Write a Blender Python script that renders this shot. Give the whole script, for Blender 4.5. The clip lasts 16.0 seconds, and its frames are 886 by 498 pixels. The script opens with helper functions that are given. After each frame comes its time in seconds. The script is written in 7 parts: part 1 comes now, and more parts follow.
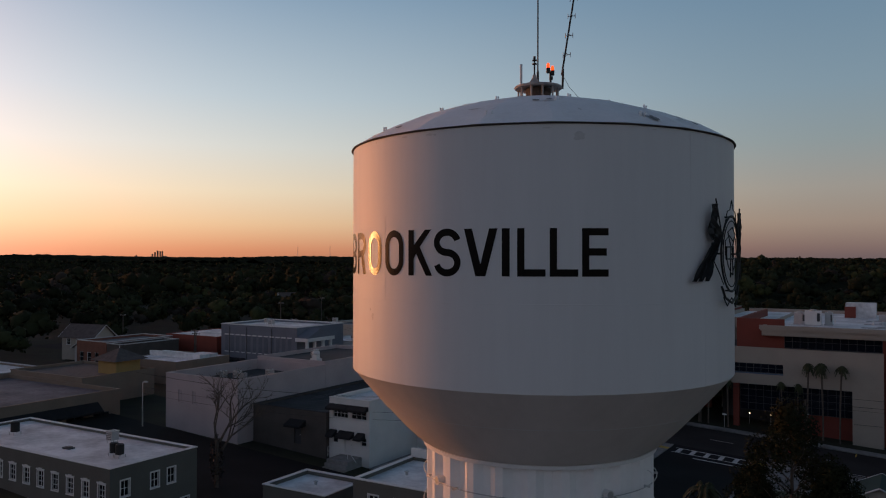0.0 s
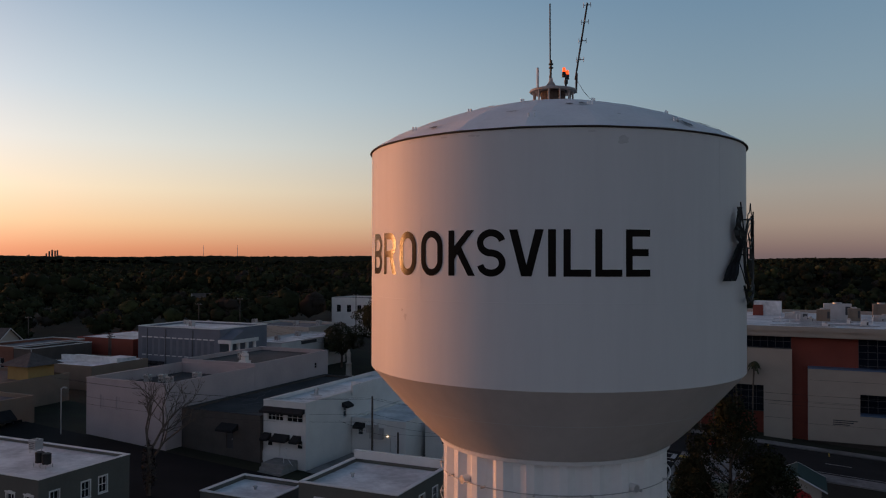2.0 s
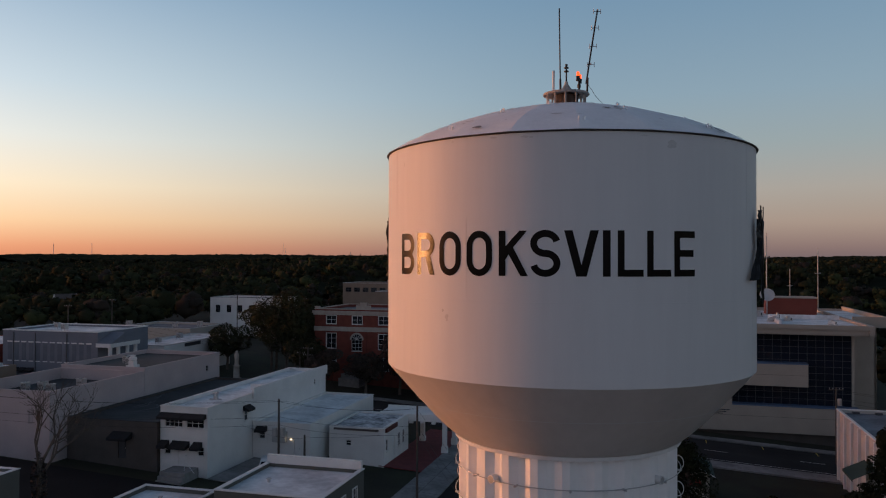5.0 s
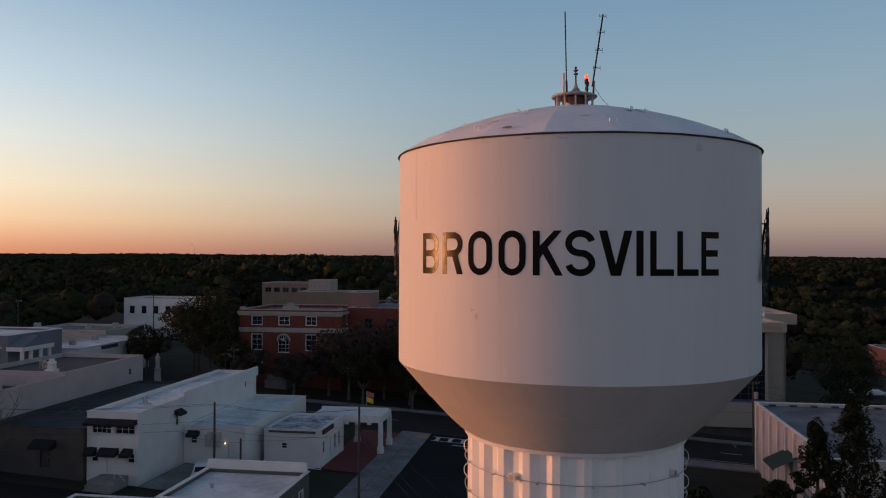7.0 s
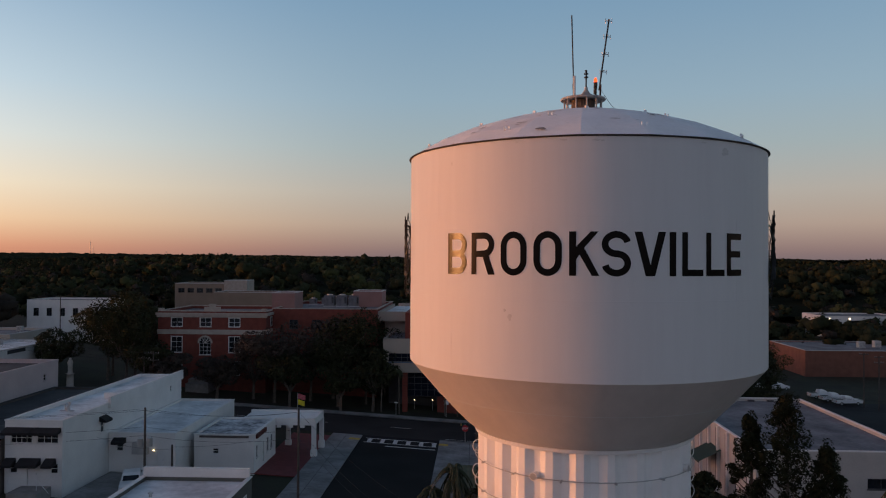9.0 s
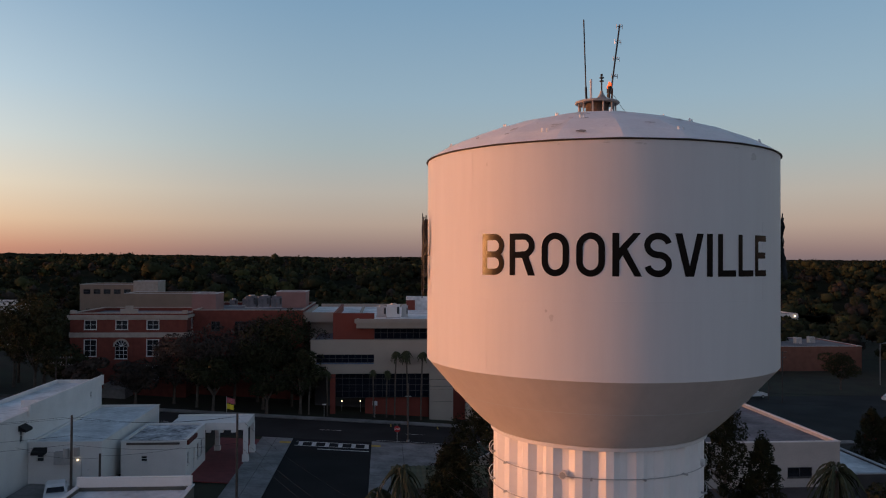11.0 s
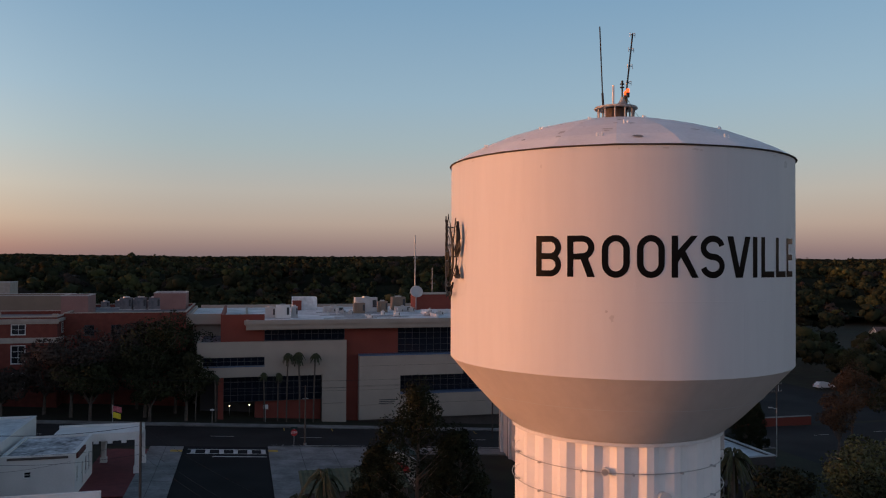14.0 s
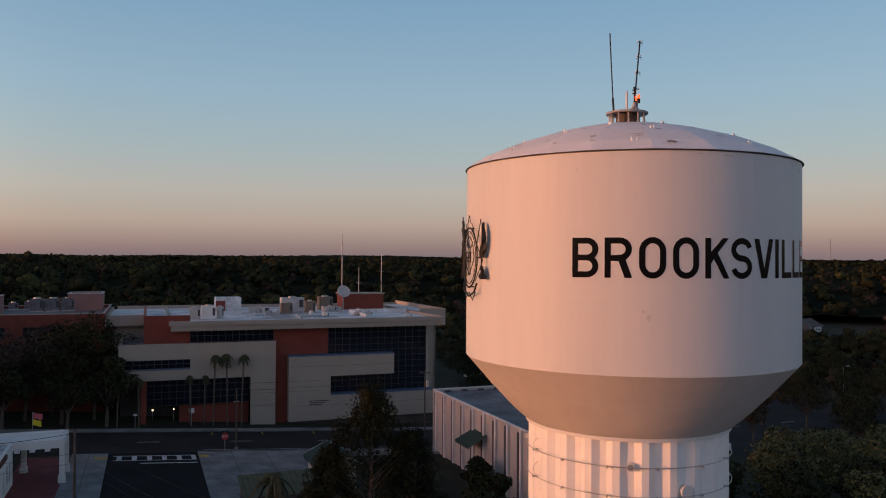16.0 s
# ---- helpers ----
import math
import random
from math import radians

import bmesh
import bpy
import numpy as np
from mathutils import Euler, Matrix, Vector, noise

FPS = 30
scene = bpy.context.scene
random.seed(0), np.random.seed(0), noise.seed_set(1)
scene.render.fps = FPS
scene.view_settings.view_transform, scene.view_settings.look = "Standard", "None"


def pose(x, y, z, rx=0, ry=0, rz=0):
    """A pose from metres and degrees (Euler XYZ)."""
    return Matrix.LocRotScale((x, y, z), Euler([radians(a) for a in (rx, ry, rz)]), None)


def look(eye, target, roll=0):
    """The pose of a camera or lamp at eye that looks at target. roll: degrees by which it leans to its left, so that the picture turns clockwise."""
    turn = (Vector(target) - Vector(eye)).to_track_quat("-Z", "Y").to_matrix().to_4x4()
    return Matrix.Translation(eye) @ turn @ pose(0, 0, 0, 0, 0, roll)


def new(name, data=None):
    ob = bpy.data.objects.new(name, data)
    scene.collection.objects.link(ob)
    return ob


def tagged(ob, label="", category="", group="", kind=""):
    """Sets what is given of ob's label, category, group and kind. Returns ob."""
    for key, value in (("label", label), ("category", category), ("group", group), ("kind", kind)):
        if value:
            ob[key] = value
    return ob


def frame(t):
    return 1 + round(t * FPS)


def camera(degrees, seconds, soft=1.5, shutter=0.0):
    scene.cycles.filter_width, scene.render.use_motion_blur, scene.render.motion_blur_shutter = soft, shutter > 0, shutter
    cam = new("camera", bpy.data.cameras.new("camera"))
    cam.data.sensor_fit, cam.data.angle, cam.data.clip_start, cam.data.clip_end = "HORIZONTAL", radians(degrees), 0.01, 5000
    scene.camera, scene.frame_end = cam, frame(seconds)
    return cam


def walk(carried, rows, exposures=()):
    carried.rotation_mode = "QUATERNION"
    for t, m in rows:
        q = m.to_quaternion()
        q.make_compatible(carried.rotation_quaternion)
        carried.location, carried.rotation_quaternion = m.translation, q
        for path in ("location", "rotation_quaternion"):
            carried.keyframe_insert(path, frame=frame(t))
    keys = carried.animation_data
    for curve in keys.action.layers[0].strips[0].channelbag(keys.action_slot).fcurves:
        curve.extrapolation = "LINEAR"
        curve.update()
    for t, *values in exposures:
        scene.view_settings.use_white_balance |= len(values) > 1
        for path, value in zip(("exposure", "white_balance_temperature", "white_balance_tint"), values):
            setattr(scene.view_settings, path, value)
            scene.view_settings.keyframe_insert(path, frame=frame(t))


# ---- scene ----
cam = camera(58.73, 16.0, soft=1.1)
PATH = [
    (0, (-0.001, -0.001, 24.001), (-16.313, 47.257, 24.746), 0.07),
    (0.5, (-0.711, -0.234, 24.002), (-15.620, 47.486, 24.747), 0.06),
    (1, (-1.406, -0.514, 24.003), (-14.925, 47.618, 24.747), 0.06),
    (1.5, (-2.110, -0.687, 24.006), (-14.268, 47.807, 24.764), 0.11),
    (2, (-2.796, -0.867, 24.003), (-13.637, 47.938, 24.758), 0.12),
    (2.5, (-3.465, -1.027, 24.007), (-13.047, 48.040, 24.756), 0.11),
    (3, (-4.140, -1.161, 24.008), (-12.369, 48.151, 24.764), 0.14),
    (3.5, (-4.834, -1.244, 24.025), (-11.668, 48.281, 24.760), 0.16),
    (4, (-5.508, -1.310, 24.036), (-10.931, 48.390, 24.748), 0.13),
    (6.5, (-8.893, -1.289, 24.019), (-7.480, 48.686, 24.705), 0.26),
    (7, (-9.588, -1.258, 24.018), (-6.787, 48.659, 24.699), 0.24),
    (7.5, (-10.279, -1.157, 24.020), (-6.078, 48.662, 24.701), 0.23),
    (8, (-10.975, -1.075, 24.019), (-5.362, 48.604, 24.712), 0.25),
    (8.5, (-11.702, -0.964, 24.014), (-4.691, 48.537, 24.708), 0.27),
    (9, (-12.452, -0.827, 24.013), (-4.035, 48.454, 24.722), 0.30),
    (11.5, (-16.242, 0.295, 24.019), (-0.822, 47.852, 24.756), 0.30),
    (12, (-16.987, 0.599, 24.024), (-0.180, 47.684, 24.759), 0.27),
    (12.5, (-17.765, 0.875, 24.047), (0.407, 47.450, 24.778), 0.26),
    (13, (-18.467, 1.238, 24.040), (1.006, 47.285, 24.785), 0.26),
    (13.5, (-19.195, 1.559, 24.055), (1.601, 47.023, 24.797), 0.28),
    (14, (-19.895, 1.922, 24.056), (2.178, 46.781, 24.786), 0.31),
    (14.5, (-20.588, 2.302, 24.060), (2.754, 46.512, 24.781), 0.35),
    (15, (-21.278, 2.697, 24.062), (3.274, 46.248, 24.782), 0.38),
    (15.5, (-21.992, 3.086, 24.066), (3.739, 45.950, 24.799), 0.39),
    (16, (-22.746, 3.464, 24.085), (4.227, 45.558, 24.801), 0.37),
]
walk(cam, [(t, look(eye, target, roll)) for t, eye, target, roll in PATH],
     exposures=[(0.0, -0.38, 6600, 12.0), (4.0, -0.13, 6600, 12.0), (7.0, 0.00, 6600, 12.0), (12.0, 0.14, 6550, 11.5), (16.0, 0.18, 6450, 10.5)])

# ---- world, sun and exposure ----
SUN_YAW, SUN_ELEVATION = 76.5, 0.8      # degrees to the left of +y, degrees up
world = bpy.data.worlds.new("dusk_sky")
scene.world = world
world.use_nodes = True
wn = world.node_tree.nodes
sky = wn.new("ShaderNodeTexSky")
sky.sky_type, sky.sun_disc = "NISHITA", False
sky.sun_elevation, sky.sun_rotation = radians(SUN_ELEVATION), radians(-SUN_YAW)
sky.altitude, sky.air_density, sky.dust_density, sky.ozone_density = 20.0, 1.0, 1.0, 2.0
wl = world.node_tree.links


def srgb(r, g, b):
    return tuple((c / 255 / 12.92 if c <= 10 else ((c / 255 + 0.055) / 1.055) ** 2.4) for c in (r, g, b)) + (1.0,)


def sky_ramp(stops):
    ramp = wn.new("ShaderNodeValToRGB")
    el = ramp.color_ramp.elements
    while len(el) < len(stops):
        el.new(0.5)
    for e, (p, c) in zip(el, stops):
        e.position, e.color = p, srgb(*c)
    return ramp


# the dusk glow: warm towards the sunset, mauve away from it, blue overhead
way = wn.new("ShaderNodeTexCoord")
split = wn.new("ShaderNodeSeparateXYZ")
wl.new(way.outputs["Generated"], split.inputs[0])
warm = sky_ramp(((0.0, (220, 142, 104)), (0.014, (234, 157, 118)), (0.045, (248, 206, 164)), (0.085, (251, 231, 201)), (0.14, (232, 232, 225)), (0.20, (202, 216, 223)), (0.33, (138, 166, 190)), (0.6, (62, 80, 104)), (1.0, (34, 44, 60))))
cool = sky_ramp(((0.0, (108, 98, 103)), (0.014, (124, 109, 110)), (0.045, (151, 137, 132)), (0.085, (154, 149, 146)), (0.14, (138, 151, 156)), (0.20, (126, 149, 164)), (0.33, (102, 134, 159)), (0.6, (56, 74, 98)), (1.0, (34, 44, 60))))
for r in (warm, cool):
    wl.new(split.outputs["Z"], r.inputs[0])
toward = wn.new("ShaderNodeVectorMath")
toward.operation = "DOT_PRODUCT"
wl.new(way.outputs["Generated"], toward.inputs[0])
toward.inputs[1].default_value = (-math.sin(radians(SUN_YAW)), math.cos(radians(SUN_YAW)), 0)
side = wn.new("ShaderNodeMapRange")
side.interpolation_type = "SMOOTHSTEP"
side.inputs["From Min"].default_value, side.inputs["From Max"].default_value = 0.06, 1.0
wl.new(toward.outputs["Value"], side.inputs["Value"])
glow = wn.new("ShaderNodeMix")
glow.data_type = "RGBA"
wl.new(side.outputs[0], glow.inputs["Factor"])
wl.new(cool.outputs[0], glow.inputs["A"])
wl.new(warm.outputs[0], glow.inputs["B"])
# brighter low sky added opposite the view, unseen, to fill light on the tank
rear_fill = sky_ramp(((0.0, (146, 130, 136)), (0.05, (168, 152, 158)), (0.15, (170, 166, 178)), (0.33, (140, 154, 178)), (0.6, (62, 80, 104)), (1.0, (34, 44, 60))))
wl.new(split.outputs["Z"], rear_fill.inputs[0])
behind = wn.new("ShaderNodeVectorMath")
behind.operation = "DOT_PRODUCT"
wl.new(way.outputs["Generated"], behind.inputs[0])
behind.inputs[1].default_value = (-math.sin(radians(156)), math.cos(radians(156)), 0)
spread = wn.new("ShaderNodeMapRange")
spread.interpolation_type = "SMOOTHSTEP"
spread.inputs["From Min"].default_value, spread.inputs["From Max"].default_value = -0.1, 0.85
wl.new(behind.outputs["Value"], spread.inputs["Value"])
dusk = wn.new("ShaderNodeMix")
dusk.data_type = "RGBA"
wl.new(spread.outputs[0], dusk.inputs["Factor"])
wl.new(glow.outputs["Result"], dusk.inputs["A"])
wl.new(rear_fill.outputs[0], dusk.inputs["B"])
whole = wn.new("ShaderNodeMix")
whole.data_type = "RGBA"
whole.inputs["Factor"].default_value = 0.9
wl.new(sky.outputs[0], whole.inputs["A"])
wl.new(dusk.outputs["Result"], whole.inputs["B"])
# the aureole round the setting sun
near_sun = wn.new("ShaderNodeVectorMath")
near_sun.operation = "DOT_PRODUCT"
wl.new(way.outputs["Generated"], near_sun.inputs[0])
near_sun.inputs[1].default_value = (-math.sin(radians(SUN_YAW)), math.cos(radians(SUN_YAW)), 0.03)
clip = wn.new("ShaderNodeMath")
clip.operation = "MAXIMUM"
wl.new(near_sun.outputs["Value"], clip.inputs[0])
clip.inputs[1].default_value = 0.0
fall = wn.new("ShaderNodeMath")
fall.operation = "POWER"
wl.new(clip.outputs[0], fall.inputs[0])
fall.inputs[1].default_value = 55.0
gain = wn.new("ShaderNodeVectorMath")
gain.operation = "SCALE"
gain.inputs[0].default_value = (11.0, 2.7, 0.1)
wl.new(fall.outputs[0], gain.inputs["Scale"])
total = wn.new("ShaderNodeVectorMath")
wl.new(whole.outputs["Result"], total.inputs[0])
wide = wn.new("ShaderNodeMath")
wide.operation = "POWER"
wl.new(clip.outputs[0], wide.inputs[0])
wide.inputs[1].default_value = 13.0
halo = wn.new("ShaderNodeVectorMath")
halo.operation = "SCALE"
halo.inputs[0].default_value = (1.25, 0.68, 0.62)
wl.new(wide.outputs[0], halo.inputs["Scale"])
both = wn.new("ShaderNodeVectorMath")
wl.new(gain.outputs[0], both.inputs[0])
wl.new(halo.outputs[0], both.inputs[1])
wl.new(both.outputs[0], total.inputs[1])
wl.new(total.outputs[0], wn["Background"].inputs[0])
wn["Background"].inputs[1].default_value = 1.2
sun_data = bpy.data.lights.new("sun", "SUN")
sun_data.energy, sun_data.angle, sun_data.color = 1.5, radians(0.6), (1.0, 0.42, 0.15)
sun = new("sun", sun_data)
yaw_, el_ = radians(SUN_YAW), radians(SUN_ELEVATION)
to_sun = Vector((-math.sin(yaw_) * math.cos(el_), math.cos(yaw_) * math.cos(el_), math.sin(el_)))
sun.matrix_world = look(to_sun * 300, (0, 0, 0))


# ---- materials ----
def material(name, colour, rough=0.8, metal=0.0, vary=0.15, scale=1.0, fine=12.0, bump=0.2, spec=0.4, island=0.0, per_object=0.0, second=None, emit=None, transmission=0.0, coat=0.0, stretch=1.0):
    """A surface with variation at two scales; scale is in patches per metre."""
    m = bpy.data.materials.new(name)
    m.use_nodes = True
    n, links = m.node_tree.nodes, m.node_tree.links
    b = n["Principled BSDF"]
    b.inputs["Roughness"].default_value, b.inputs["Metallic"].default_value = rough, metal
    b.inputs["Specular IOR Level"].default_value = spec
    b.inputs["Transmission Weight"].default_value = transmission
    b.inputs["Coat Weight"].default_value = coat
    b.inputs["Coat Roughness"].default_value = 0.12
    where = n.new("ShaderNodeTexCoord")
    big, small = n.new("ShaderNodeTexNoise"), n.new("ShaderNodeTexNoise")
    big.inputs["Scale"].default_value, big.inputs["Detail"].default_value = scale, 5
    small.inputs["Scale"].default_value, small.inputs["Detail"].default_value = scale * fine, 4
    place = n.new("ShaderNodeMapping")
    place.inputs["Scale"].default_value = (1.0, 1.0, stretch)
    links.new(where.outputs["Object"], place.inputs["Vector"])
    links.new(place.outputs[0], big.inputs["Vector"])
    links.new(place.outputs[0], small.inputs["Vector"])
    add = n.new("ShaderNodeMath")
    add.operation = "MULTIPLY_ADD"
    links.new(small.outputs["Fac"], add.inputs[0])
    add.inputs[1].default_value = 0.45
    links.new(big.outputs["Fac"], add.inputs[2])
    ramp = n.new("ShaderNodeValToRGB")
    dark = tuple(c * (1 - vary) for c in (second or colour))
    light = tuple(min(1.0, c * (1 + vary)) for c in colour)
    ramp.color_ramp.elements[0].position, ramp.color_ramp.elements[1].position = 0.5, 0.95
    ramp.color_ramp.elements[0].color, ramp.color_ramp.elements[1].color = (*dark, 1), (*light, 1)
    links.new(add.outputs[0], ramp.inputs[0])
    out = ramp.outputs[0]
    if island or per_object:
        hue = n.new("ShaderNodeHueSaturation")
        info = n.new("ShaderNodeNewGeometry" if island else "ShaderNodeObjectInfo")
        rng = n.new("ShaderNodeMapRange")
        amount = island or per_object
        rng.inputs["To Min"].default_value, rng.inputs["To Max"].default_value = 1 - amount, 1 + amount
        links.new(info.outputs["Random Per Island" if island else "Random"], rng.inputs["Value"])
        links.new(rng.outputs[0], hue.inputs["Value"])
        links.new(out, hue.inputs["Color"])
        out = hue.outputs[0]
    links.new(out, b.inputs["Base Color"])
    if bump:
        bp = n.new("ShaderNodeBump")
        bp.inputs["Strength"].default_value, bp.inputs["Distance"].default_value = bump, 0.02
        links.new(small.outputs["Fac"], bp.inputs["Height"])
        links.new(bp.outputs[0], b.inputs["Normal"])
    if emit:
        b.inputs["Emission Color"].default_value, b.inputs["Emission Strength"].default_value = (*emit[0], 1), emit[1]
    return m


M = {}
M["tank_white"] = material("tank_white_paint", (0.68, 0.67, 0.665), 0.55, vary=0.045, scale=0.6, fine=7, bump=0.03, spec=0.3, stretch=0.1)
# the tank's own white, lifted on the column in place of missing light
M["column_lifted"] = material("column_white_lifted", (0.84, 0.83, 0.82), 0.55, vary=0.05, scale=0.5, fine=9, bump=0.02, spec=0.25)
M["tank_grey"] = material("tank_grey_paint", (0.66, 0.61, 0.585), 0.4, vary=0.07, scale=0.7, fine=6, bump=0.02, spec=0.45, stretch=0.25)
M["letter"] = material("black_letter_paint", (0.006, 0.006, 0.006), 0.2, vary=0.1, scale=3.0, fine=9.0, bump=0.12, spec=0.085)
# dome's white raised above the wall's, adding brightness through the colour
M["dome"] = material("dome_white_lifted", (0.850, 0.850, 0.850), 0.55, vary=0.08, scale=0.8, bump=0.05, per_object=0.05)
M["mildew"] = material("mildew_stain", (0.22, 0.22, 0.22), 0.9, vary=0.2, scale=6)
M["black_metal"] = material("black_metal", (0.02, 0.02, 0.02), 0.5, metal=0.3, vary=0.2)
M["galv"] = material("galvanised_steel", (0.45, 0.45, 0.45), 0.5, metal=0.7, vary=0.15)
M["red_lamp"] = material("red_beacon_glass", (0.6, 0.05, 0.02), 0.2, vary=0, bump=0, emit=((1.0, 0.07, 0.008), 2.6))
M["warm_lamp"] = material("warm_lamp_glass", (0.9, 0.7, 0.4), 0.3, vary=0, bump=0, emit=((1.0, 0.75, 0.45), 3.5))
M["hall_wall"] = material("dull_cream_stucco", (0.44, 0.415, 0.385), 0.9, vary=0.1, scale=0.5)
M["rim_dark"] = material("rim_with_shadow_line", (0.075, 0.06, 0.055), 0.8, vary=0.3, scale=3)
# darker, greyer than the leaves: crown self-shadow and distance haze put into the colour
M["canopy_far"] = material("far_woodland_haze_tone", (0.022, 0.025, 0.017), 1.0, vary=0.45, scale=0.004, fine=12, bump=0, spec=0.0)
M["white_paint"] = material("white_stucco", (0.68, 0.67, 0.65), 0.85, vary=0.08, scale=0.5, fine=14, bump=0.25)
M["cream"] = material("cream_stucco", (0.45, 0.40, 0.34), 0.85, vary=0.08, scale=0.4, bump=0.2)
M["salmon"] = material("salmon_stucco", (0.27, 0.15, 0.135), 0.85, vary=0.12, scale=0.4, bump=0.2)
M["pink"] = material("pink_stucco", (0.43, 0.365, 0.365), 0.85, vary=0.08, scale=0.4, bump=0.2)
M["tan"] = material("tan_stucco", (0.22, 0.17, 0.13), 0.85, vary=0.1, scale=0.4, bump=0.2)
M["brown_wall"] = material("brown_masonry", (0.085, 0.072, 0.065), 0.9, vary=0.15, scale=0.6, bump=0.3)
M["olive_wall"] = material("olive_grey_siding", (0.11, 0.11, 0.098), 0.85, vary=0.1, scale=0.5, bump=0.2)
M["blue_grey"] = material("blue_grey_stucco", (0.17, 0.185, 0.22), 0.85, vary=0.08, scale=0.5, bump=0.2)
M["brick"] = material("red_brick", (0.16, 0.042, 0.03), 0.9, vary=0.2, scale=1.2, bump=0.4)
M["terracotta"] = material("terracotta_panel", (0.20, 0.045, 0.03), 0.8, vary=0.08, scale=0.5, bump=0.15)
M["jc_cream"] = material("buff_precast", (0.36, 0.31, 0.26), 0.8, vary=0.06, scale=0.4, bump=0.1)
M["orange_brick"] = material("orange_brick", (0.2, 0.085, 0.058), 0.9, vary=0.15, scale=0.7, bump=0.3)
M["roof_white"] = material("white_roof_coating", (0.68, 0.685, 0.69), 0.75, vary=0.3, scale=0.3, fine=6, bump=0.2)
M["roof_grey"] = material("weathered_grey_roof", (0.16, 0.165, 0.18), 0.85, vary=0.3, scale=0.22, fine=10, bump=0.3, second=(0.10, 0.105, 0.125))
M["roof_dark"] = material("dark_tar_roof", (0.05, 0.05, 0.053), 0.9, vary=0.35, scale=0.25, fine=10, bump=0.3)
M["roof_brown"] = material("brown_shingle", (0.10, 0.085, 0.08), 0.9, vary=0.25, scale=1.5, bump=0.4)
M["roof_patchy"] = material("patched_roof_coating", (0.58, 0.585, 0.60), 0.8, vary=0.2, scale=0.55, fine=4, bump=0.25, second=(0.13, 0.13, 0.14))
M["roof_green"] = material("green_metal_roof", (0.020, 0.045, 0.036), 0.8, metal=0.0, vary=0.1, scale=0.5, bump=0.1)
M["coping"] = material("metal_coping", (0.45, 0.45, 0.45), 0.6, vary=0.1, scale=1.0, bump=0.1)
M["frame_white"] = material("white_window_frame", (0.66, 0.66, 0.65), 0.6, vary=0.05, bump=0.05)
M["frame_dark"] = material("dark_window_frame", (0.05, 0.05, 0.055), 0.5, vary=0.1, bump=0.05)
M["frame_blue"] = material("blue_sill_trim", (0.08, 0.13, 0.22), 0.5, vary=0.1, bump=0.05)
M["glass"] = material("window_glass", (0.015, 0.018, 0.023), 0.06, vary=0.1, bump=0.0, spec=0.7)
M["glass_blue"] = material("tinted_curtain_glass", (0.006, 0.009, 0.018), 0.08, vary=0.1, bump=0.0, spec=0.35)
M["awning"] = material("black_canvas", (0.015, 0.015, 0.017), 0.9, vary=0.2, scale=2)
M["asphalt"] = material("asphalt", (0.034, 0.033, 0.033), 0.95, vary=0.25, scale=0.15, fine=30, bump=0.3, spec=0.12)
M["road_dark"] = material("fresh_asphalt", (0.018, 0.018, 0.018), 0.95, vary=0.2, scale=0.2, fine=30, bump=0.3, spec=0.12)
M["concrete"] = material("concrete", (0.21, 0.205, 0.20), 0.95, vary=0.38, scale=0.35, fine=7, bump=0.25)
M["line_paint"] = material("road_line_paint", (0.55, 0.55, 0.54), 0.8, vary=0.25, scale=1.5)
M["yellow_paint"] = material("yellow_kerb_paint", (0.45, 0.30, 0.05), 0.8, vary=0.2, scale=1.5)
M["red_pavers"] = material("red_paving", (0.16, 0.035, 0.035), 0.85, vary=0.2, scale=1.0)
M["grass"] = material("grass", (0.020, 0.023, 0.010), 1.0, vary=0.4, scale=0.2, fine=20, bump=0.5, second=(0.024, 0.02, 0.011))
M["forest_floor"] = material("forest_ground", (0.035, 0.038, 0.02), 0.95, vary=0.4, scale=0.02, fine=20, bump=0.5)
M["bark"] = material("bark", (0.10, 0.08, 0.065), 0.95, vary=0.3, scale=3)
M["leaf"] = material("oak_leaves", (0.042, 0.046, 0.021), 0.75, vary=0.3, scale=0.08, fine=20, bump=0, island=0.25, second=(0.034, 0.036, 0.018), spec=0.1)
M["leaf_far"] = material("woodland_leaves", (0.029, 0.034, 0.017), 0.9, vary=0.4, scale=0.035, fine=4, bump=0, island=0.1, second=(0.024, 0.024, 0.014), spec=0.05)
M["leaf_light"] = material("spring_leaves", (0.095, 0.10, 0.032), 0.75, vary=0.25, scale=0.1, bump=0, island=0.35)
M["leaf_rust"] = material("rusty_leaves", (0.075, 0.040, 0.017), 0.8, vary=0.25, scale=0.1, bump=0, island=0.35)
M["leaf_cedar"] = material("cedar_leaves", (0.026, 0.029, 0.014), 0.9, vary=0.25, scale=0.3, bump=0, island=0.25, spec=0.1)
M["moss"] = material("bare_twigs_and_moss", (0.062, 0.047, 0.038), 0.95, vary=0.25, scale=0.2, bump=0, island=0.3)
M["palm"] = material("palm_fronds", (0.035, 0.040, 0.014), 0.7, vary=0.25, scale=0.5, bump=0, island=0.3)
M["wood_pole"] = material("weathered_pole_wood", (0.085, 0.07, 0.06), 0.9, vary=0.3, scale=2)
M["cable"] = material("black_cable", (0.02, 0.02, 0.02), 0.7, vary=0.1)
M["sign_red"] = material("stop_sign_red", (0.45, 0.03, 0.03), 0.5, vary=0.05, bump=0)
M["white_car"] = material("white_car_paint", (0.7, 0.7, 0.7), 0.3, vary=0.03, bump=0, coat=0.6)
M["tyre"] = material("tyre_rubber", (0.02, 0.02, 0.02), 0.9)
M["flag_red"] = material("flag_stripes", (0.4, 0.1, 0.12), 0.9, vary=0.5, scale=8)
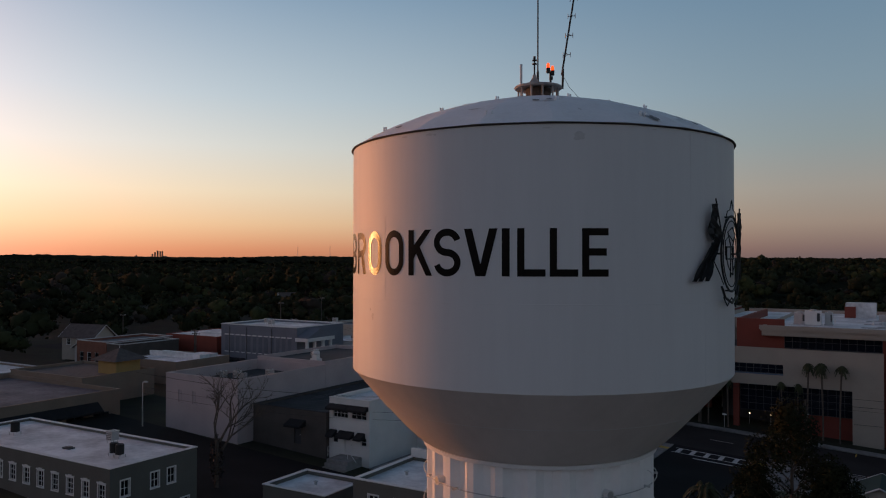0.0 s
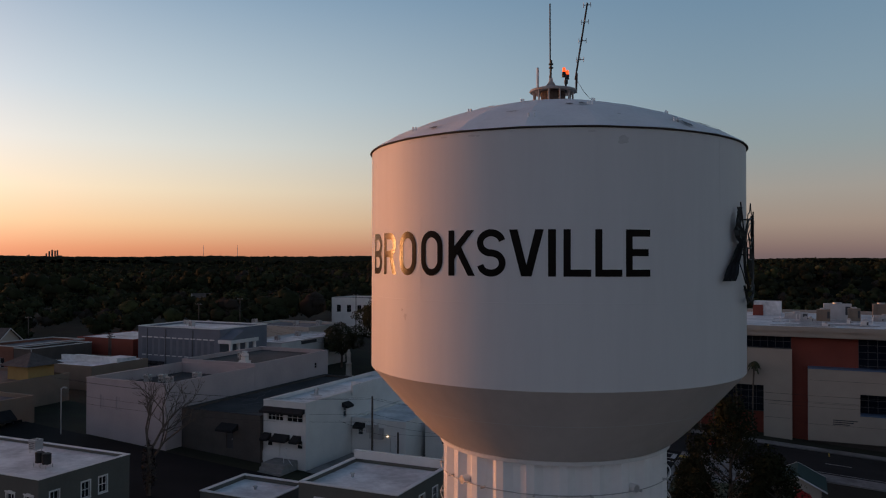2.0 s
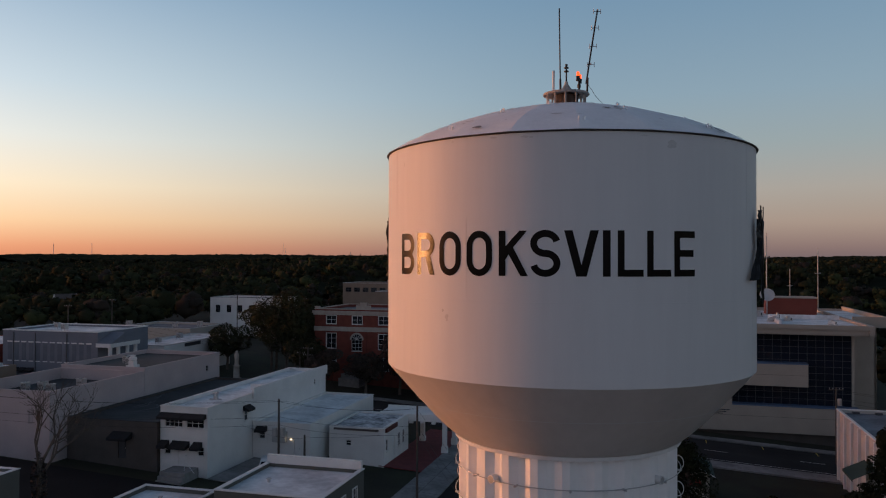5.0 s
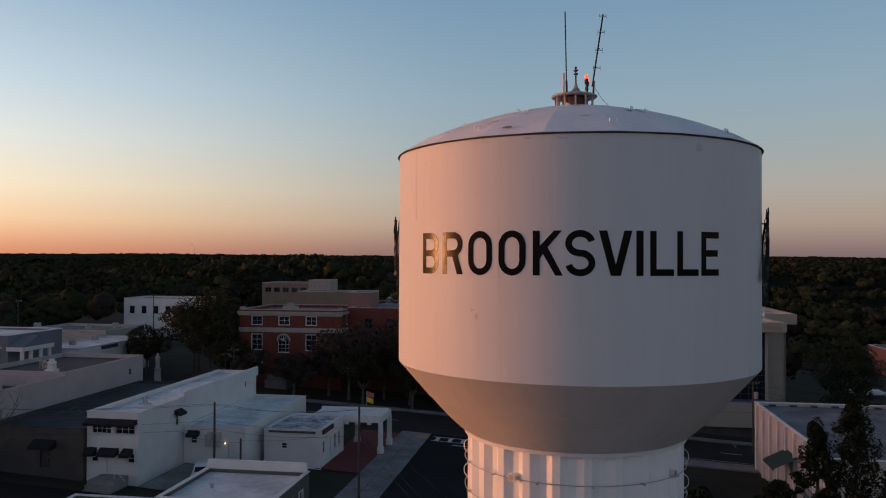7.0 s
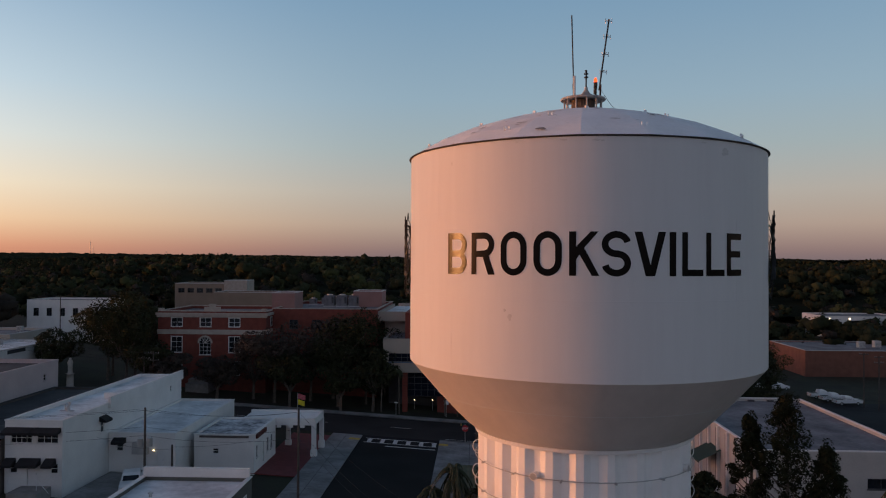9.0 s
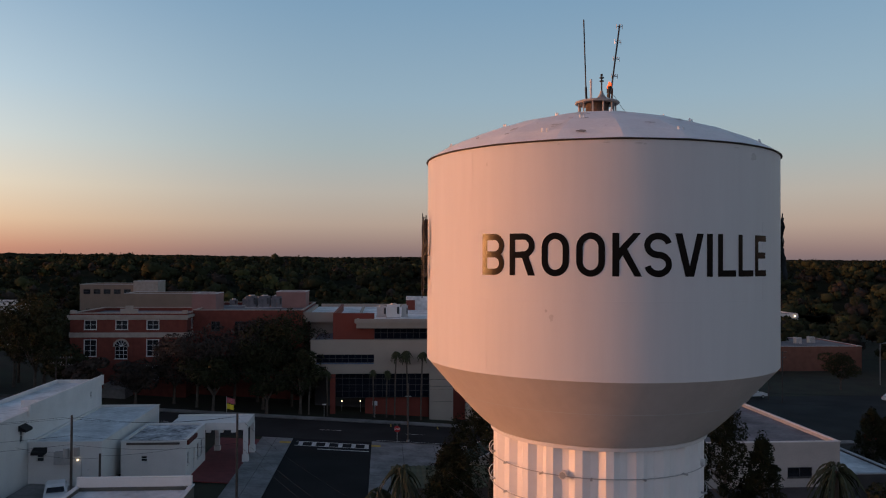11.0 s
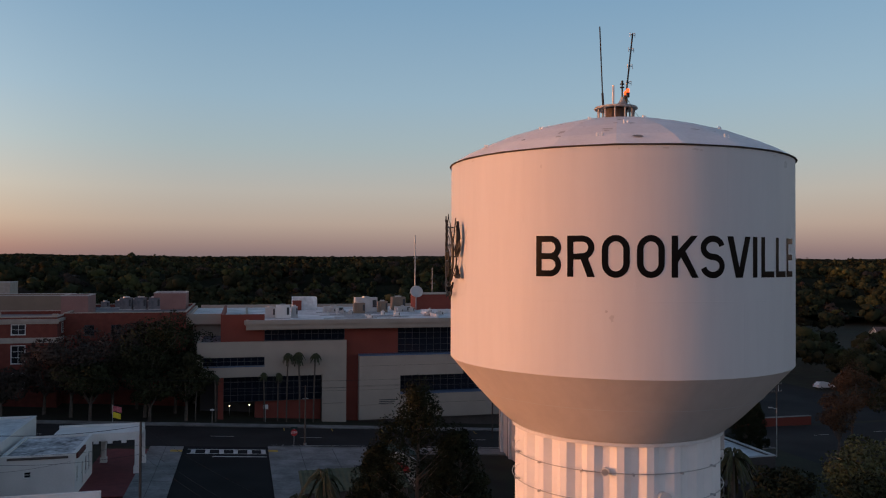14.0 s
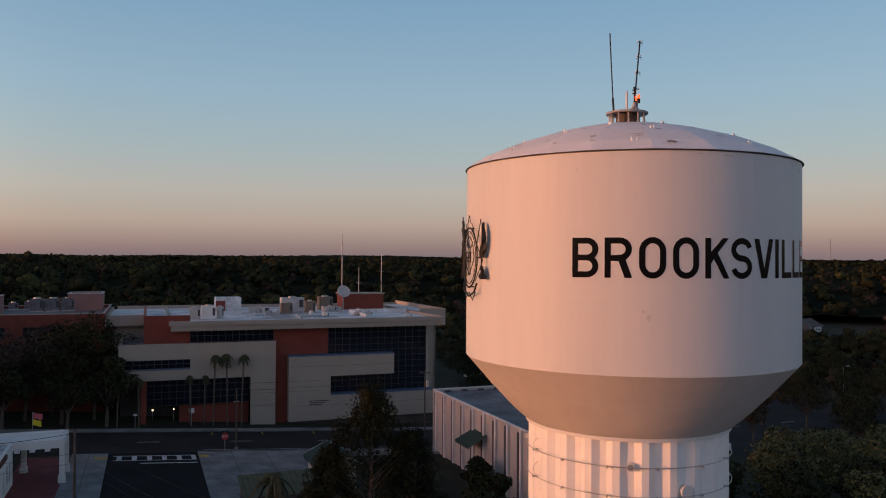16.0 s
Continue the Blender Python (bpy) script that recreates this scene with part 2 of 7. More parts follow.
M["flag_yellow"] = material("yellow_flag_cloth", (0.6, 0.5, 0.03), 0.9, vary=0.1)
M["yellow_wall"] = material("ochre_stucco", (0.36, 0.24, 0.09), 0.85, vary=0.1, scale=0.6)
M["stone"] = material("pale_stone", (0.36, 0.32, 0.28), 0.85, vary=0.15, scale=1.2)


# ---- plan and helpers ----
TOWN = radians(-12.0)       # the streets' turn
CT, ST = math.cos(TOWN), math.sin(TOWN)


def W(u, v):
    """Streets' coordinates to the world's."""
    return u * CT - v * ST, u * ST + v * CT


def smooth(a, b, x):
    k = min(1.0, max(0.0, (x - a) / (b - a)))
    return k * k * (3 - 2 * k)


def ground_z(x, y):
    d = math.hypot(x, y)
    near = -0.065 * min(70.0, max(-75.0, x)) * (1 - 0.6 * smooth(250, 700, d))
    hills = 24.0 * smooth(350, 2600, d) + 9.0 * smooth(500, 2200, d) * noise.noise(Vector((x / 900.0, y / 900.0, 3.1)))
    yaw = math.degrees(math.atan2(-x, y))
    ridge = 10.5 * smooth(380, 560, d) * (1 - smooth(1000, 2000, d)) * smooth(26, 6, yaw) * smooth(-130, -95, yaw)
    return near + hills + ridge


def gz(u, v):
    return ground_z(*W(u, v))


def finish(bm, name, mat, flat=True):
    bm.normal_update()
    me = bpy.data.meshes.new(name)
    bm.to_mesh(me)
    bm.free()
    for m in (mat if isinstance(mat, (list, tuple)) else [mat]):
        me.materials.append(m)
    if not flat:
        for p in me.polygons:
            p.use_smooth = True
    return me


def part(name, bm, mat, parent=None, label="", flat=True):
    """Links a bmesh as one mesh object under a thing or a part."""
    ob = new(name, finish(bm, name, mat, flat))
    ob.parent = parent
    if label:
        tagged(ob, label)
    return ob


def base(name, u, v, label, category, group="", z=None, turn=0.0, kind=""):
    """An Empty at a thing's base, turned with the streets."""
    e = new(name)
    x, y = W(u, v)
    e.matrix_world = Matrix.Translation((x, y, ground_z(x, y) if z is None else z)) @ Matrix.Rotation(TOWN + radians(turn), 4, "Z")
    return tagged(e, label, category, group, kind)


def box(bm, x0, x1, y0, y1, z0, z1):
    v = [bm.verts.new(p) for p in ((x0, y0, z0), (x1, y0, z0), (x1, y1, z0), (x0, y1, z0), (x0, y0, z1), (x1, y0, z1), (x1, y1, z1), (x0, y1, z1))]
    for f in ((0, 3, 2, 1), (4, 5, 6, 7), (0, 1, 5, 4), (1, 2, 6, 5), (2, 3, 7, 6), (3, 0, 4, 7)):
        bm.faces.new([v[i] for i in f])
    return bm


def boxes(*sizes):
    bm = bmesh.new()
    for s in sizes:
        box(bm, *s)
    return bm


def rod(bm, a, b, r0, r1=None, n=8, caps=True):
    """A tapered round bar from a to b."""
    a, b = Vector(a), Vector(b)
    r1 = r0 if r1 is None else r1
    q = (b - a).to_track_quat("Z", "Y").to_matrix()
    rings = []
    for p, r in ((a, r0), (b, r1)):
        rings.append([bm.verts.new(p + q @ Vector((r * math.cos(2 * math.pi * i / n), r * math.sin(2 * math.pi * i / n), 0))) for i in range(n)])
    for i in range(n):
        j = (i + 1) % n
        bm.faces.new((rings[0][i], rings[0][j], rings[1][j], rings[1][i]))
    if caps:
        bm.faces.new(rings[0][::-1])
        bm.faces.new(rings[1])
    return bm


def rods(*bars, n=8):
    bm = bmesh.new()
    for a, b, r in bars:
        rod(bm, a, b, r, n=n)
    return bm


def sweep(pts, r, n=6, closed=False):
    """One round bar bent along a line of points."""
    bm = bmesh.new()
    pts = [Vector(p) for p in pts]
    rings = []
    for k, p in enumerate(pts):
        a = pts[k - 1] if k or closed else p
        b = pts[(k + 1) % len(pts)] if k + 1 < len(pts) or closed else p
        q = (b - a).to_track_quat("Z", "Y").to_matrix()
        rings.append([bm.verts.new(p + q @ Vector((r * math.cos(2 * math.pi * i / n), r * math.sin(2 * math.pi * i / n), 0))) for i in range(n)])
    for a, b in list(zip(rings, rings[1:])) + ([(rings[-1], rings[0])] if closed else []):
        turn = min(range(n), key=lambda m: sum((a[i].co - b[(i + m) % n].co).length for i in range(n)))
        for i in range(n):
            bm.faces.new((a[i], a[(i + 1) % n], b[(i + 1 + turn) % n], b[(i + turn) % n]))
    if not closed:
        bm.faces.new(rings[0][::-1])
        bm.faces.new(rings[-1])
    return bm


def lathe(profile, n=96, start=0.0):
    """Turns a profile of (radius, height) round the z axis."""
    bm = bmesh.new()
    rings = []
    for r, z in profile:
        rings.append([bm.verts.new((r * math.cos(start + 2 * math.pi * i / n), r * math.sin(start + 2 * math.pi * i / n), z)) for i in range(n)])
    for a, b in zip(rings, rings[1:]):
        for i in range(n):
            j = (i + 1) % n
            bm.faces.new((a[i], a[j], b[j], b[i]))
    return bm


def ring_pipe(radius, z, r, n=96, m=8):
    prof = [(radius + r * math.cos(2 * math.pi * k / m), z + r * math.sin(2 * math.pi * k / m)) for k in range(m + 1)]
    return lathe(prof, n)

# ---- the water tower ----
TX, TY, TANK_R = -4.554, 21.169, 5.02
tower = new("water_tower")
tower.matrix_world = Matrix.Translation((TX, TY, ground_z(TX, TY)))
tagged(tower, "white water tower with grey cone, fluted column and black town lettering", "water tower")
TZ = ground_z(TX, TY)


def tz(z):
    return z - TZ


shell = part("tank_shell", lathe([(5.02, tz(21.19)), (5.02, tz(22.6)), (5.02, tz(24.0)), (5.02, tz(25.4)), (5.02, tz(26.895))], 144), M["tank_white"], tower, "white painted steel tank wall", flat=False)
part("weld_seam", lathe([(5.0203, tz(23.07)), (5.0225, tz(23.075)), (5.0225, tz(23.085)), (5.0203, tz(23.09))], 144), M["tank_white"], shell)
part("weld_seam", lathe([(5.0203, tz(25.03)), (5.0215, tz(25.034)), (5.0215, tz(25.04)), (5.0203, tz(25.044))], 144), M["tank_white"], shell)
for course, (z0, z1) in enumerate(((21.2, 23.07), (23.09, 25.03), (25.045, 26.88))):
    for k in range(6):
        d = radians(-150 + 60 * k + 27 * course)
        bm = boxes((5.019, 5.0225, -0.011, 0.011, tz(z0), tz(z1)))
        bm.transform(Matrix.Rotation(d, 4, "Z"))
        part("weld_seam", bm, M["tank_white"], shell)
# the drip edge's brownish dark also carries the shadow line beneath it
part("rim", lathe([(5.02, tz(26.885)), (5.06, tz(26.89)), (5.075, tz(26.905)), (5.065, tz(26.92)), (4.9, tz(26.935))], 144), M["rim_dark"], tower, "dark brownish drip rim, its underside shadow line in the colour")
part("cone", lathe([(5.02, tz(21.19)), (4.36, tz(20.44)), (3.72, tz(19.75)), (3.42, tz(19.46)), (3.22, tz(19.30)), (3.08, tz(19.22))], 144), M["tank_grey"], tower, "grey painted lower cone", flat=False)
part("weld_seam", lathe([(4.235, tz(20.29)), (4.246, tz(20.295)), (4.238, tz(20.28)), (4.225, tz(20.275))], 144), M["tank_white"], tower)
part("collar", lathe([(3.08, tz(19.225)), (3.12, tz(19.22)), (3.12, tz(19.13)), (3.05, tz(19.12)), (2.9, tz(19.12))], 96), M["tank_white"], tower)

# fluted column
FLUTES = 24
bm = bmesh.new()
outline = []
for i in range(FLUTES):
    for k, r in ((-0.125, 3.03), (0.125, 3.03), (0.375, 2.885), (0.625, 2.885)):
        a = radians(-125.8) + 2 * math.pi * (i + k) / FLUTES
        outline.append((r * math.cos(a), r * math.sin(a)))
levels = [0.0, 6.0, 12.0, tz(17.0), tz(19.13)]
rings = [[bm.verts.new((x, y, z)) for x, y in outline] for z in levels]
for a, b in zip(rings, rings[1:]):
    for i in range(len(outline)):
        j = (i + 1) % len(outline)
        bm.faces.new((a[i], a[j], b[j], b[i]))
column = part("fluted_column", bm, M["column_lifted"], tower, "white fluted steel support column")
part("footing", lathe([(3.6, -0.6), (3.6, 0.15), (3.5, 0.22), (2.8, 0.22)], 64), M["concrete"], tower)


def at_angle(deg, r, z):
    return Vector((r * math.cos(radians(deg)), r * math.sin(radians(deg)), tz(z)))


for z in (18.42, 17.62):
    part("cable_ring", ring_pipe(3.11, tz(z), 0.012, 96, 6), M["galv"], column)
    for i in range(14):
        d = i * 360 / 14 + 9
        part("bracket", rods((at_angle(d, 2.98, z - 0.03), at_angle(d, 3.14, z - 0.03), 0.03)), M["galv"], column)
for d in (-14, 166, 76, -104 + 180):
    for z in (18.55, 17.85):
        part("hoop", sweep([at_angle(d, 3.02 + 0.16 * math.cos(math.pi * (k / 12 - 0.5)), z + 0.2 * math.sin(math.pi * (k / 12 - 0.5))) for k in range(13)], 0.012), M["tank_white"], column)
for d, z, r in ((-133.4, 18.43, 0.10), (-45.0, 18.46, 0.10), (44.0, 18.45, 0.1), (136.0, 18.45, 0.1), (-103.4, 17.73, 0.17)):
    out = Vector((math.cos(radians(d)), math.sin(radians(d)), 0))
    p = at_angle(d, 2.9, z)
    port = part("vent_port", rods((p, p + out * 0.2, r), (p + out * 0.17, p + out * 0.21, r * 1.12), n=20), M["tank_white"], column)
    part("port_cover", rods((p + out * 0.2, p + out * 0.215, r * 0.85), n=20), M["galv"] if r < 0.15 else M["tank_white"], port)

# domed roof of flat gores
GORES = 20
dome_prof = [(5.07, 26.93), (4.5, 27.26), (3.6, 27.64), (2.6, 27.96), (1.6, 28.20), (0.8, 28.32), (0.0, 28.36)]
bm = bmesh.new()
half = math.pi / GORES
prev = None
for r, z in dome_prof:
    pair = [bm.verts.new((r * math.cos(s * half), r * math.sin(s * half), tz(z))) for s in (-1, 1)] if r > 0 else [bm.verts.new((0, 0, tz(z)))]
    if prev:
        bm.faces.new((prev[0], prev[1], *pair[::-1]))
    prev = pair
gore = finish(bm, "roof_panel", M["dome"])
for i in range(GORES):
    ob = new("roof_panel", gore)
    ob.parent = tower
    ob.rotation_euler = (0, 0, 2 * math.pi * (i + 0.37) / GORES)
rng = random.Random(5)


def dome_height(r):
    for (r1, z1), (r0, z0) in zip(dome_prof, dome_prof[1:]):
        if r0 <= r <= r1:
            return z0 + (z1 - z0) * (r - r0) / (r1 - r0)
    return dome_prof[0][1]


# lifting lugs on the dome
for i in range(24):
    d = i * 15.0 + rng.uniform(-5, 5)
    r = (4.55, 3.3, 2.1)[i % 3]
    h = dome_height(r)
    part("lug", rods((at_angle(d, r, h - 0.03), at_angle(d, r, h + 0.07), 0.025)), M["dome"], tower)
    part("lug", rods((at_angle(d + 1.6, r, h - 0.03), at_angle(d + 1.6, r, h + 0.06), 0.022)), M["dome"], tower)

# stains on the wall and dome
def wall_patch(deg, z, w, h, seed, r=5.0235):
    g = random.Random(seed)
    bm = bmesh.new()
    pts = []
    for k in range(14):
        a = 2 * math.pi * k / 14
        q = g.uniform(0.55, 1.0)
        dd = deg + math.degrees(w * q * math.cos(a) / r)
        pts.append(bm.verts.new(at_angle(dd, r, z + h * q * math.sin(a))))
    bm.faces.new(pts)
    return bm


M["smudge"] = material("faint_smudge", (0.57, 0.56, 0.55), 0.6, vary=0.1, scale=5, bump=0)
for d, z, w, h, s in ((-129.5, 22.67, 0.07, 0.11, 1), (-131, 22.83, 0.04, 0.05, 2), (-150, 26.45, 0.03, 0.08, 4)):
    part("smudge", wall_patch(d, z, w, h, s), M["smudge"], shell, "faint grey scuff on the paint")
for k in range(14):
    d, w = rng.uniform(-180, 180), rng.uniform(0.04, 0.12)
    part("mildew_patch", wall_patch(d, 26.82 - rng.uniform(0, 0.04), w, rng.uniform(0.01, 0.03), 50 + k), M["smudge"], shell)
part("mildew_patch", wall_patch(-68, 26.62, 0.16, 0.12, 97), M["smudge"], shell)
for k in range(110):
    d, r = rng.uniform(-180, 180), 4.75 - 3.9 * rng.random() ** 1.4
    g = random.Random(200 + k)
    bm = bmesh.new()
    pts = []
    w = rng.uniform(0.05, 0.18)
    for j in range(10):
        a = 2 * math.pi * j / 10
        rr = r + (1.3 if k % 4 == 0 else 0.5) * w * g.uniform(0.4, 1) * math.sin(a)
        dd = d + math.degrees(w * g.uniform(0.4, 1) * math.cos(a) / r)
        pts.append(bm.verts.new(at_angle(dd, rr, dome_height(rr) + 0.012)))
    bm.faces.new(pts)
    part("mildew_patch", bm, M["mildew"] if k % 3 == 0 else M["smudge"], tower)

# lettering: black capitals bent round the wall
LETTERS = (("B", -151.52, -143.78), ("R", -141.99, -134.18), ("O", -132.29, -124.69), ("O", -122.76, -115.15), ("K", -113.26, -105.43), ("S", -104.87, -97.2),
           ("V", -96.32, -87.69), ("I", -86.66, -84.73), ("L", -82.92, -76.16), ("L", -75.17, -68.36), ("E", -67.43, -60.9))
LETTER_H, STROKE = 1.02, 0.154


def arc(cx, cy, rx, ry, a0, a1, n=14):
    return [(cx + rx * math.cos(radians(a0 + (a1 - a0) * k / n)), cy + ry * math.sin(radians(a0 + (a1 - a0) * k / n))) for k in range(n + 1)]


def letter_loops(ch, w):
    """Outline and holes of an even-stroked block capital, w wide."""
    h, t, r = LETTER_H, STROKE, 0.294
    if ch == "O":
        q = w / 2
        outer = arc(q, h - q * 1.05, q, q * 1.05, 0, 180) + arc(q, q * 1.05, q, q * 1.05, 180, 360)
        inner = arc(q, h - q * 1.05, q - t, q * 1.05 - t, 0, 180) + arc(q, q * 1.05, q - t, q * 1.05 - t, 180, 360)
        return [outer, inner]
    if ch == "B":
        cx = w - r
        outer = [(0, 0)] + arc(cx, r, r, r, -90, 47) + arc(cx, h - r, r, r, -47, 90) + [(0, h)]
        return [outer] + [[(t, y - r + t)] + arc(cx, y, r - t, r - t, -90, 90, 10) + [(t, y + r - t)] for y in (r, h - r)]
    if ch == "R":
        cx = w - 0.01 - r
        outer = [(0, 0), (t, 0), (t, 0.425), (0.5 * w, 0.425), (w - 0.185, 0), (w, 0), (0.5 * w + 0.18, 0.45)] + arc(cx, h - r, r, r, -55, 90) + [(0, h)]
        return [outer, [(t, h - 2 * r + t - 0.015)] + arc(cx, h - r, r - t, r - t, -90, 90, 10) + [(t, h - t)]]
    if ch == "S":
        rx, ry = (w - t) / 2, (h - t) / 4
        mid = arc(w / 2, h - t / 2 - ry, rx, ry, 12, 262, 22) + arc(w / 2, t / 2 + ry, rx, ry, 82, -168, 22)
        near, off = [], []
        for k, (x, y) in enumerate(mid):
            (xa, ya), (xb, yb) = mid[max(0, k - 1)], mid[min(len(mid) - 1, k + 1)]
            d = math.hypot(xb - xa, yb - ya)
            nx, ny = -(yb - ya) / d * t / 2, (xb - xa) / d * t / 2
            near.append((x + nx, y + ny))
            off.append((x - nx, y - ny))
        return [near + off[::-1]]
    if ch == "K":
        return [[(x * w, y * h) for x, y in ((0, 0), (0.235, 0), (0.235, 0.36), (0.34, 0.48), (0.75, 0), (1, 0), (0.5, 0.63), (0.97, 1), (0.71, 1), (0.235, 0.66), (0.235, 1), (0, 1))]]
    if ch == "V":
        return [[(x * w, y * h) for x, y in ((0.35, 0), (0.65, 0), (1, 1), (0.755, 1), (0.5, 0.25), (0.245, 1), (0, 1))]]
    if ch == "L":
        return [[(0, 0), (w, 0), (w, t), (t, t), (t, h), (0, h)]]
    if ch == "E":
        m0, m1 = h / 2 - t / 2 + 0.01, h / 2 + t / 2 + 0.01
        return [[(0, 0), (w, 0), (w, t), (t, t), (t, m0), (0.93 * w, m0), (0.93 * w, m1), (t, m1), (t, h - t), (w, h - t), (w, h), (0, h)]]
    return [[(0, 0), (w, 0), (w, h), (0, h)]]


for ch, d0, d1 in LETTERS:
    wide_ = radians(d1 - d0) * 5.02
    cu = bpy.data.curves.new("letter", "CURVE")
    cu.dimensions, cu.fill_mode = "2D", "FRONT"
    for loop in letter_loops(ch, wide_):
        sp = cu.splines.new("POLY")
        sp.points.add(len(loop) - 1)
        for pt, (x, y) in zip(sp.points, loop):
            pt.co = (x, y, 0, 1)
        sp.use_cyclic_u = True
    tmp = bpy.data.objects.new("letter", cu)
    scene.collection.objects.link(tmp)
    bpy.context.view_layer.update()
    me = bpy.data.meshes.new_from_object(tmp.evaluated_get(bpy.context.evaluated_depsgraph_get()))
    bpy.data.objects.remove(tmp)
    bm = bmesh.new()
    bm.from_mesh(me)
    bpy.data.meshes.remove(me)
    bmesh.ops.remove_doubles(bm, verts=bm.verts, dist=0.0005)
    for k in range(1, 12):
        bmesh.ops.bisect_plane(bm, geom=bm.verts[:] + bm.edges[:] + bm.faces[:], plane_co=(wide_ * k / 12, 0, 0), plane_no=(1, 0, 0))
    over = 0.012 if ch in "OS" else 0.0
    for v in bm.verts:
        v.co = at_angle(d0 + (d1 - d0) * v.co.x / wide_, 5.027, 23.67 - over + (1.02 + 2 * over) * v.co.y / LETTER_H)
    bmesh.ops.recalc_face_normals(bm, faces=bm.faces)
    for f in bm.faces:
        if f.normal.x * f.calc_center_median().x + f.normal.y * f.calc_center_median().y < 0:
            f.normal_flip()
    part("letter", bm, M["letter"], tower, "glossy black painted capital letter")


# emblem: an open metalwork seal standing off the wall, with a leaning flag
def emblem(deg, side):
    def P(a, b, off=0.16):
        """a metres to the right on the wall seen from outside, b up."""
        return at_angle(deg + side * math.degrees(a / 5.02), 5.02 + off, 24.17 + b)
    seal = new("seal")
    seal.parent = tower
    tagged(seal, "black openwork metal emblem standing off the tank")

    def line(name, pts, r, off=0.16):
        closed = pts[0] == pts[-1] or name == "ring"
        part(name, sweep([P(*a, off) for a in (pts[:-1] if closed else pts)], r, 6, closed), M["black_metal"], seal)
    line("ring", [(0.62 * math.cos(t * math.pi / 18), 0.88 * math.sin(t * math.pi / 18)) for t in range(37)], 0.026)
    line("ring", [(0.52 * math.cos(t * math.pi / 18), 0.77 * math.sin(t * math.pi / 18)) for t in range(37)], 0.014)
    line("spear", [(-0.4, 0.7), (-0.28, 0.98), (-0.12, 1.02), (0.0, 1.25), (0.12, 1.02), (0.28, 0.98), (0.4, 0.7)], 0.012)
    line("panel_outline", [(-0.34, -0.12), (0.1, -0.12), (0.1, 0.16), (-0.34, 0.16), (-0.34, -0.12)], 0.022)
    line("coat_outline", [(-0.4, 0.3), (-0.15, 0.42), (0.1, 0.3), (0.32, 0.36), (0.4, 0.0), (0.25, -0.25), (0.02, -0.5), (-0.22, -0.3), (-0.4, 0.0), (-0.4, 0.3)], 0.012)
    line("tree_outline", [(-0.1, -0.55), (-0.05, 0.15), (-0.25, 0.5), (0.05, 0.62), (0.28, 0.45), (0.05, 0.15), (0.1, -0.5)], 0.014)
    line("ribbon", [(-0.6, -0.75), (-0.42, -1.0), (0.0, -1.14), (0.42, -1.0), (0.6, -0.75)], 0.03)
    line("ribbon", [(-0.5, -1.0), (-0.3, -1.2), (0.0, -1.02), (0.3, -1.25), (0.52, -1.0)], 0.015)
    line("flag_staff", [(-0.5, 0.2), (-0.86, 1.24)], 0.018)
    line("side_spear", [(0.86, -0.6), (0.92, 0.98)], 0.02)
    line("shield_edge", [(-0.5, 0.5), (-0.75, 0.15), (-1.0, -0.12), (-0.7, -0.45), (-0.5, -0.7)], 0.014)
    for name, x0, x1, z0, z1, lean in (("flag_canton", 0.0, 0.5, 0.3, 1.12, -0.34), ("flag_stripe", 0.05, 0.2, -0.62, 0.4, 0.42), ("flag_stripe", 0.26, 0.4, -0.62, 0.35, 0.42), ("flag_stripe", 0.45, 0.56, -0.62, 0.25, 0.42)):
        bm = bmesh.new()
        grid = []
        for j in range(7):
            k = j / 6
            b = z0 + (z1 - z0) * k
            edge = (-0.6 - 0.26 * (b - 0.45) / 0.8) if z0 > 0 else (-0.62 - 0.5 * max(0.0, 0.3 - b))
            wide = 1.0 - 0.75 * k * k if z0 > 0 else 0.55 + 0.6 * (1 - k)
            grid.append([bm.verts.new(P(edge - (x0 + (x1 - x0) * i / 4) * wide, b, 0.14 + 0.05 * math.sin(2.2 * i + 1.3 * j))) for i in range(5)])
        for j in range(6):
            for i in range(4):
                bm.faces.new((grid[j][i], grid[j][i + 1], grid[j + 1][i + 1], grid[j + 1][i]))
        part(name, bm, M["black_metal"], seal)
    # the second flag, folded along its staff
    line("flag_staff", [(0.52, 0.2), (0.84, 1.1)], 0.018)
    line("shield_edge", [(0.5, 0.5), (0.72, 0.2), (0.95, -0.08), (0.72, -0.4), (0.5, -0.68)], 0.014)
    for name, z0, z1, wide in (("flag_cloth", 0.0, 1.0, 0.26), ("flag_tail", -0.62, -0.25, 0.3)):
        bm = bmesh.new()
        grid = []
        for j in range(7):
            b = z0 + (z1 - z0) * j / 6
            x0 = 0.84 + 0.14 * (b - 1.1) if z0 > -0.2 else 0.86 + 0.1 * math.sin(3 * b)
            if z0 > -0.2:
                x0 += 0.12 * math.sin(2.6 * (1.1 - b))
            grid.append([bm.verts.new(P(x0 + wide * (1 - 0.5 * (j / 6) ** 2) * i / 4, b, 0.14 + 0.05 * math.sin(2.4 * i + 1.1 * j))) for i in range(5)])
        for j in range(6):
            for i in range(4):
                bm.faces.new((grid[j][i], grid[j][i + 1], grid[j + 1][i + 1], grid[j + 1][i]))
        part(name, bm, M["black_metal"], seal)
    for a, b in ((-0.6, 0), (0.6, 0), (0, 0.86), (0, -0.86)):
        part("standoff", rods((P(a, b, 0.0), P(a, b, 0.18), 0.02)), M["black_metal"], seal)


emblem(163.0, 1)
emblem(-18.0, 1)

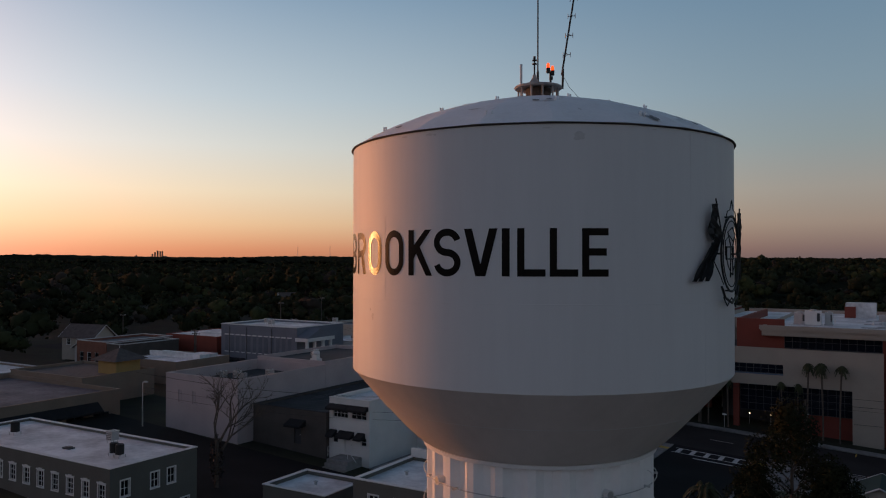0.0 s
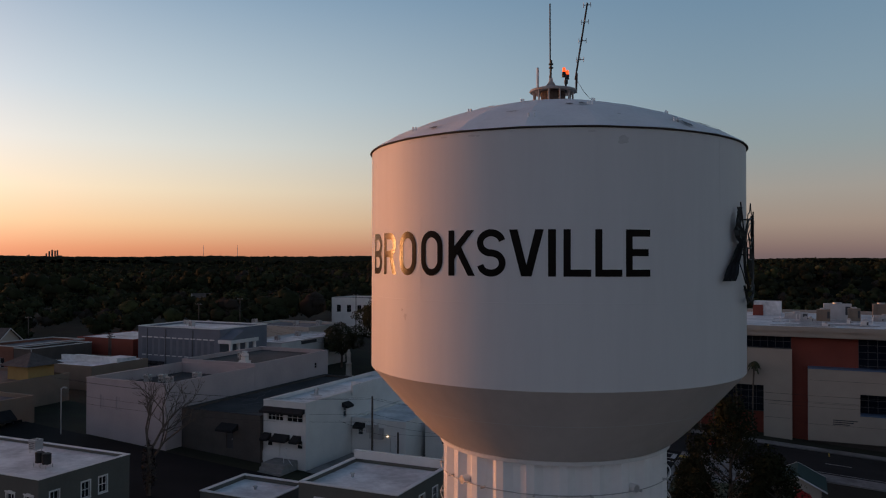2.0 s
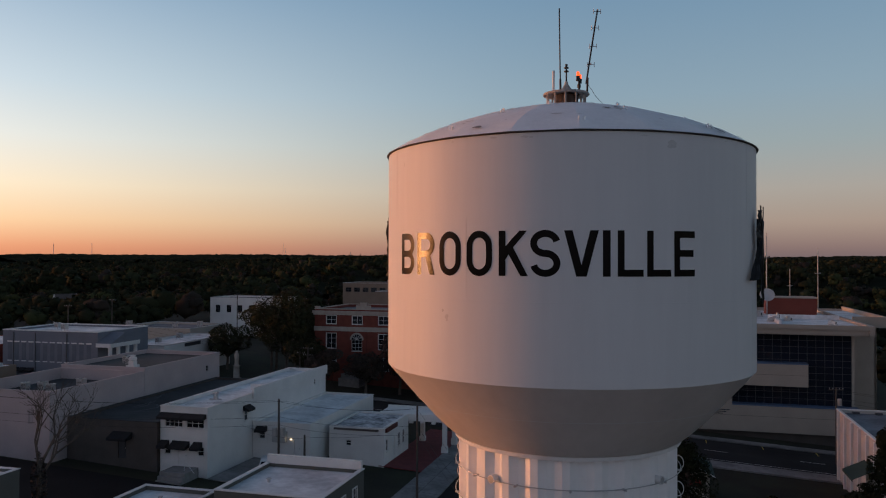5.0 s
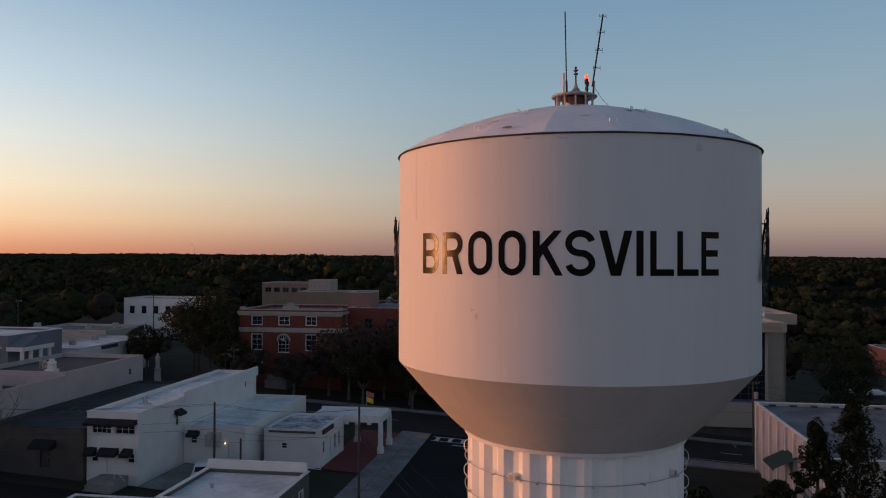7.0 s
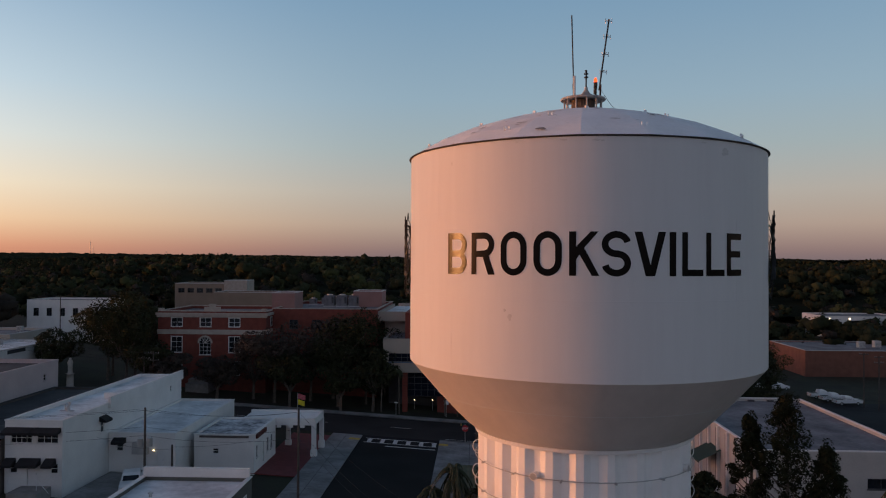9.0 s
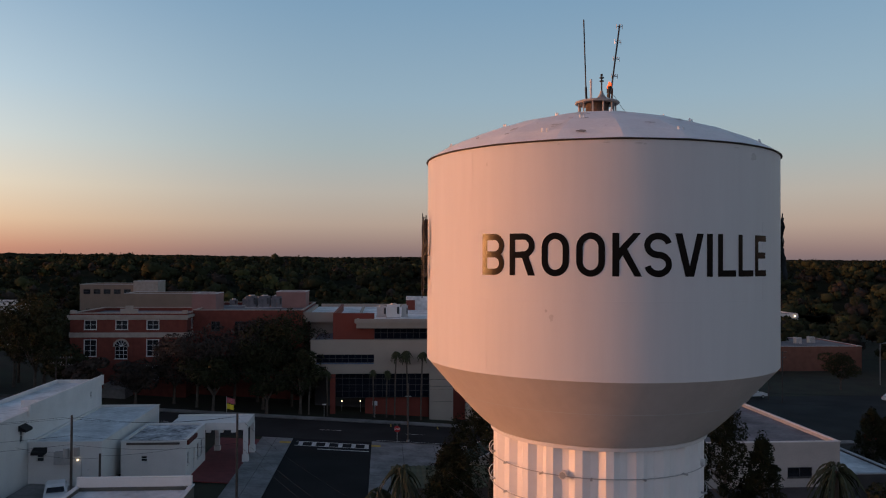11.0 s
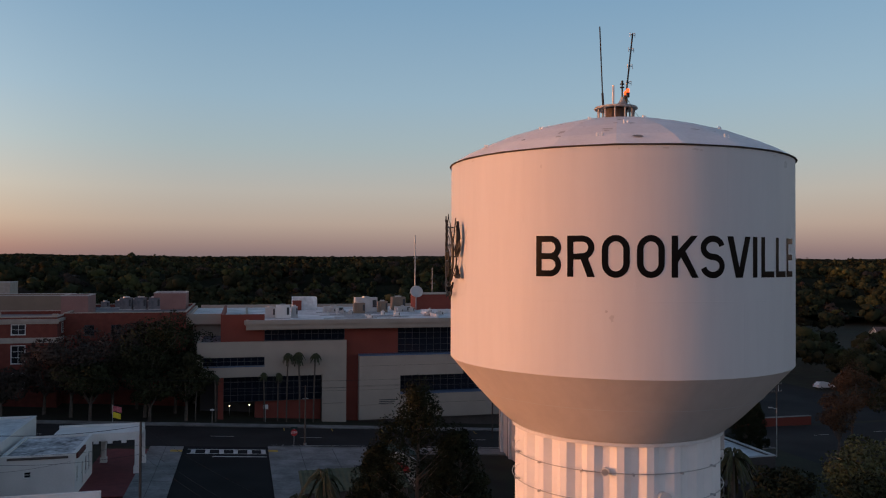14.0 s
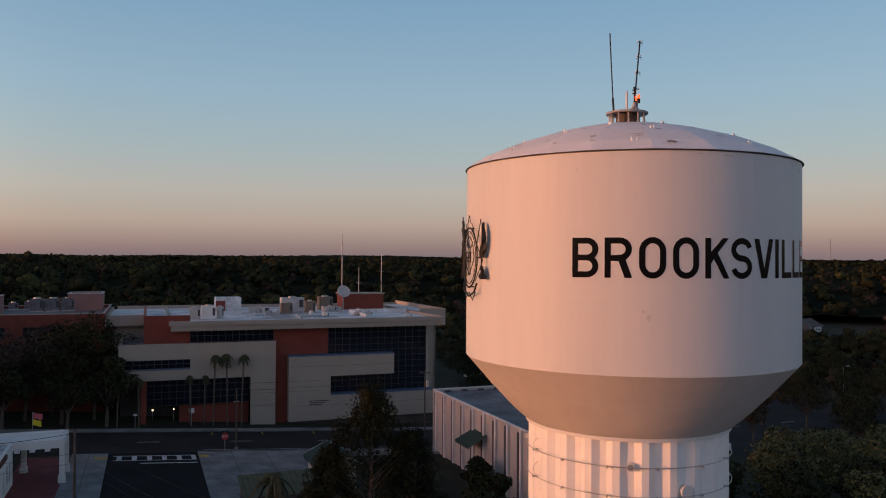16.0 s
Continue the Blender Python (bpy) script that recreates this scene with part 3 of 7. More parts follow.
# roof hatch ring and masts
M["hub_dark"] = material("rusty_screen", (0.10, 0.07, 0.055), 0.8, vary=0.4, scale=6)
M["hub_grey"] = material("dull_hub_paint", (0.40, 0.36, 0.33), 0.7, vary=0.25, scale=5)
hub = part("vent_drum", lathe([(0.34, tz(28.28)), (0.34, tz(28.70)), (0.0, tz(28.705))], 24), M["hub_dark"], tower, "dark screened vent drum")
part("platform", lathe([(0.40, tz(28.72)), (0.64, tz(28.70)), (0.66, tz(28.73)), (0.64, tz(28.76)), (0.0, tz(28.77))], 32), M["hub_grey"], tower, "round platform on the roof vent")
bm = lathe([(0.24, tz(28.765)), (0.13, tz(28.83)), (0.055, tz(28.95)), (0.04, tz(29.03)), (0.0, tz(29.03))], 20)
bm.transform(Matrix.Translation((-0.03, -0.34, 0)))
part("cap", bm, M["hub_grey"], tower, "pale cone under the finial")
for i in range(11):
    a = i * 360 / 11
    part("vent_post", rods((at_angle(a, 0.54, 28.27), at_angle(a, 0.54, 28.72), 0.026)), M["hub_grey"], tower)


def tp(x, y, z):
    return Vector((x, y, tz(z)))


part("whip_antenna", rods((tp(-0.11, 0.46, 28.75), tp(-0.12, 0.5, 29.3), 0.034), (tp(-0.12, 0.5, 29.3), tp(-0.14, 0.62, 31.4), 0.02)), M["black_metal"], tower, "tall thin whip antenna")
lat0, lat1 = tp(0.62, 0.26, 28.72), tp(0.93, 0.34, 31.26)
mast = part("antenna_mast", rods((lat0, lat0 + Vector((0.02, 0, 0.55)), 0.03), (lat0 + (lat1 - lat0) * 0.15 + Vector((-0.07, 0, 0)), lat1, 0.025)), M["black_metal"], tower, "leaning mast with dipole loops")
for k in (0.36, 0.57, 0.78, 0.97):
    p = lat0.lerp(lat1, k)
    part("dipole", rods((p + Vector((-0.1, 0, 0.02)), p + Vector((0.1, 0, 0.02)), 0.012), (p + Vector((0, -0.1, 0.05)), p + Vector((0, 0.1, 0.05)), 0.012), (p + Vector((-0.1, 0, -0.05)), p + Vector((-0.1, 0, 0.09)), 0.01), (p + Vector((0.1, 0, -0.05)), p + Vector((0.1, 0, 0.09)), 0.01)), M["galv"], mast)
part("finial", rods((tp(-0.03, -0.34, 29.0), tp(-0.03, -0.34, 29.5), 0.022), (tp(-0.03, -0.34, 29.30), tp(-0.03, -0.34, 29.33), 0.065), (tp(-0.03, -0.34, 29.40), tp(-0.03, -0.34, 29.43), 0.065), (tp(-0.03, -0.34, 29.46), tp(-0.03, -0.34, 29.52), 0.035), n=12), M["black_metal"], tower)
part("white_post", rods((tp(-0.39, -0.37, 28.72), tp(-0.39, -0.37, 29.33), 0.035)), M["tank_white"], tower)
stem = part("beacon_stem", rods((tp(0.36, -0.08, 28.72), tp(0.35, -0.08, 29.12), 0.028), (tp(0.312, -0.185, 29.13), tp(0.388, 0.025, 29.11), 0.025), (tp(0.312, -0.185, 29.08), tp(0.312, -0.185, 29.22), 0.055), (tp(0.388, 0.025, 29.06), tp(0.388, 0.025, 29.19), 0.055), (tp(0.36, -0.03, 28.92), tp(0.36, -0.03, 29.02), 0.05), n=12), M["black_metal"], tower)
for x, y, z in ((0.312, -0.185, 29.22), (0.388, 0.025, 29.19)):
    part("beacon_lamp", rods((tp(x, y, z), tp(x, y, z + 0.10), 0.046), (tp(x, y, z + 0.1), tp(x, y, z + 0.125), 0.03), n=14), M["red_lamp"], stem, "lit red obstruction lamp")
part("guy_cable", rods((tp(0.62, 0.2, 29.1), tp(0.85, 0.1, 28.7), 0.006), (tp(0.85, 0.1, 28.7), tp(1.2, 0.0, 28.28), 0.006)), M["cable"], tower)

# ---- buildings ----
WALL_T = 0.25
FACES = {
    "S": lambda w, d: Matrix(((1, 0, 0, 0), (0, 1, 0, 0), (0, 0, 1, 0), (0, 0, 0, 1))),
    "E": lambda w, d: Matrix(((0, -1, 0, w), (1, 0, 0, 0), (0, 0, 1, 0), (0, 0, 0, 1))),
    "N": lambda w, d: Matrix(((-1, 0, 0, w), (0, -1, 0, d), (0, 0, 1, 0), (0, 0, 0, 1))),
    "W": lambda w, d: Matrix(((0, 1, 0, 0), (-1, 0, 0, d), (0, 0, 1, 0), (0, 0, 0, 1))),
}


def wall_mesh(length, height, holes, t=WALL_T, ends=(0.0, 0.0)):
    """A wall along x with openings (x, width, z, height) through it."""
    bm = bmesh.new()
    xs = sorted({ends[0], length - ends[1], *[h[0] for h in holes], *[h[0] + h[1] for h in holes]})
    zs = sorted({0.0, height, *[h[2] for h in holes], *[h[2] + h[3] for h in holes]})
    nx, nz = len(xs) - 1, len(zs) - 1
    corner = {}

    def at(i, k, y):
        if (i, k, y) not in corner:
            corner[i, k, y] = bm.verts.new((xs[i], t * y, zs[k]))
        return corner[i, k, y]

    def solid(i, k):
        if not (0 <= i < nx and 0 <= k < nz):
            return False
        x, z = (xs[i] + xs[i + 1]) / 2, (zs[k] + zs[k + 1]) / 2
        return not any(h[0] < x < h[0] + h[1] and h[2] < z < h[2] + h[3] for h in holes)
    for i in range(nx):
        for k in range(nz):
            if not solid(i, k):
                continue
            bm.faces.new((at(i, k, 0), at(i + 1, k, 0), at(i + 1, k + 1, 0), at(i, k + 1, 0)))
            bm.faces.new((at(i, k, 1), at(i, k + 1, 1), at(i + 1, k + 1, 1), at(i + 1, k, 1)))
            for (di, dk), (a, b) in (((-1, 0), ((i, k + 1), (i, k))), ((1, 0), ((i + 1, k), (i + 1, k + 1))), ((0, -1), ((i, k), (i + 1, k))), ((0, 1), ((i + 1, k + 1), (i, k + 1)))):
                if not solid(i + di, k + dk):
                    bm.faces.new((at(*b, 0), at(*a, 0), at(*a, 1), at(*b, 1)))
    return bm


def window(parent, m, a, wd, z, ht, nx=2, ny=2, frame="frame_white", glass="glass", trim=0.0, sill=True, bar=0.05, hood=False):
    """A window in a wall: frame with mullions, pane, sill and trim."""
    bm = bmesh.new()
    y0, y1 = 0.06, 0.14
    f = 0.06
    box(bm, a, a + f, y0, y1, z, z + ht)
    box(bm, a + wd - f, a + wd, y0, y1, z, z + ht)
    box(bm, a + f, a + wd - f, y0, y1, z, z + f)
    box(bm, a + f, a + wd - f, y0, y1, z + ht - f, z + ht)
    for i in range(1, nx):
        x = a + wd * i / nx
        box(bm, x - bar / 2, x + bar / 2, y0 + 0.01, y1 - 0.01, z + f, z + ht - f)
    for i in range(1, ny):
        zz = z + ht * i / ny
        box(bm, a + f, a + wd - f, y0 + 0.013, y1 - 0.013, zz - bar / 2, zz + bar / 2)
    bm.transform(m)
    win = part("window", bm, M[frame], parent)
    bm = boxes((a + f / 2, a + wd - f / 2, 0.095, 0.105, z + f / 2, z + ht - f / 2))
    bm.transform(m)
    part("pane", bm, M[glass], win)
    if trim:
        bm = boxes((a - trim, a, -0.04, 0.05, z - trim, z + ht + trim), (a + wd, a + wd + trim, -0.04, 0.05, z - trim, z + ht + trim), (a, a + wd, -0.045, 0.05, z + ht, z + ht + trim))
        if hood:
            box(bm, a - trim - 0.05, a + wd + trim + 0.05, -0.08, 0.0, z + ht + trim, z + ht + trim + 0.08)
            box(bm, a + wd * 0.25, a + wd * 0.75, -0.07, 0.0, z + ht + trim + 0.08, z + ht + trim + 0.15)
        bm.transform(m)
        part("trim", bm, M[frame], win)
    if sill:
        bm = boxes((a - 0.08, a + wd + 0.08, -0.09, 0.06, z - 0.09, z))
        bm.transform(m)
        part("sill", bm, M[frame], win)
    return win


def door_in(parent, m, a, wd, z, ht, mat="frame_dark"):
    bm = boxes((a + 0.03, a + wd - 0.03, 0.1, 0.16, z, z + ht - 0.03), (a + 0.15, a + wd - 0.15, 0.085, 0.1, z + ht * 0.5, z + ht - 0.2), (a + 0.15, a + wd - 0.15, 0.085, 0.1, z + 0.2, z + ht * 0.42))
    bm.transform(m)
    d = part("door", bm, M[mat], parent)
    bm = boxes((a + wd - 0.18, a + wd - 0.12, 0.03, 0.1, z + 0.98, z + 1.1))
    bm.transform(m)
    part("handle", bm, M["galv"], d)


def awning(parent, m, a, wd, z, ht=0.8, out=1.0):
    bm = bmesh.new()
    t = 0.03
    pts = [(a, -0.02, z + ht), (a + wd, -0.02, z + ht), (a + wd, -out, z + 0.22), (a, -out, z + 0.22), (a, -out, z), (a + wd, -out, z)]
    top = [bm.verts.new(p) for p in pts]
    low = [bm.verts.new((p[0], p[1] + t, p[2] - t)) for p in pts]
    for q in ((0, 3, 2, 1), (3, 4, 5, 2)):
        bm.faces.new([top[i] for i in q])
        bm.faces.new([low[i] for i in q[::-1]])
    for x in (a, a + wd):
        bm.faces.new([bm.verts.new(p) for p in ((x, -0.02, z + ht), (x, -out, z + 0.22), (x, -out, z), (x, -0.02, z + 0.1))])
    bm.transform(m)
    return part("awning", bm, M["awning"], parent, "black canvas awning")


def building(name, label, u0, u1, v0, v1, top, wall="white_paint", roof="roof_white", parapet=0.45, z0=None, holes=(), coping="coping", roof_drop=0.0, cap=0.12, category="building", group=""):
    """A flat-roofed building; holes: (face, along, width, bottom, height, kind, options), heights as in the world."""
    w, d = u1 - u0, v1 - v0
    low = min(gz(u0, v0), gz(u1, v0), gz(u0, v1), gz(u1, v1)) - 0.4 if z0 is None else z0
    e = base(name, u0, v0, label, category, group, z=low)
    h = top - low
    for face in "SENW":
        m = FACES[face](w, d)
        length = w if face in "SN" else d
        mine = [x for x in holes if x[0] == face]
        ends = (0, 0) if face in "SN" else (WALL_T, WALL_T)
        bm = wall_mesh(length, h, [(x[1], x[2], x[3] - low, x[4]) for x in mine], ends=ends)
        bm.transform(m)
        wl = part("wall", bm, M[wall], e)
        for _, a, wd, z, ht, kind, *opt in mine:
            o = opt[0] if opt else {}
            if kind == "window":
                window(wl, m, a, wd, z - low, ht, **o)
            elif kind == "door":
                door_in(wl, m, a, wd, z - low, ht, **o)
    zr = h - parapet
    part("roof", boxes((WALL_T, w - WALL_T, WALL_T, d - WALL_T, zr - 0.2, zr)), M[roof], e)
    if coping:
        c = cap
        part("parapet_cap", boxes((-0.05, w + 0.05, -0.05, WALL_T + 0.05, h, h + c), (-0.05, w + 0.05, d - WALL_T - 0.05, d + 0.05, h, h + c),
                                  (-0.05, WALL_T + 0.05, WALL_T + 0.05, d - WALL_T - 0.05, h, h + c), (w - WALL_T - 0.05, w + 0.05, WALL_T + 0.05, d - WALL_T - 0.05, h, h + c)), M[coping], e)
    return e, w, d, low


def on_roof(name, u, v, z, bm, mat, label, category, turn=0.0, group=""):
    e = part(name, bm, M[mat])
    x, y = W(u, v)
    e.matrix_world = Matrix.Translation((x, y, z)) @ Matrix.Rotation(TOWN + radians(turn), 4, "Z")
    return tagged(e, label, category, group)


def ac_unit(u, v, z, s=0.9, round_=False, turn=0.0, mat="galv"):
    e = base("rooftop_unit", u, v, "metal air-conditioning unit on a flat roof", "air conditioner", "rooftop units", z=z, turn=turn)
    for sx in (-1, 1):
        for sy in (-1, 1):
            part("leg", rods(((sx * s * 0.4, sy * s * 0.4, 0), (sx * s * 0.4, sy * s * 0.4, 0.3), 0.03), n=6), M["galv"], e)
    if round_:
        part("casing", lathe([(s * 0.45, 0.3), (s * 0.45, 0.3 + s), (s * 0.4, 0.34 + s), (0, 0.34 + s)], 20), M["black_metal"], e)
    else:
        part("casing", boxes((-s / 2, s / 2, -s / 2, s / 2, 0.3, 0.3 + s), (-s / 2 - 0.03, s / 2 + 0.03, -s / 2 - 0.03, s / 2 + 0.03, 0.3 + s, 0.35 + s)), M[mat], e)
        for k in range(4):
            part("louvre", boxes((-s * 0.42, s * 0.42, -s / 2 - 0.015, -s / 2, 0.4 + k * s * 0.2, 0.45 + k * s * 0.2)), M["frame_dark"], e)
    part("fan_guard", ring_pipe(s * 0.3, 0.36 + s, 0.02, 20, 6), M["frame_dark"], e)
    return e


WIN = dict(trim=0.1, hood=True)
# olive-grey two-storey building with white roof
holes = [("S", 1.2 + 2.05 * k, 0.85, 4.75, 1.35, "window", dict(trim=0.1, hood=True, nx=2, ny=3)) for k in range(12)]
holes += [("S", 1.2 + 2.05 * k, 0.9, 1.9, 1.5, "window", dict(trim=0.1)) for k in range(12)]
holes += [("E", a, 0.8, 5.0, 1.3, "window", dict(trim=0.1, nx=2, ny=2)) for a in (1.0, 3.9, 5.6)] + [("E", 7.0, 0.9, 2.2, 1.2, "window", dict(trim=0.1))]
building("office_building", "two-storey olive-grey building with white-trimmed windows and white flat roof", -80.0, -54.8, 40.0, 48.8, 7.45, "olive_wall", "roof_white", 0.25, holes=holes, coping="frame_white", cap=0.06)
ac_unit(-59.2, 43.6, 7.2, 0.8, True)
ac_unit(-58.3, 43.5, 7.2, 0.8, True)
ac_unit(-63.5, 46.6, 7.2, 0.8)
ac_unit(-74.6, 44.0, 7.2, 0.9, True)
on_roof("roof_hatch", -65, 43.2, 7.2, boxes((-0.5, 0.5, -0.3, 0.3, 0, 0.12), (-0.2, 0.3, -0.2, 0.2, 0.12, 0.2)), "frame_dark", "dark flat roof hatch on a white roof", "roof hatch")

# low white-roofed shops near the tower
building("low_shop", "low grey shop with a white flat roof", -38.0, -29.4, 49.5, 58.0, 6.9, "olive_wall", "roof_white", 0.3, coping="frame_white", cap=0.08,
         holes=[("E", 1.2 + 2.4 * k, 0.9, 4.6, 1.3, "window", dict(trim=0.1)) for k in range(3)] + [("S", 1.5 + 2.4 * k, 0.9, 4.6, 1.3, "window", dict(trim=0.1)) for k in range(3)])
on_roof("rear_parapet", -33.7, 57.75, 7.0, boxes((-4.2, 4.2, -0.15, 0.2, 0.0, 0.65)), "white_paint", "raised white parapet on a flat roof", "parapet")
building("low_shop", "low grey shop annex with white parapet roof", -49.2, -42.25, 51.2, 57.0, 4.4, "olive_wall", "roof_white", 0.35, coping="frame_white", cap=0.08)
on_roof("roof_vent", -35.6, 53.5, 6.6, rods(((0, 0, 0), (0, 0, 0.25), 0.12), ((0, 0, 0.25), (0, 0, 0.32), 0.2), n=12), "galv", "small round metal roof vent", "vent")
on_roof("roof_vent", -46.0, 54.5, 4.05, rods(((0, 0, 0), (0, 0, 0.25), 0.12), ((0, 0, 0.25), (0, 0, 0.32), 0.2), n=12), "galv", "small round metal roof vent", "vent")

# pinkish two-storey block with a sunken dark roof
PK = building("store_building", "pinkish-white two-storey block with dark sunken roof", -78.0, -66.0, 64.6, 80.0, 10.35, "pink", "roof_dark", 1.2,
              holes=[("S", 2.2, 0.8, 7.1, 1.5, "window", dict(frame="pink", glass="pink")), ("S", 4.6, 0.8, 7.1, 1.5, "window", dict(frame="pink", glass="pink")), ("S", 9.4, 0.8, 7.1, 1.5, "window", dict(frame="pink", glass="pink"))], coping="pink")
building("store_building", "pinkish-white rear block with dark tar roof", -78.0, -66.0, 80.05, 97.0, 10.75, "pink", "roof_dark", 0.4, coping="pink", holes=[("E", 13.5, 0.6, 8.6, 0.8, "window", dict(frame="pink", nx=1))])
for k, (u, v) in enumerate(((-74.5, 70.5), (-72.6, 71.0), (-71.0, 70.4), (-70, 74))):
    ac_unit(u, v, 9.15, 0.7 + 0.1 * (k % 2))
e = base("roof_exhaust", -68.3, 80.9, "white kitchen exhaust fan stack on a tar roof", "exhaust fan", z=10.35)
part("stack", boxes((-0.6, 0.6, -0.5, 0.5, 0, 0.7), (-0.35, 0.35, -0.35, 0.35, 0.7, 1.2)), M["white_paint"], e)
part("fan_cowl", lathe([(0.3, 1.2), (0.5, 1.3), (0.5, 1.55), (0.25, 1.75), (0.4, 1.85), (0, 1.95)], 16), M["white_paint"], e)
ac_unit(-71.5, 84.5, 10.35, 0.7)
ac_unit(-73.5, 86.5, 10.35, 0.6)

# dark brown one-storey link with sloping dark roof
e, w_, d_, low_ = building("link_building", "dark brown masonry building with patched tar roof", -65.9, -55.1, 67.0, 96.0, 7.45, "brown_wall", "roof_dark", 0.25, coping="roof_dark", cap=0.05,
                           holes=[("S", 6.2, 1.0, 3.6, 2.1, "door")])
awning(e, FACES["S"](w_, d_), 5.6, 2.3, 5.6 - low_, 0.75, 1.1)
# pale worn streaks wandering over the tar roof
M["tar_streak"] = material("worn_pale_tar", (0.13, 0.13, 0.14), 0.9, vary=0.3, scale=1.5)
gs = random.Random(17)
for k in range(16):
    x, y, turn_ = gs.uniform(0.8, 9.5), gs.uniform(0.8, 24.0), gs.uniform(0.9, 1.9)
    bm = bmesh.new()
    last = None
    for j in range(9):
        wd = 0.07 * math.sin(math.pi * (j + 0.5) / 9) + 0.02
        pair = [bm.verts.new((min(max(x + s_ * wd, 0.4), w_ - 0.4), min(y, d_ - 0.5), 7.2 - low_ + 0.006 + 0.0004 * k)) for s_ in (-1, 1)]
        if last:
            bm.faces.new((last[0], last[1], pair[1], pair[0]))
        last = pair
        turn_ += gs.uniform(-0.45, 0.45)
        x, y = x + 0.5 * math.cos(turn_), y + 0.5 * abs(math.sin(turn_))
    part("tar_streak", bm, M["tar_streak"], e, "pale worn streak in the tar")
# white two-storey building with black awnings
holes = [("S", 0.55, 2.0, 7.05, 0.95, "window", dict(nx=4, ny=2, sill=True)), ("S", 3.0, 2.0, 7.05, 0.95, "window", dict(nx=3, ny=2)),
         ("S", 0.5, 0.7, 4.3, 0.9, "window", dict(nx=1)), ("S", 2.1, 1.0, 3.2, 2.05, "door", dict(mat="frame_white")), ("S", 4.3, 0.7, 4.3, 0.9, "window", dict(nx=1)),
         ("E", 7.4, 0.7, 6.4, 1.3, "window", dict(nx=1)), ("E", 25.5, 0.5, 7.6, 0.7, "window", dict(nx=1))]
e, w_, d_, low_ = building("white_shop", "white two-storey shop building with black awnings and white roof", -55.0, -49.6, 67.4, 96.6, 9.1, "white_paint", "roof_white", 0.3, holes=holes, coping="white_paint", cap=0.08)
S_, E_ = FACES["S"](w_, d_), FACES["E"](w_, d_)
for a, wd in ((0.1, 2.6), (2.78, 2.5), (4.5, 0.0)):
    if wd:
        awning(e, S_, a, wd, 7.95 - low_, 0.55, 0.9)
for a, wd in ((0.12, 0.95), (1.45, 1.95), (3.85, 1.0)):
    awning(e, S_, a, wd, 5.0 - low_, 0.7, 0.9 if wd < 2 else 1.3)
awning(e, E_, 7.0, 1.5, 7.5 - low_, 0.6, 0.7)
part("wing_parapet", boxes((5.4, 5.65, 9.0, 29.2, 8.6 - low_, 9.75 - low_), (3.0, 5.4, 13.0, 13.25, 8.7 - low_, 9.5 - low_)), M["white_paint"], e)
part("porch", boxes((1.6, 4.4, -2.4, -0.002, 0, 3.15 - low_), (1.6, 4.4, -2.75, -2.4, 0, 2.8 - low_), (1.6, 4.4, -3.1, -2.75, 0, 2.45 - low_)), M["concrete"], e)
part("stair_rail", rods(((1.7, -2.3, 3.4 - low_), (1.7, -2.3, 4.4 - low_), 0.03), ((4.3, -2.3, 3.4 - low_), (4.3, -2.3, 4.4 - low_), 0.03), ((1.7, -2.3, 4.4 - low_), (4.3, -2.3, 4.4 - low_), 0.03), ((1.7, -2.3, 3.95 - low_), (4.3, -2.3, 3.95 - low_), 0.02), ((4.3, -2.3, 4.4 - low_), (5.4, -2.3, 3.2 - low_), 0.03)), M["frame_white"], e)
on_roof("roof_turbine", -52.3, 73.5, 8.8, rods(((0, 0, 0), (0, 0, 0.4), 0.2), ((0, 0, 0.4), (0.2, 0, 0.9), 0.12), ((-0.3, 0, 0.1), (-0.3, 0, 0.7), 0.05), ((-0.8, 0, 0.04), (0.6, 0, 0.04), 0.1), n=10), "galv", "grey roof exhaust on a white roof", "roof vent")

# white one-storey wing
holes = [("S", 0.8, 0.7, 4.2, 0.8, "window", dict(nx=1)), ("S", 5.0, 0.8, 2.3, 2.0, "door", dict(mat="frame_white"))]
e, w_, d_, low_ = building("white_wing", "white one-storey wing with pale blue-white roof", -49.55, -42.6, 76.5, 96.3, 6.05, "white_paint", "roof_white", 0.15, holes=holes, coping="white_paint", cap=0.08)
awning(e, FACES["S"](w_, d_), 0.5, 1.3, 5.0 - low_, 0.6, 0.7)
part("meter_cabinet", boxes((2.6, 4.2, -0.5, 0, 4.0 - low_, 5.2 - low_)), M["galv"], e)
part("lit_lamp", rods(((4.7, -0.15, 4.35 - low_), (4.7, -0.02, 4.35 - low_), 0.06), n=10), M["warm_lamp"], e, "small lit wall lamp")

# old filling station: white block with a canopy
holes = [("S", 2.0, 0.65, 3.2, 0.6, "window", dict(nx=1)), ("E", 0.8, 0.7, 2.6, 1.3, "window", dict(nx=1)), ("E", 3.0, 0.9, 1.5, 2.2, "door", dict(mat="frame_white")), ("E", 5.0, 0.9, 2.2, 1.6, "window", dict(nx=2)), ("E", 6.7, 0.9, 2.2, 1.6, "window", dict(nx=2))]
e, w_, d_, low_ = building("filling_station", "small old white filling station with canopy and tiled parapets", -41.9, -35.4, 80.0, 89.0, 5.25, "white_paint", "roof_patchy", 0.12, holes=holes, coping="white_paint", cap=0.08)
M["tile_red"] = material("old_red_tile", (0.10, 0.025, 0.02), 0.8, vary=0.3, scale=3)
part("tile_band", boxes((0.6, 5.9, -0.18, -0.002, 4.95 - low_, 5.15 - low_)), M["roof_brown"], e)
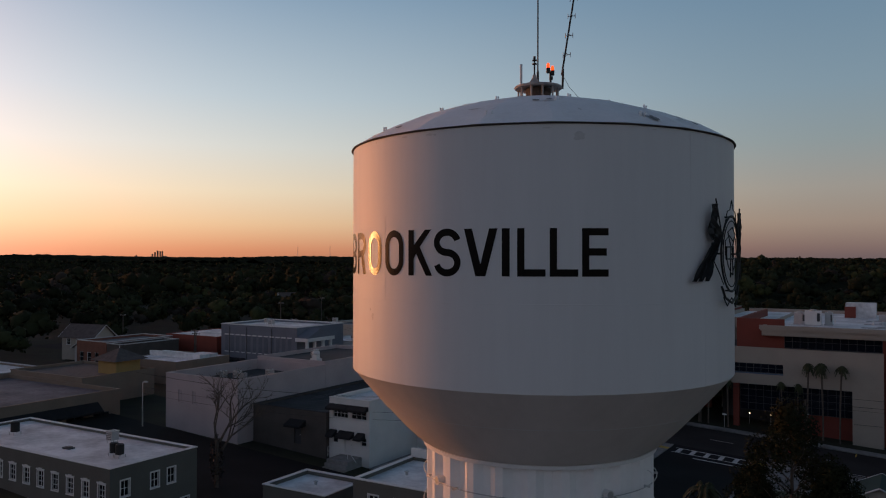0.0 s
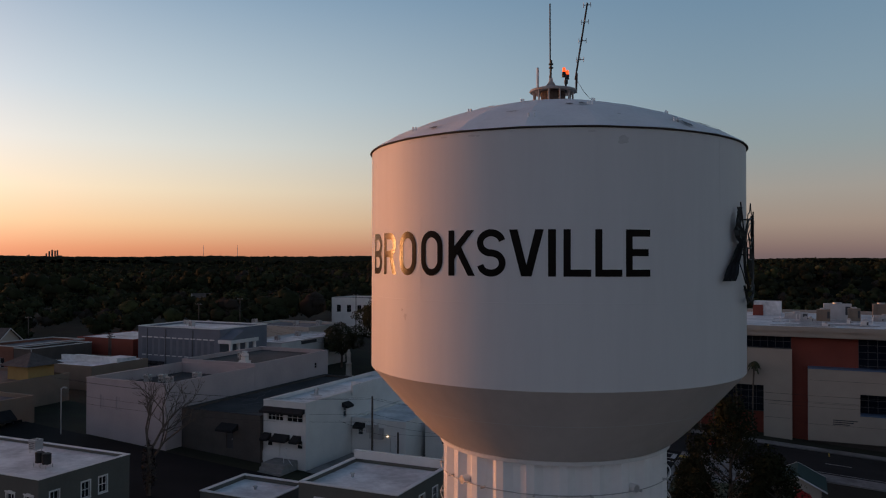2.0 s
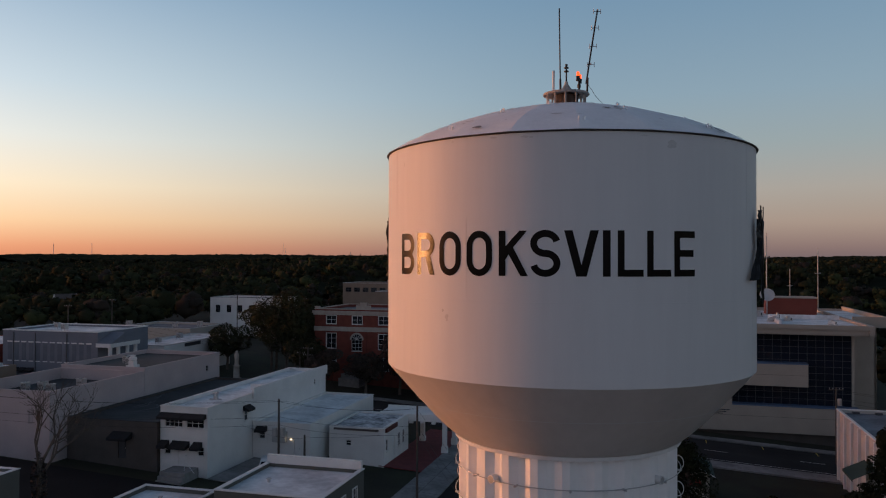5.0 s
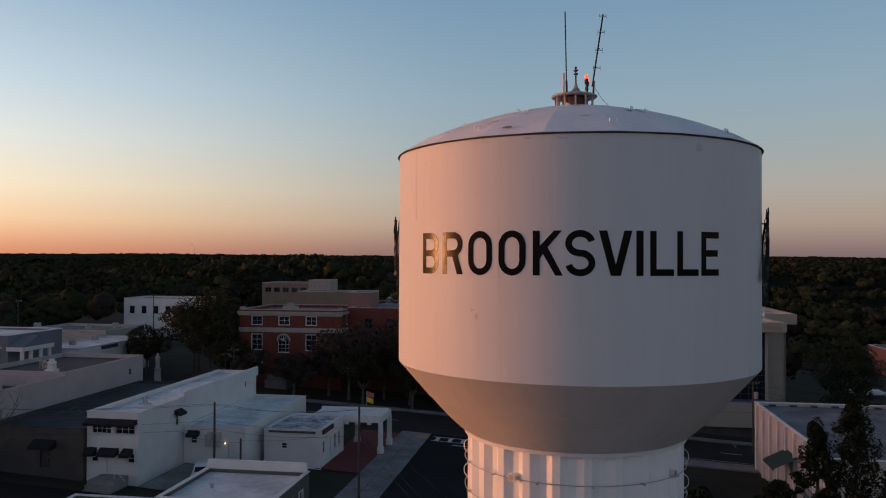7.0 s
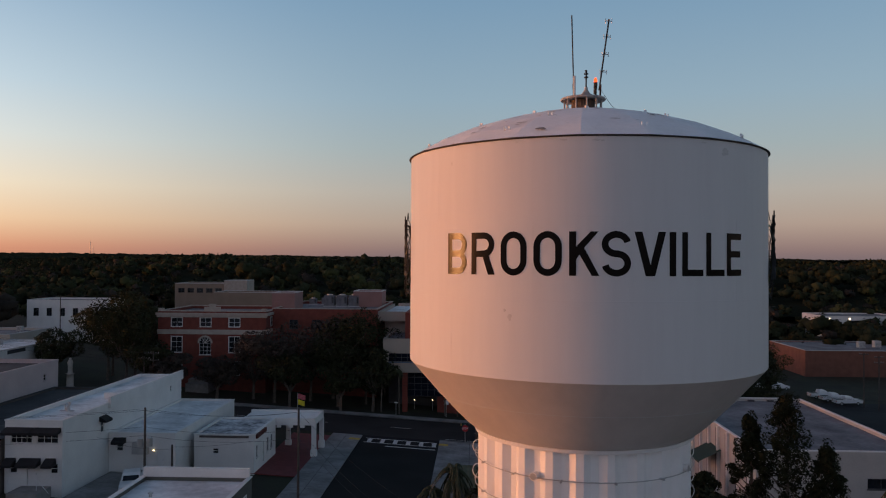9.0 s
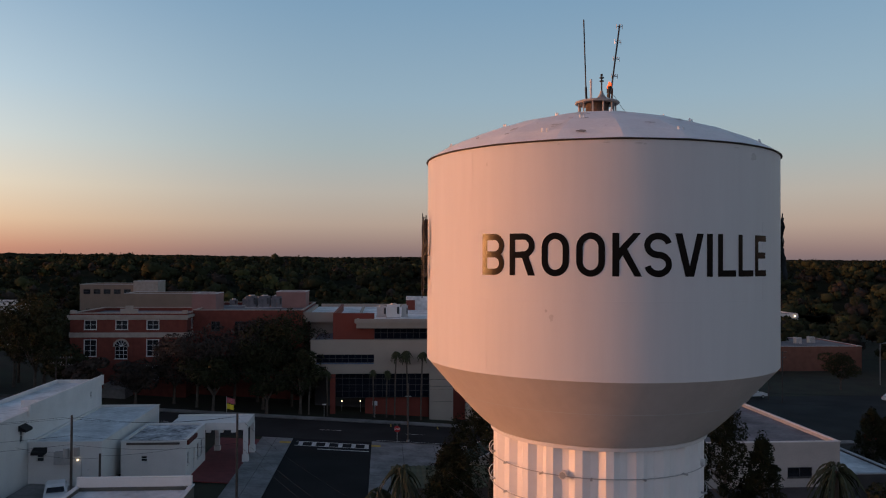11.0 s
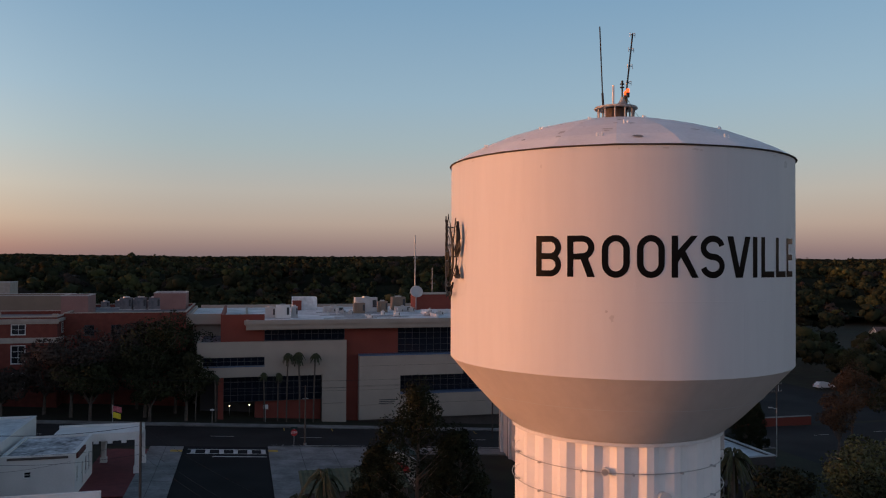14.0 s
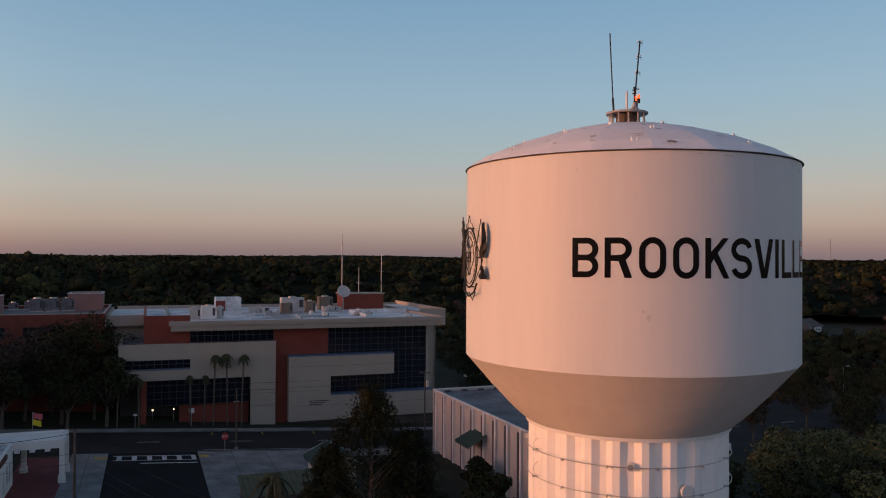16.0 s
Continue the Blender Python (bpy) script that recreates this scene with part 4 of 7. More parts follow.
part("tile_band", boxes((6.502, 6.7, 0.5, 4.3, 4.75 - low_, 5.2 - low_)), M["tile_red"], e, "red tile band")
cz = 5.15 - low_
canopy = part("canopy", boxes((2.4, 11.0, 9.05, 14.2, cz - 0.35, cz - 0.05), (2.2, 11.2, 13.9, 14.3, cz - 0.7, cz + 0.12), (10.8, 11.2, 9.0, 14.3, cz - 0.7, cz + 0.12), (2.2, 11.2, 8.95, 9.3, cz - 0.7, cz + 0.12)), M["white_paint"], e, "white flat canopy on square posts")
for x, y in ((10.75, 9.05), (10.75, 13.75), (6.6, 13.75)):
    part("canopy_post", boxes((x, x + 0.5, y, y + 0.5, 0, cz - 0.7), (x - 0.1, x + 0.6, y - 0.1, y + 0.6, 0, 0.9)), M["white_paint"], e)
for x in (6.6, 8.0, 9.4):
    bm = bmesh.new()
    box(bm, x, x + 0.5, 9.0, 9.3, cz - 1.0, cz - 0.7)
    part("bracket", bm, M["white_paint"], e)

# ---- ground, streets ----
def sheet(name, u0, u1, v0, v1, lift, mat, label, nu=8, nv=8, thick=0.0, kind="structure", category="ground"):
    """A flat piece that follows the ground."""
    bm = bmesh.new()
    rows = []
    for j in range(nv + 1):
        v = v0 + (v1 - v0) * j / nv
        rows.append([bm.verts.new((*W(u0 + (u1 - u0) * i / nu, v), gz(u0 + (u1 - u0) * i / nu, v) + lift)) for i in range(nu + 1)])
    for j in range(nv):
        for i in range(nu):
            bm.faces.new((rows[j][i], rows[j][i + 1], rows[j + 1][i + 1], rows[j + 1][i]))
    if thick:
        ex = bmesh.ops.extrude_face_region(bm, geom=bm.faces[:])
        for g in ex["geom"]:
            if isinstance(g, bmesh.types.BMVert):
                g.co.z -= thick
        bmesh.ops.recalc_face_normals(bm, faces=bm.faces)
    return tagged(part(name, bm, mat), label, category, "", kind)


bm = bmesh.new()
radii = [0, 15, 30, 50, 75, 100, 130, 160, 200, 250, 320, 420, 560, 750, 1000, 1300, 1700, 2200, 2900, 3800, 4800]
SECT = 120
prev = [bm.verts.new((0, 0, ground_z(0, 0) - 0.15))]
for r in radii[1:]:
    cur = [bm.verts.new((r * math.cos(2 * math.pi * i / SECT), r * math.sin(2 * math.pi * i / SECT), ground_z(r * math.cos(2 * math.pi * i / SECT), r * math.sin(2 * math.pi * i / SECT)) - 0.15)) for i in range(SECT)]
    for i in range(SECT):
        j = (i + 1) % SECT
        if len(prev) == 1:
            bm.faces.new((prev[0], cur[i], cur[j]))
        else:
            bm.faces.new((prev[i], cur[i], cur[j], prev[j]))
    prev = cur
tagged(part("ground", bm, M["grass"], flat=False), "dull grass and bare ground reaching to the horizon", "ground", "", "structure")
sheet("road_main", -170, 180, 103.2, 116.4, -0.06, M["asphalt"], "worn grey asphalt main street", 60, 4)
sheet("road_side", -27.0, -16.6, 20, 103.2, -0.055, M["road_dark"], "dark fresh asphalt side street", 4, 20)
sheet("pavement_corner", -31.0, -27.0, 60, 102.6, 0.06, M["concrete"], "pale concrete pavement", 3, 14, 0.2)
sheet("pavement_corner", -16.6, -4.0, 70, 102.6, 0.06, M["concrete"], "worn pale concrete corner lot", 6, 14, 0.2)
sheet("pavement_far", -60, 60, 116.4, 118.6, 0.06, M["concrete"], "narrow concrete pavement", 30, 2, 0.2)
sheet("pavement_near", -4.0, 16, 100.0, 103.0, 0.06, M["concrete"], "narrow concrete pavement", 8, 2, 0.2)
sheet("forecourt", -36, -31.0, 80, 101, 0.03, M["red_pavers"], "dark red paved forecourt", 4, 8, 0.1)
sheet("road_back", -110, -30, 49.5, 64.0, -0.05, M["road_dark"], "dark asphalt back street and yard", 24, 5)
# crosswalk bars, stop line and street marks
for k in range(6):
    sheet("crosswalk_bar", -26.0 + 1.7 * k, -25.45 + 1.7 * k, 99.22, 101.33, -0.048, M["line_paint"], "worn white crosswalk bar", 1, 1)
sheet("crosswalk_line", -26.4, -16.9, 101.35, 101.6, -0.047, M["line_paint"], "worn white crosswalk line", 6, 1)
sheet("crosswalk_line", -26.4, -16.9, 99.0, 99.2, -0.047, M["line_paint"], "worn white crosswalk line", 6, 1)
sheet("stop_line", -23.4, -16.9, 97.4, 97.75, -0.047, M["line_paint"], "white stop line", 4, 1)
for k in range(18):
    sheet("lane_dash", -120 + 12 * k, -117 + 12 * k, 109.6, 109.75, -0.052, M["line_paint"], "short white lane dash", 1, 1)
sheet("edge_line", -16, 60, 104.4, 104.52, -0.052, M["line_paint"], "white edge line", 20, 1)
for u in (-14, -7, 0.5, 8, 15, 22):
    sheet("parking_mark", u, u + 0.15, 114.3, 116.3, -0.05, M["yellow_paint"], "yellow parking mark", 1, 1)
sheet("tactile_strip", -28.4, -27.0, 99.5, 100.6, 0.066, M["yellow_paint"], "yellow tactile kerb strip", 1, 1)
sheet("tactile_strip", -16.6, -15.4, 99.9, 101.0, 0.066, M["yellow_paint"], "yellow tactile kerb strip", 1, 1)
for v0, v1, lab in ((103.0, 103.2, "kerb_near"), (116.4, 116.6, "kerb_far")):
    sheet(lab, -16.6 if v0 < 110 else -60, 60, v0, v1, 0.08, M["concrete"], "pale concrete kerb", 30, 1, 0.2)
sheet("parking_lot", 40, 105, 118, 160, -0.1, M["asphalt"], "grey asphalt parking lot", 20, 12)
sheet("road_right", 60, 74, 20, 118, -0.1, M["asphalt"], "grey asphalt cross street", 4, 24)
sheet("driveway", -49.3, -43.4, 67.0, 76.4, 0.02, M["concrete"], "pale concrete yard behind shops", 3, 4, 0.1)

# joints and stains of the pavements
M["joint"] = material("dark_pavement_joint", (0.07, 0.068, 0.065), 0.95, vary=0.3, scale=2.0, bump=0)
for k in range(12):
    sheet("pavement_joint", -30.95, -27.05, 63 + 3.2 * k, 63.05 + 3.2 * k, 0.066, M["joint"], "dark joint between concrete slabs", 2, 1)
for k in range(9):
    sheet("pavement_joint", -16.5, -4.1, 72 + 3.4 * k, 72.06 + 3.4 * k, 0.066, M["joint"], "dark joint between concrete slabs", 4, 1)
for u in (-12.6, -8.4):
    sheet("pavement_joint", u, u + 0.06, 70.2, 102.4, 0.070, M["joint"], "dark joint between concrete slabs", 1, 10)
sheet("pavement_joint", -29.1, -29.05, 60.2, 102.4, 0.070, M["joint"], "dark joint between concrete slabs", 1, 10)

# ---- trees ----
def leaves(rs, centre, radii, n, size, gaps=0.0):
    """Many small leaf clumps on a lumpy crown: (n, 4, 6) corners with soft outward normals."""
    d = rs.normal(size=(n, 3))
    d /= np.linalg.norm(d, axis=1)[:, None]
    lobes = rs.normal(size=(9, 3))
    lobes /= np.linalg.norm(lobes, axis=1)[:, None]
    bulge = np.max(d @ lobes.T, axis=1)
    r = (0.62 + 0.42 * bulge ** 3) * rs.uniform(0.55, 1.0, n) ** 0.5
    p = np.asarray(centre) + d * r[:, None] * np.asarray(radii)
    a = rs.normal(size=(n, 3))
    a[:, 2] *= 0.6
    a /= np.linalg.norm(a, axis=1)[:, None]
    b = np.cross(a, rs.normal(size=(n, 3)))
    b /= np.linalg.norm(b, axis=1)[:, None] + 1e-9
    s = size * rs.uniform(0.6, 1.3, (n, 1))
    b *= rs.uniform(0.5, 0.9, (n, 1))
    out = p - (np.asarray(centre) - np.array([0, 0, 0.35]) * np.asarray(radii))
    out /= np.linalg.norm(out, axis=1)[:, None] + 1e-9
    out = out + 0.18 * rs.normal(size=(n, 3))
    out /= np.linalg.norm(out, axis=1)[:, None] + 1e-9
    b *= np.where(np.sum(np.cross(a, b) * out, 1) < 0, -1.0, 1.0)[:, None]
    quad = np.stack([p - a * s, p - b * s, p + a * s, p + b * s], 1)
    return np.concatenate([quad, np.repeat(out[:, None], 4, 1)], 2)


def quads_mesh(name, quads, mat):
    q = np.ascontiguousarray(quads[..., :3].reshape(-1, 3), dtype=np.float32)
    n = len(q) // 4
    me = bpy.data.meshes.new(name)
    me.vertices.add(len(q))
    me.vertices.foreach_set("co", q.ravel())
    me.loops.add(len(q))
    me.loops.foreach_set("vertex_index", np.arange(len(q), dtype=np.int32))
    me.polygons.add(n)
    me.polygons.foreach_set("loop_start", np.arange(0, len(q), 4, dtype=np.int32))
    me.update(calc_edges=True)
    if quads.shape[-1] == 6:
        soft = me.attributes.new("custom_normal", "FLOAT_VECTOR", "POINT")
        soft.data.foreach_set("vector", np.ascontiguousarray(quads[..., 3:].reshape(-1), dtype=np.float32))
    me.materials.append(mat)
    return me


def tree(u, v, height, spread, leaf, label, seed, n=1400, size=0.28, trunk=0.3, bare=0.3, squash=0.7, category="tree", twigs=0):
    rs = np.random.RandomState(seed)
    e = base("tree", u, v, label, category, "town trees")
    bm = bmesh.new()
    fork = height * bare
    rod(bm, (0, 0, -0.4), (0.1, 0, fork), trunk, trunk * 0.7, 9)
    tips = []
    for k in range(7):
        a = 2 * math.pi * (k + rs.uniform(-0.3, 0.3)) / 7
        r = spread * rs.uniform(0.4, 0.75)
        tip = Vector((r * math.cos(a), r * math.sin(a), fork + (height - fork) * rs.uniform(0.25, 0.85)))
        mid = Vector((0.1, 0, fork)).lerp(tip, 0.5) + Vector((0, 0, 0.1 * height * rs.uniform(0, 1)))
        rod(bm, (0.1, 0, fork * 0.95), mid, trunk * 0.5, trunk * 0.3, 6)
        rod(bm, mid, tip, trunk * 0.3, trunk * 0.08, 5)
        tips.append(tip)
    part("trunk", bm, M["bark"], e)
    clumps = [leaves(rs, (0, 0, fork + (height - fork) * 0.5), (spread * 0.7, spread * 0.7, (height - fork) * 0.5), n // 3, size)]
    for tip in tips:
        clumps.append(leaves(rs, (tip.x, tip.y, tip.z), (spread * 0.45, spread * 0.45, spread * 0.45 * squash), n * 2 // 21, size * rs.uniform(0.75, 1.1)))
    ob = new("crown", quads_mesh("crown", np.concatenate(clumps), M[leaf]))
    ob.parent = e
    return e


# woods: round the town, and out to the hills
rs = np.random.RandomState(7)
CLEAR = [(-135, -30, 30, 118), (-125, 30, 95, 165), (-125, -85, 90, 195), (-80, -40, 160, 225), (-60, 20, 40, 110), (10, 112, 60, 178), (62, 112, 178, 215), (150, 250, 185, 255)]


def clear(x, y):
    u, v = x * CT + y * ST, -x * ST + y * CT
    return any(u0 < u < u1 and v0 < v < v1 for u0, u1, v0, v1 in CLEAR)


def lump_shape(level):
    """A unit ball of triangles: corners and faces."""
    bm = bmesh.new()
    bmesh.ops.create_icosphere(bm, subdivisions=level, radius=1.0)
    co = np.array([v.co for v in bm.verts])
    tri = np.array([[v.index for v in f.verts] for f in bm.faces])
    bm.free()
    return co, tri


LUMPS = {1: lump_shape(1)}


def wood(name, r0, r1, a0, a1, spacing, lumps, level, leaf_n, size, leaf, label, low=6.0, high=13.0, lift=0.0):
    """Trees over a sector between two distances; angles to the left of +y. Each crown is uneven lumps of foliage with loose sprays of leaves."""
    area = 0.5 * radians(a1 - a0) * (r1 ** 2 - r0 ** 2)
    ball, tri = LUMPS[level]
    co, nor, faces, sprays = [], [], [], []
    base_ = 0
    for _ in range(int(area / spacing ** 2)):
        r = math.sqrt(rs.uniform(r0 ** 2, r1 ** 2))
        a = radians(rs.uniform(a0, a1))
        x, y = -r * math.sin(a), r * math.cos(a)
        if clear(x, y):
            continue
        h = rs.triangular(low, low + 3, high + (3 if rs.uniform() < 0.06 else 0)) * (0.85 + 0.3 * noise.noise(Vector((x / 60, y / 60, 0))))
        s = rs.uniform(0.36, 0.52) * h
        mid = np.array([x, y, ground_z(x, y) + h * 0.55 + lift * max(0.0, noise.noise(Vector((x / 110, y / 110, 9.0))))])
        for k in range(lumps):
            d = rs.normal(size=3)
            d[2] = abs(d[2]) * 0.9 - 0.25
            d /= np.linalg.norm(d)
            c = mid + d * np.array([s, s, h * 0.4]) * rs.uniform(0.45, 0.68) * (k > 0)
            q = s * (rs.uniform(0.30, 0.54) if k else 0.66)
            sprays.append(leaves(rs, c, (q * 1.12, q * 1.12, q), leaf_n, size * rs.uniform(0.7, 1.2)))
            p = ball * (0.82 * q * rs.uniform(0.7, 1.2, (len(ball), 1))) * np.array([1, 1, 0.85])
            co.append(c + p)
            o = p / np.linalg.norm(p, axis=1)[:, None] + 0.45 * (c + p - mid) / s + 0.2 * rs.normal(size=p.shape)
            nor.append(o / np.linalg.norm(o, axis=1)[:, None])
            faces.append(tri + base_)
            base_ += len(ball)
    sp = np.concatenate(sprays).reshape(-1, 6)
    quads = np.arange(len(sp)).reshape(-1, 2, 2).reshape(-1, 4) + base_
    tris = np.concatenate([np.concatenate(faces), quads[:, [0, 1, 2]], quads[:, [0, 2, 3]]])
    pts = np.concatenate([np.concatenate(co), sp[:, :3]])
    nrm = np.concatenate([np.concatenate(nor), sp[:, 3:]])
    me = bpy.data.meshes.new(name)
    me.vertices.add(len(pts))
    me.vertices.foreach_set("co", np.ascontiguousarray(pts, dtype=np.float32).ravel())
    me.loops.add(tris.size)
    me.loops.foreach_set("vertex_index", np.ascontiguousarray(tris, dtype=np.int32).ravel())
    me.polygons.add(len(tris))
    me.polygons.foreach_set("loop_start", np.arange(0, tris.size, 3, dtype=np.int32))
    me.update(calc_edges=True)
    soft = me.attributes.new("custom_normal", "FLOAT_VECTOR", "POINT")
    soft.data.foreach_set("vector", np.ascontiguousarray(nrm, dtype=np.float32).ravel())
    me.materials.append(M[leaf])
    return tagged(new(name, me), label, "woodland", "", "stuff")


M["leaf_brown"] = material("leafless_brown_woods", (0.036, 0.030, 0.024), 0.9, vary=0.4, scale=0.035, fine=4, bump=0, island=0.1, spec=0.1)
M["leaf_olive"] = material("olive_woods", (0.050, 0.054, 0.021), 0.85, vary=0.4, scale=0.035, fine=4, bump=0, island=0.1, spec=0.1)
wood("near_woods", 125, 330, -78, 58, 10.5, 8, 1, 26, 0.42, "leaf_far", "dense dark green woods round the town", 7.0, 15.0)
wood("near_brown_woods", 125, 330, -78, 58, 21.0, 6, 1, 30, 0.34, "leaf_brown", "leafless brown trees among the woods", 6.0, 13.0)
wood("near_olive_woods", 140, 330, -78, 40, 25.0, 8, 1, 28, 0.42, "leaf_olive", "olive spring trees among the woods", 7.0, 14.0)
wood("middle_woods", 330, 800, -72, 55, 16.0, 5, 1, 12, 0.75, "leaf_far", "dense dark woodland canopy", 8.0, 18.0, lift=6.0)
wood("middle_brown_woods", 330, 800, -72, 55, 33.0, 5, 1, 14, 0.7, "leaf_brown", "leafless brown trees in the canopy", 8.0, 17.0)
wood("middle_olive_woods", 330, 800, -72, 55, 38.0, 5, 1, 14, 0.75, "leaf_olive", "olive spring trees in the canopy", 8.0, 18.0)
# out-of-view trees added sunward to keep the low sun off the streets
wood("side_woods", 110, 290, 58, 130, 14.0, 4, 1, 6, 1.2, "leaf_far", "unseen dark woods added on the sunset side to shade the town")
wood("tall_woods", 430, 700, -66, 8, 42.0, 9, 1, 20, 0.6, "leaf_far", "tall dark trees rising over the canopy", 14.0, 21.0)
wood("tall_olive_woods", 430, 700, -66, 8, 80.0, 9, 1, 20, 0.6, "leaf_olive", "tall olive trees rising over the canopy", 13.0, 19.0)
wood("far_trees", 800, 1700, -72, 56, 26.0, 3, 1, 4, 1.5, "leaf_far", "distant woodland canopy", 8.0, 17.0, lift=7.0)


def canopy_sheet(name, r0, r1, a0, a1, nr, na, height, rough, label):
    bm = bmesh.new()
    rows = []
    for j in range(nr + 1):
        r = r0 * (r1 / r0) ** (j / nr)
        row = []
        for i in range(na + 1):
            a = radians(a0 + (a1 - a0) * i / na)
            x, y = -r * math.sin(a), r * math.cos(a)
            k = noise.noise(Vector((x / 14, y / 14, 0))) + 0.6 * noise.noise(Vector((x / 45, y / 45, 5))) + 1.6 * noise.noise(Vector((x / 260, y / 260, 7))) + rs.uniform(-0.5, 0.5)
            row.append(bm.verts.new((x, y, ground_z(x, y) + height + rough * k)))
        rows.append(row)
    for j in range(nr):
        for i in range(na):
            bm.faces.new((rows[j][i], rows[j][i + 1], rows[j + 1][i + 1], rows[j + 1][i]))
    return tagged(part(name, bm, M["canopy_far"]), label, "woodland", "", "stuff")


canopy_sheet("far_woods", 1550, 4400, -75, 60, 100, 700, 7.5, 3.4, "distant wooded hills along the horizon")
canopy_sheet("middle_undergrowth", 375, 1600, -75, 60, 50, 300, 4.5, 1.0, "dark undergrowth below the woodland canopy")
# this last sheet stays out of view; it is added to block low sun
canopy_sheet("far_side_woods", 300, 4400, 60, 285, 40, 180, 11.0, 2.0, "unseen wooded hills added round the town for low-sun shade")


# ---- larger buildings behind the tower ----
def curtain(parent, u0, u1, z0, z1, v, nx, nz, bar=0.07, frame="frame_dark", glass="glass_blue"):
    """A glazed wall facing the street: a grid of bars and single panes."""
    bm = bmesh.new()
    for i in range(nx + 1):
        x = u0 + (u1 - u0) * i / nx
        box(bm, x - bar / 2, x + bar / 2, v, v + 0.12, z0, z1)
    for j in range(nz + 1):
        z = z0 + (z1 - z0) * j / nz
        box(bm, u0, u1, v + 0.015, v + 0.1, z - bar / 2, z + bar / 2)
    grid = part("glazing_grid", bm, M[frame], parent)
    w, h = (u1 - u0) / nx, (z1 - z0) / nz
    me = finish(boxes((0, w, 0.05, 0.06, 0, h)), "pane", M[glass])
    for i in range(nx):
        for j in range(nz):
            p = new("pane", me)
            p.parent = grid
            p.location = (u0 + w * i, v, z0 + h * j)
    return grid


# the government building: base at its street corner
JU, JV, JZ = -27.0, 122.5, -3.5
jc = base("office_block", JU, JV, "three-storey buff and terracotta office block with dark glazing", "building", z=JZ)


def J(u0, u1, v0, v1, z0, z1):
    return (u0 - JU, u1 - JU, v0 - JV, v1 - JV, z0 - JZ, z1 - JZ)


for piece in (J(-26.6, -3.95, 122.5, 122.9, 9.05, 11.4), J(-26.6, -3.95, 122.5, 122.9, 6.0, 7.7), J(-16.6, -3.95, 122.5, 122.9, 7.7, 9.05), J(-26.6, -25.7, 122.5, 122.9, 7.7, 9.05), J(-7.75, -3.95, 122.5, 122.9, -2.4, 6.0),
                         J(-26.6, -26.2, 122.9, 140, 6.0, 11.4)):
    part("cream_wall", boxes(piece), M["jc_cream"], jc, "buff precast wall panel")
part("soffit", boxes(J(-26.2, -7.8, 122.9, 126, 6.0, 6.2)), M["jc_cream"], jc)
part("terrace", boxes(J(-26.2, -4.0, 122.9, 140, 10.9, 11.1)), M["roof_grey"], jc)
part("red_wall", boxes(J(-23.2, -16.6, 124.0, 124.4, 11.1, 15.5), J(-23.2, -22.8, 124.4, 150, 11.1, 15.5)), M["terracotta"], jc)
part("red_wall", boxes(J(-4.1, 4.6, 124.0, 124.4, -3.4, 13.4)), M["terracotta"], jc)
part("red_wall", boxes(J(-18.0, -7.75, 124.8, 125.1, -3.4, 2.0)), M["terracotta"], jc)
part("red_post", boxes(J(-23.5, -22.7, 122.7, 123.5, -3.4, 6.0)), M["terracotta"], jc)
# near-black recess walls put the deep entrance's shade into their colour
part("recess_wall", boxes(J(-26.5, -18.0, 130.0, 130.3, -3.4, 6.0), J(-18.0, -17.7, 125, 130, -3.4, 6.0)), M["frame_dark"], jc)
curtain(jc, -25.7 - JU, -16.6 - JU, 7.75 - JZ, 9.0 - JZ, 0.2, 9, 2)
part("sill", boxes(J(-25.7, -16.6, 122.42, 122.6, 7.55, 7.7)), M["frame_blue"], jc)
curtain(jc, -16.6 - JU, -4.1 - JU, 11.4 - JZ, 13.3 - JZ, 1.5, 12, 2)
curtain(jc, -22.7 - JU, -7.75 - JU, 2.0 - JZ, 6.0 - JZ, 1.6, 14, 4)
curtain(jc, 4.6 - JU, 21.3 - JU, 2.6 - JZ, 13.2 - JZ, 1.5, 14, 11)
for piece in (J(-1.9, 15.2, 122.3, 122.7, 5.55, 8.8), J(-1.9, 4.7, 122.3, 122.7, 2.7, 5.55), J(-1.9, 22.0, 122.3, 122.7, -1.3, 2.7), J(-1.9, -1.5, 122.7, 124, -1.3, 8.8), J(14.8, 15.2, 122.7, 124, 5.55, 8.8), J(21.6, 22.0, 122.7, 135, -1.3, 2.7)):
    part("cream_wall", boxes(piece), M["jc_cream"], jc, "buff precast wall panel")
part("ledge", boxes(J(-1.9, 15.2, 122.2, 124, 8.8, 9.0), J(4.7, 22.0, 122.2, 124, 2.55, 2.72)), M["frame_blue"], jc, "blue metal ledge trim")
part("base_wall", boxes(J(-1.9, 22.0, 123.2, 123.6, -3.5, -1.3)), M["brown_wall"], jc)
for k, (z, a, b) in enumerate(((1.0, -1.8, 22.0), (4.1, -1.8, 4.6), (7.2, -1.8, 15.1), (1.5, -7.6, -4.1), (3.9, -7.6, -4.1))):
    part("panel_joint", boxes(J(a, b, 122.285 if a > -5 else 122.485, 122.4, z, z + 0.03)), M["frame_dark"], jc)
for k in range(3):
    part("sign_bar", boxes(J(1.3, 4.4 - 0.5 * k, 122.27, 122.31, 1.7 - 0.28 * k, 1.83 - 0.28 * k)), M["frame_dark"], jc, "small dark lettering bar")
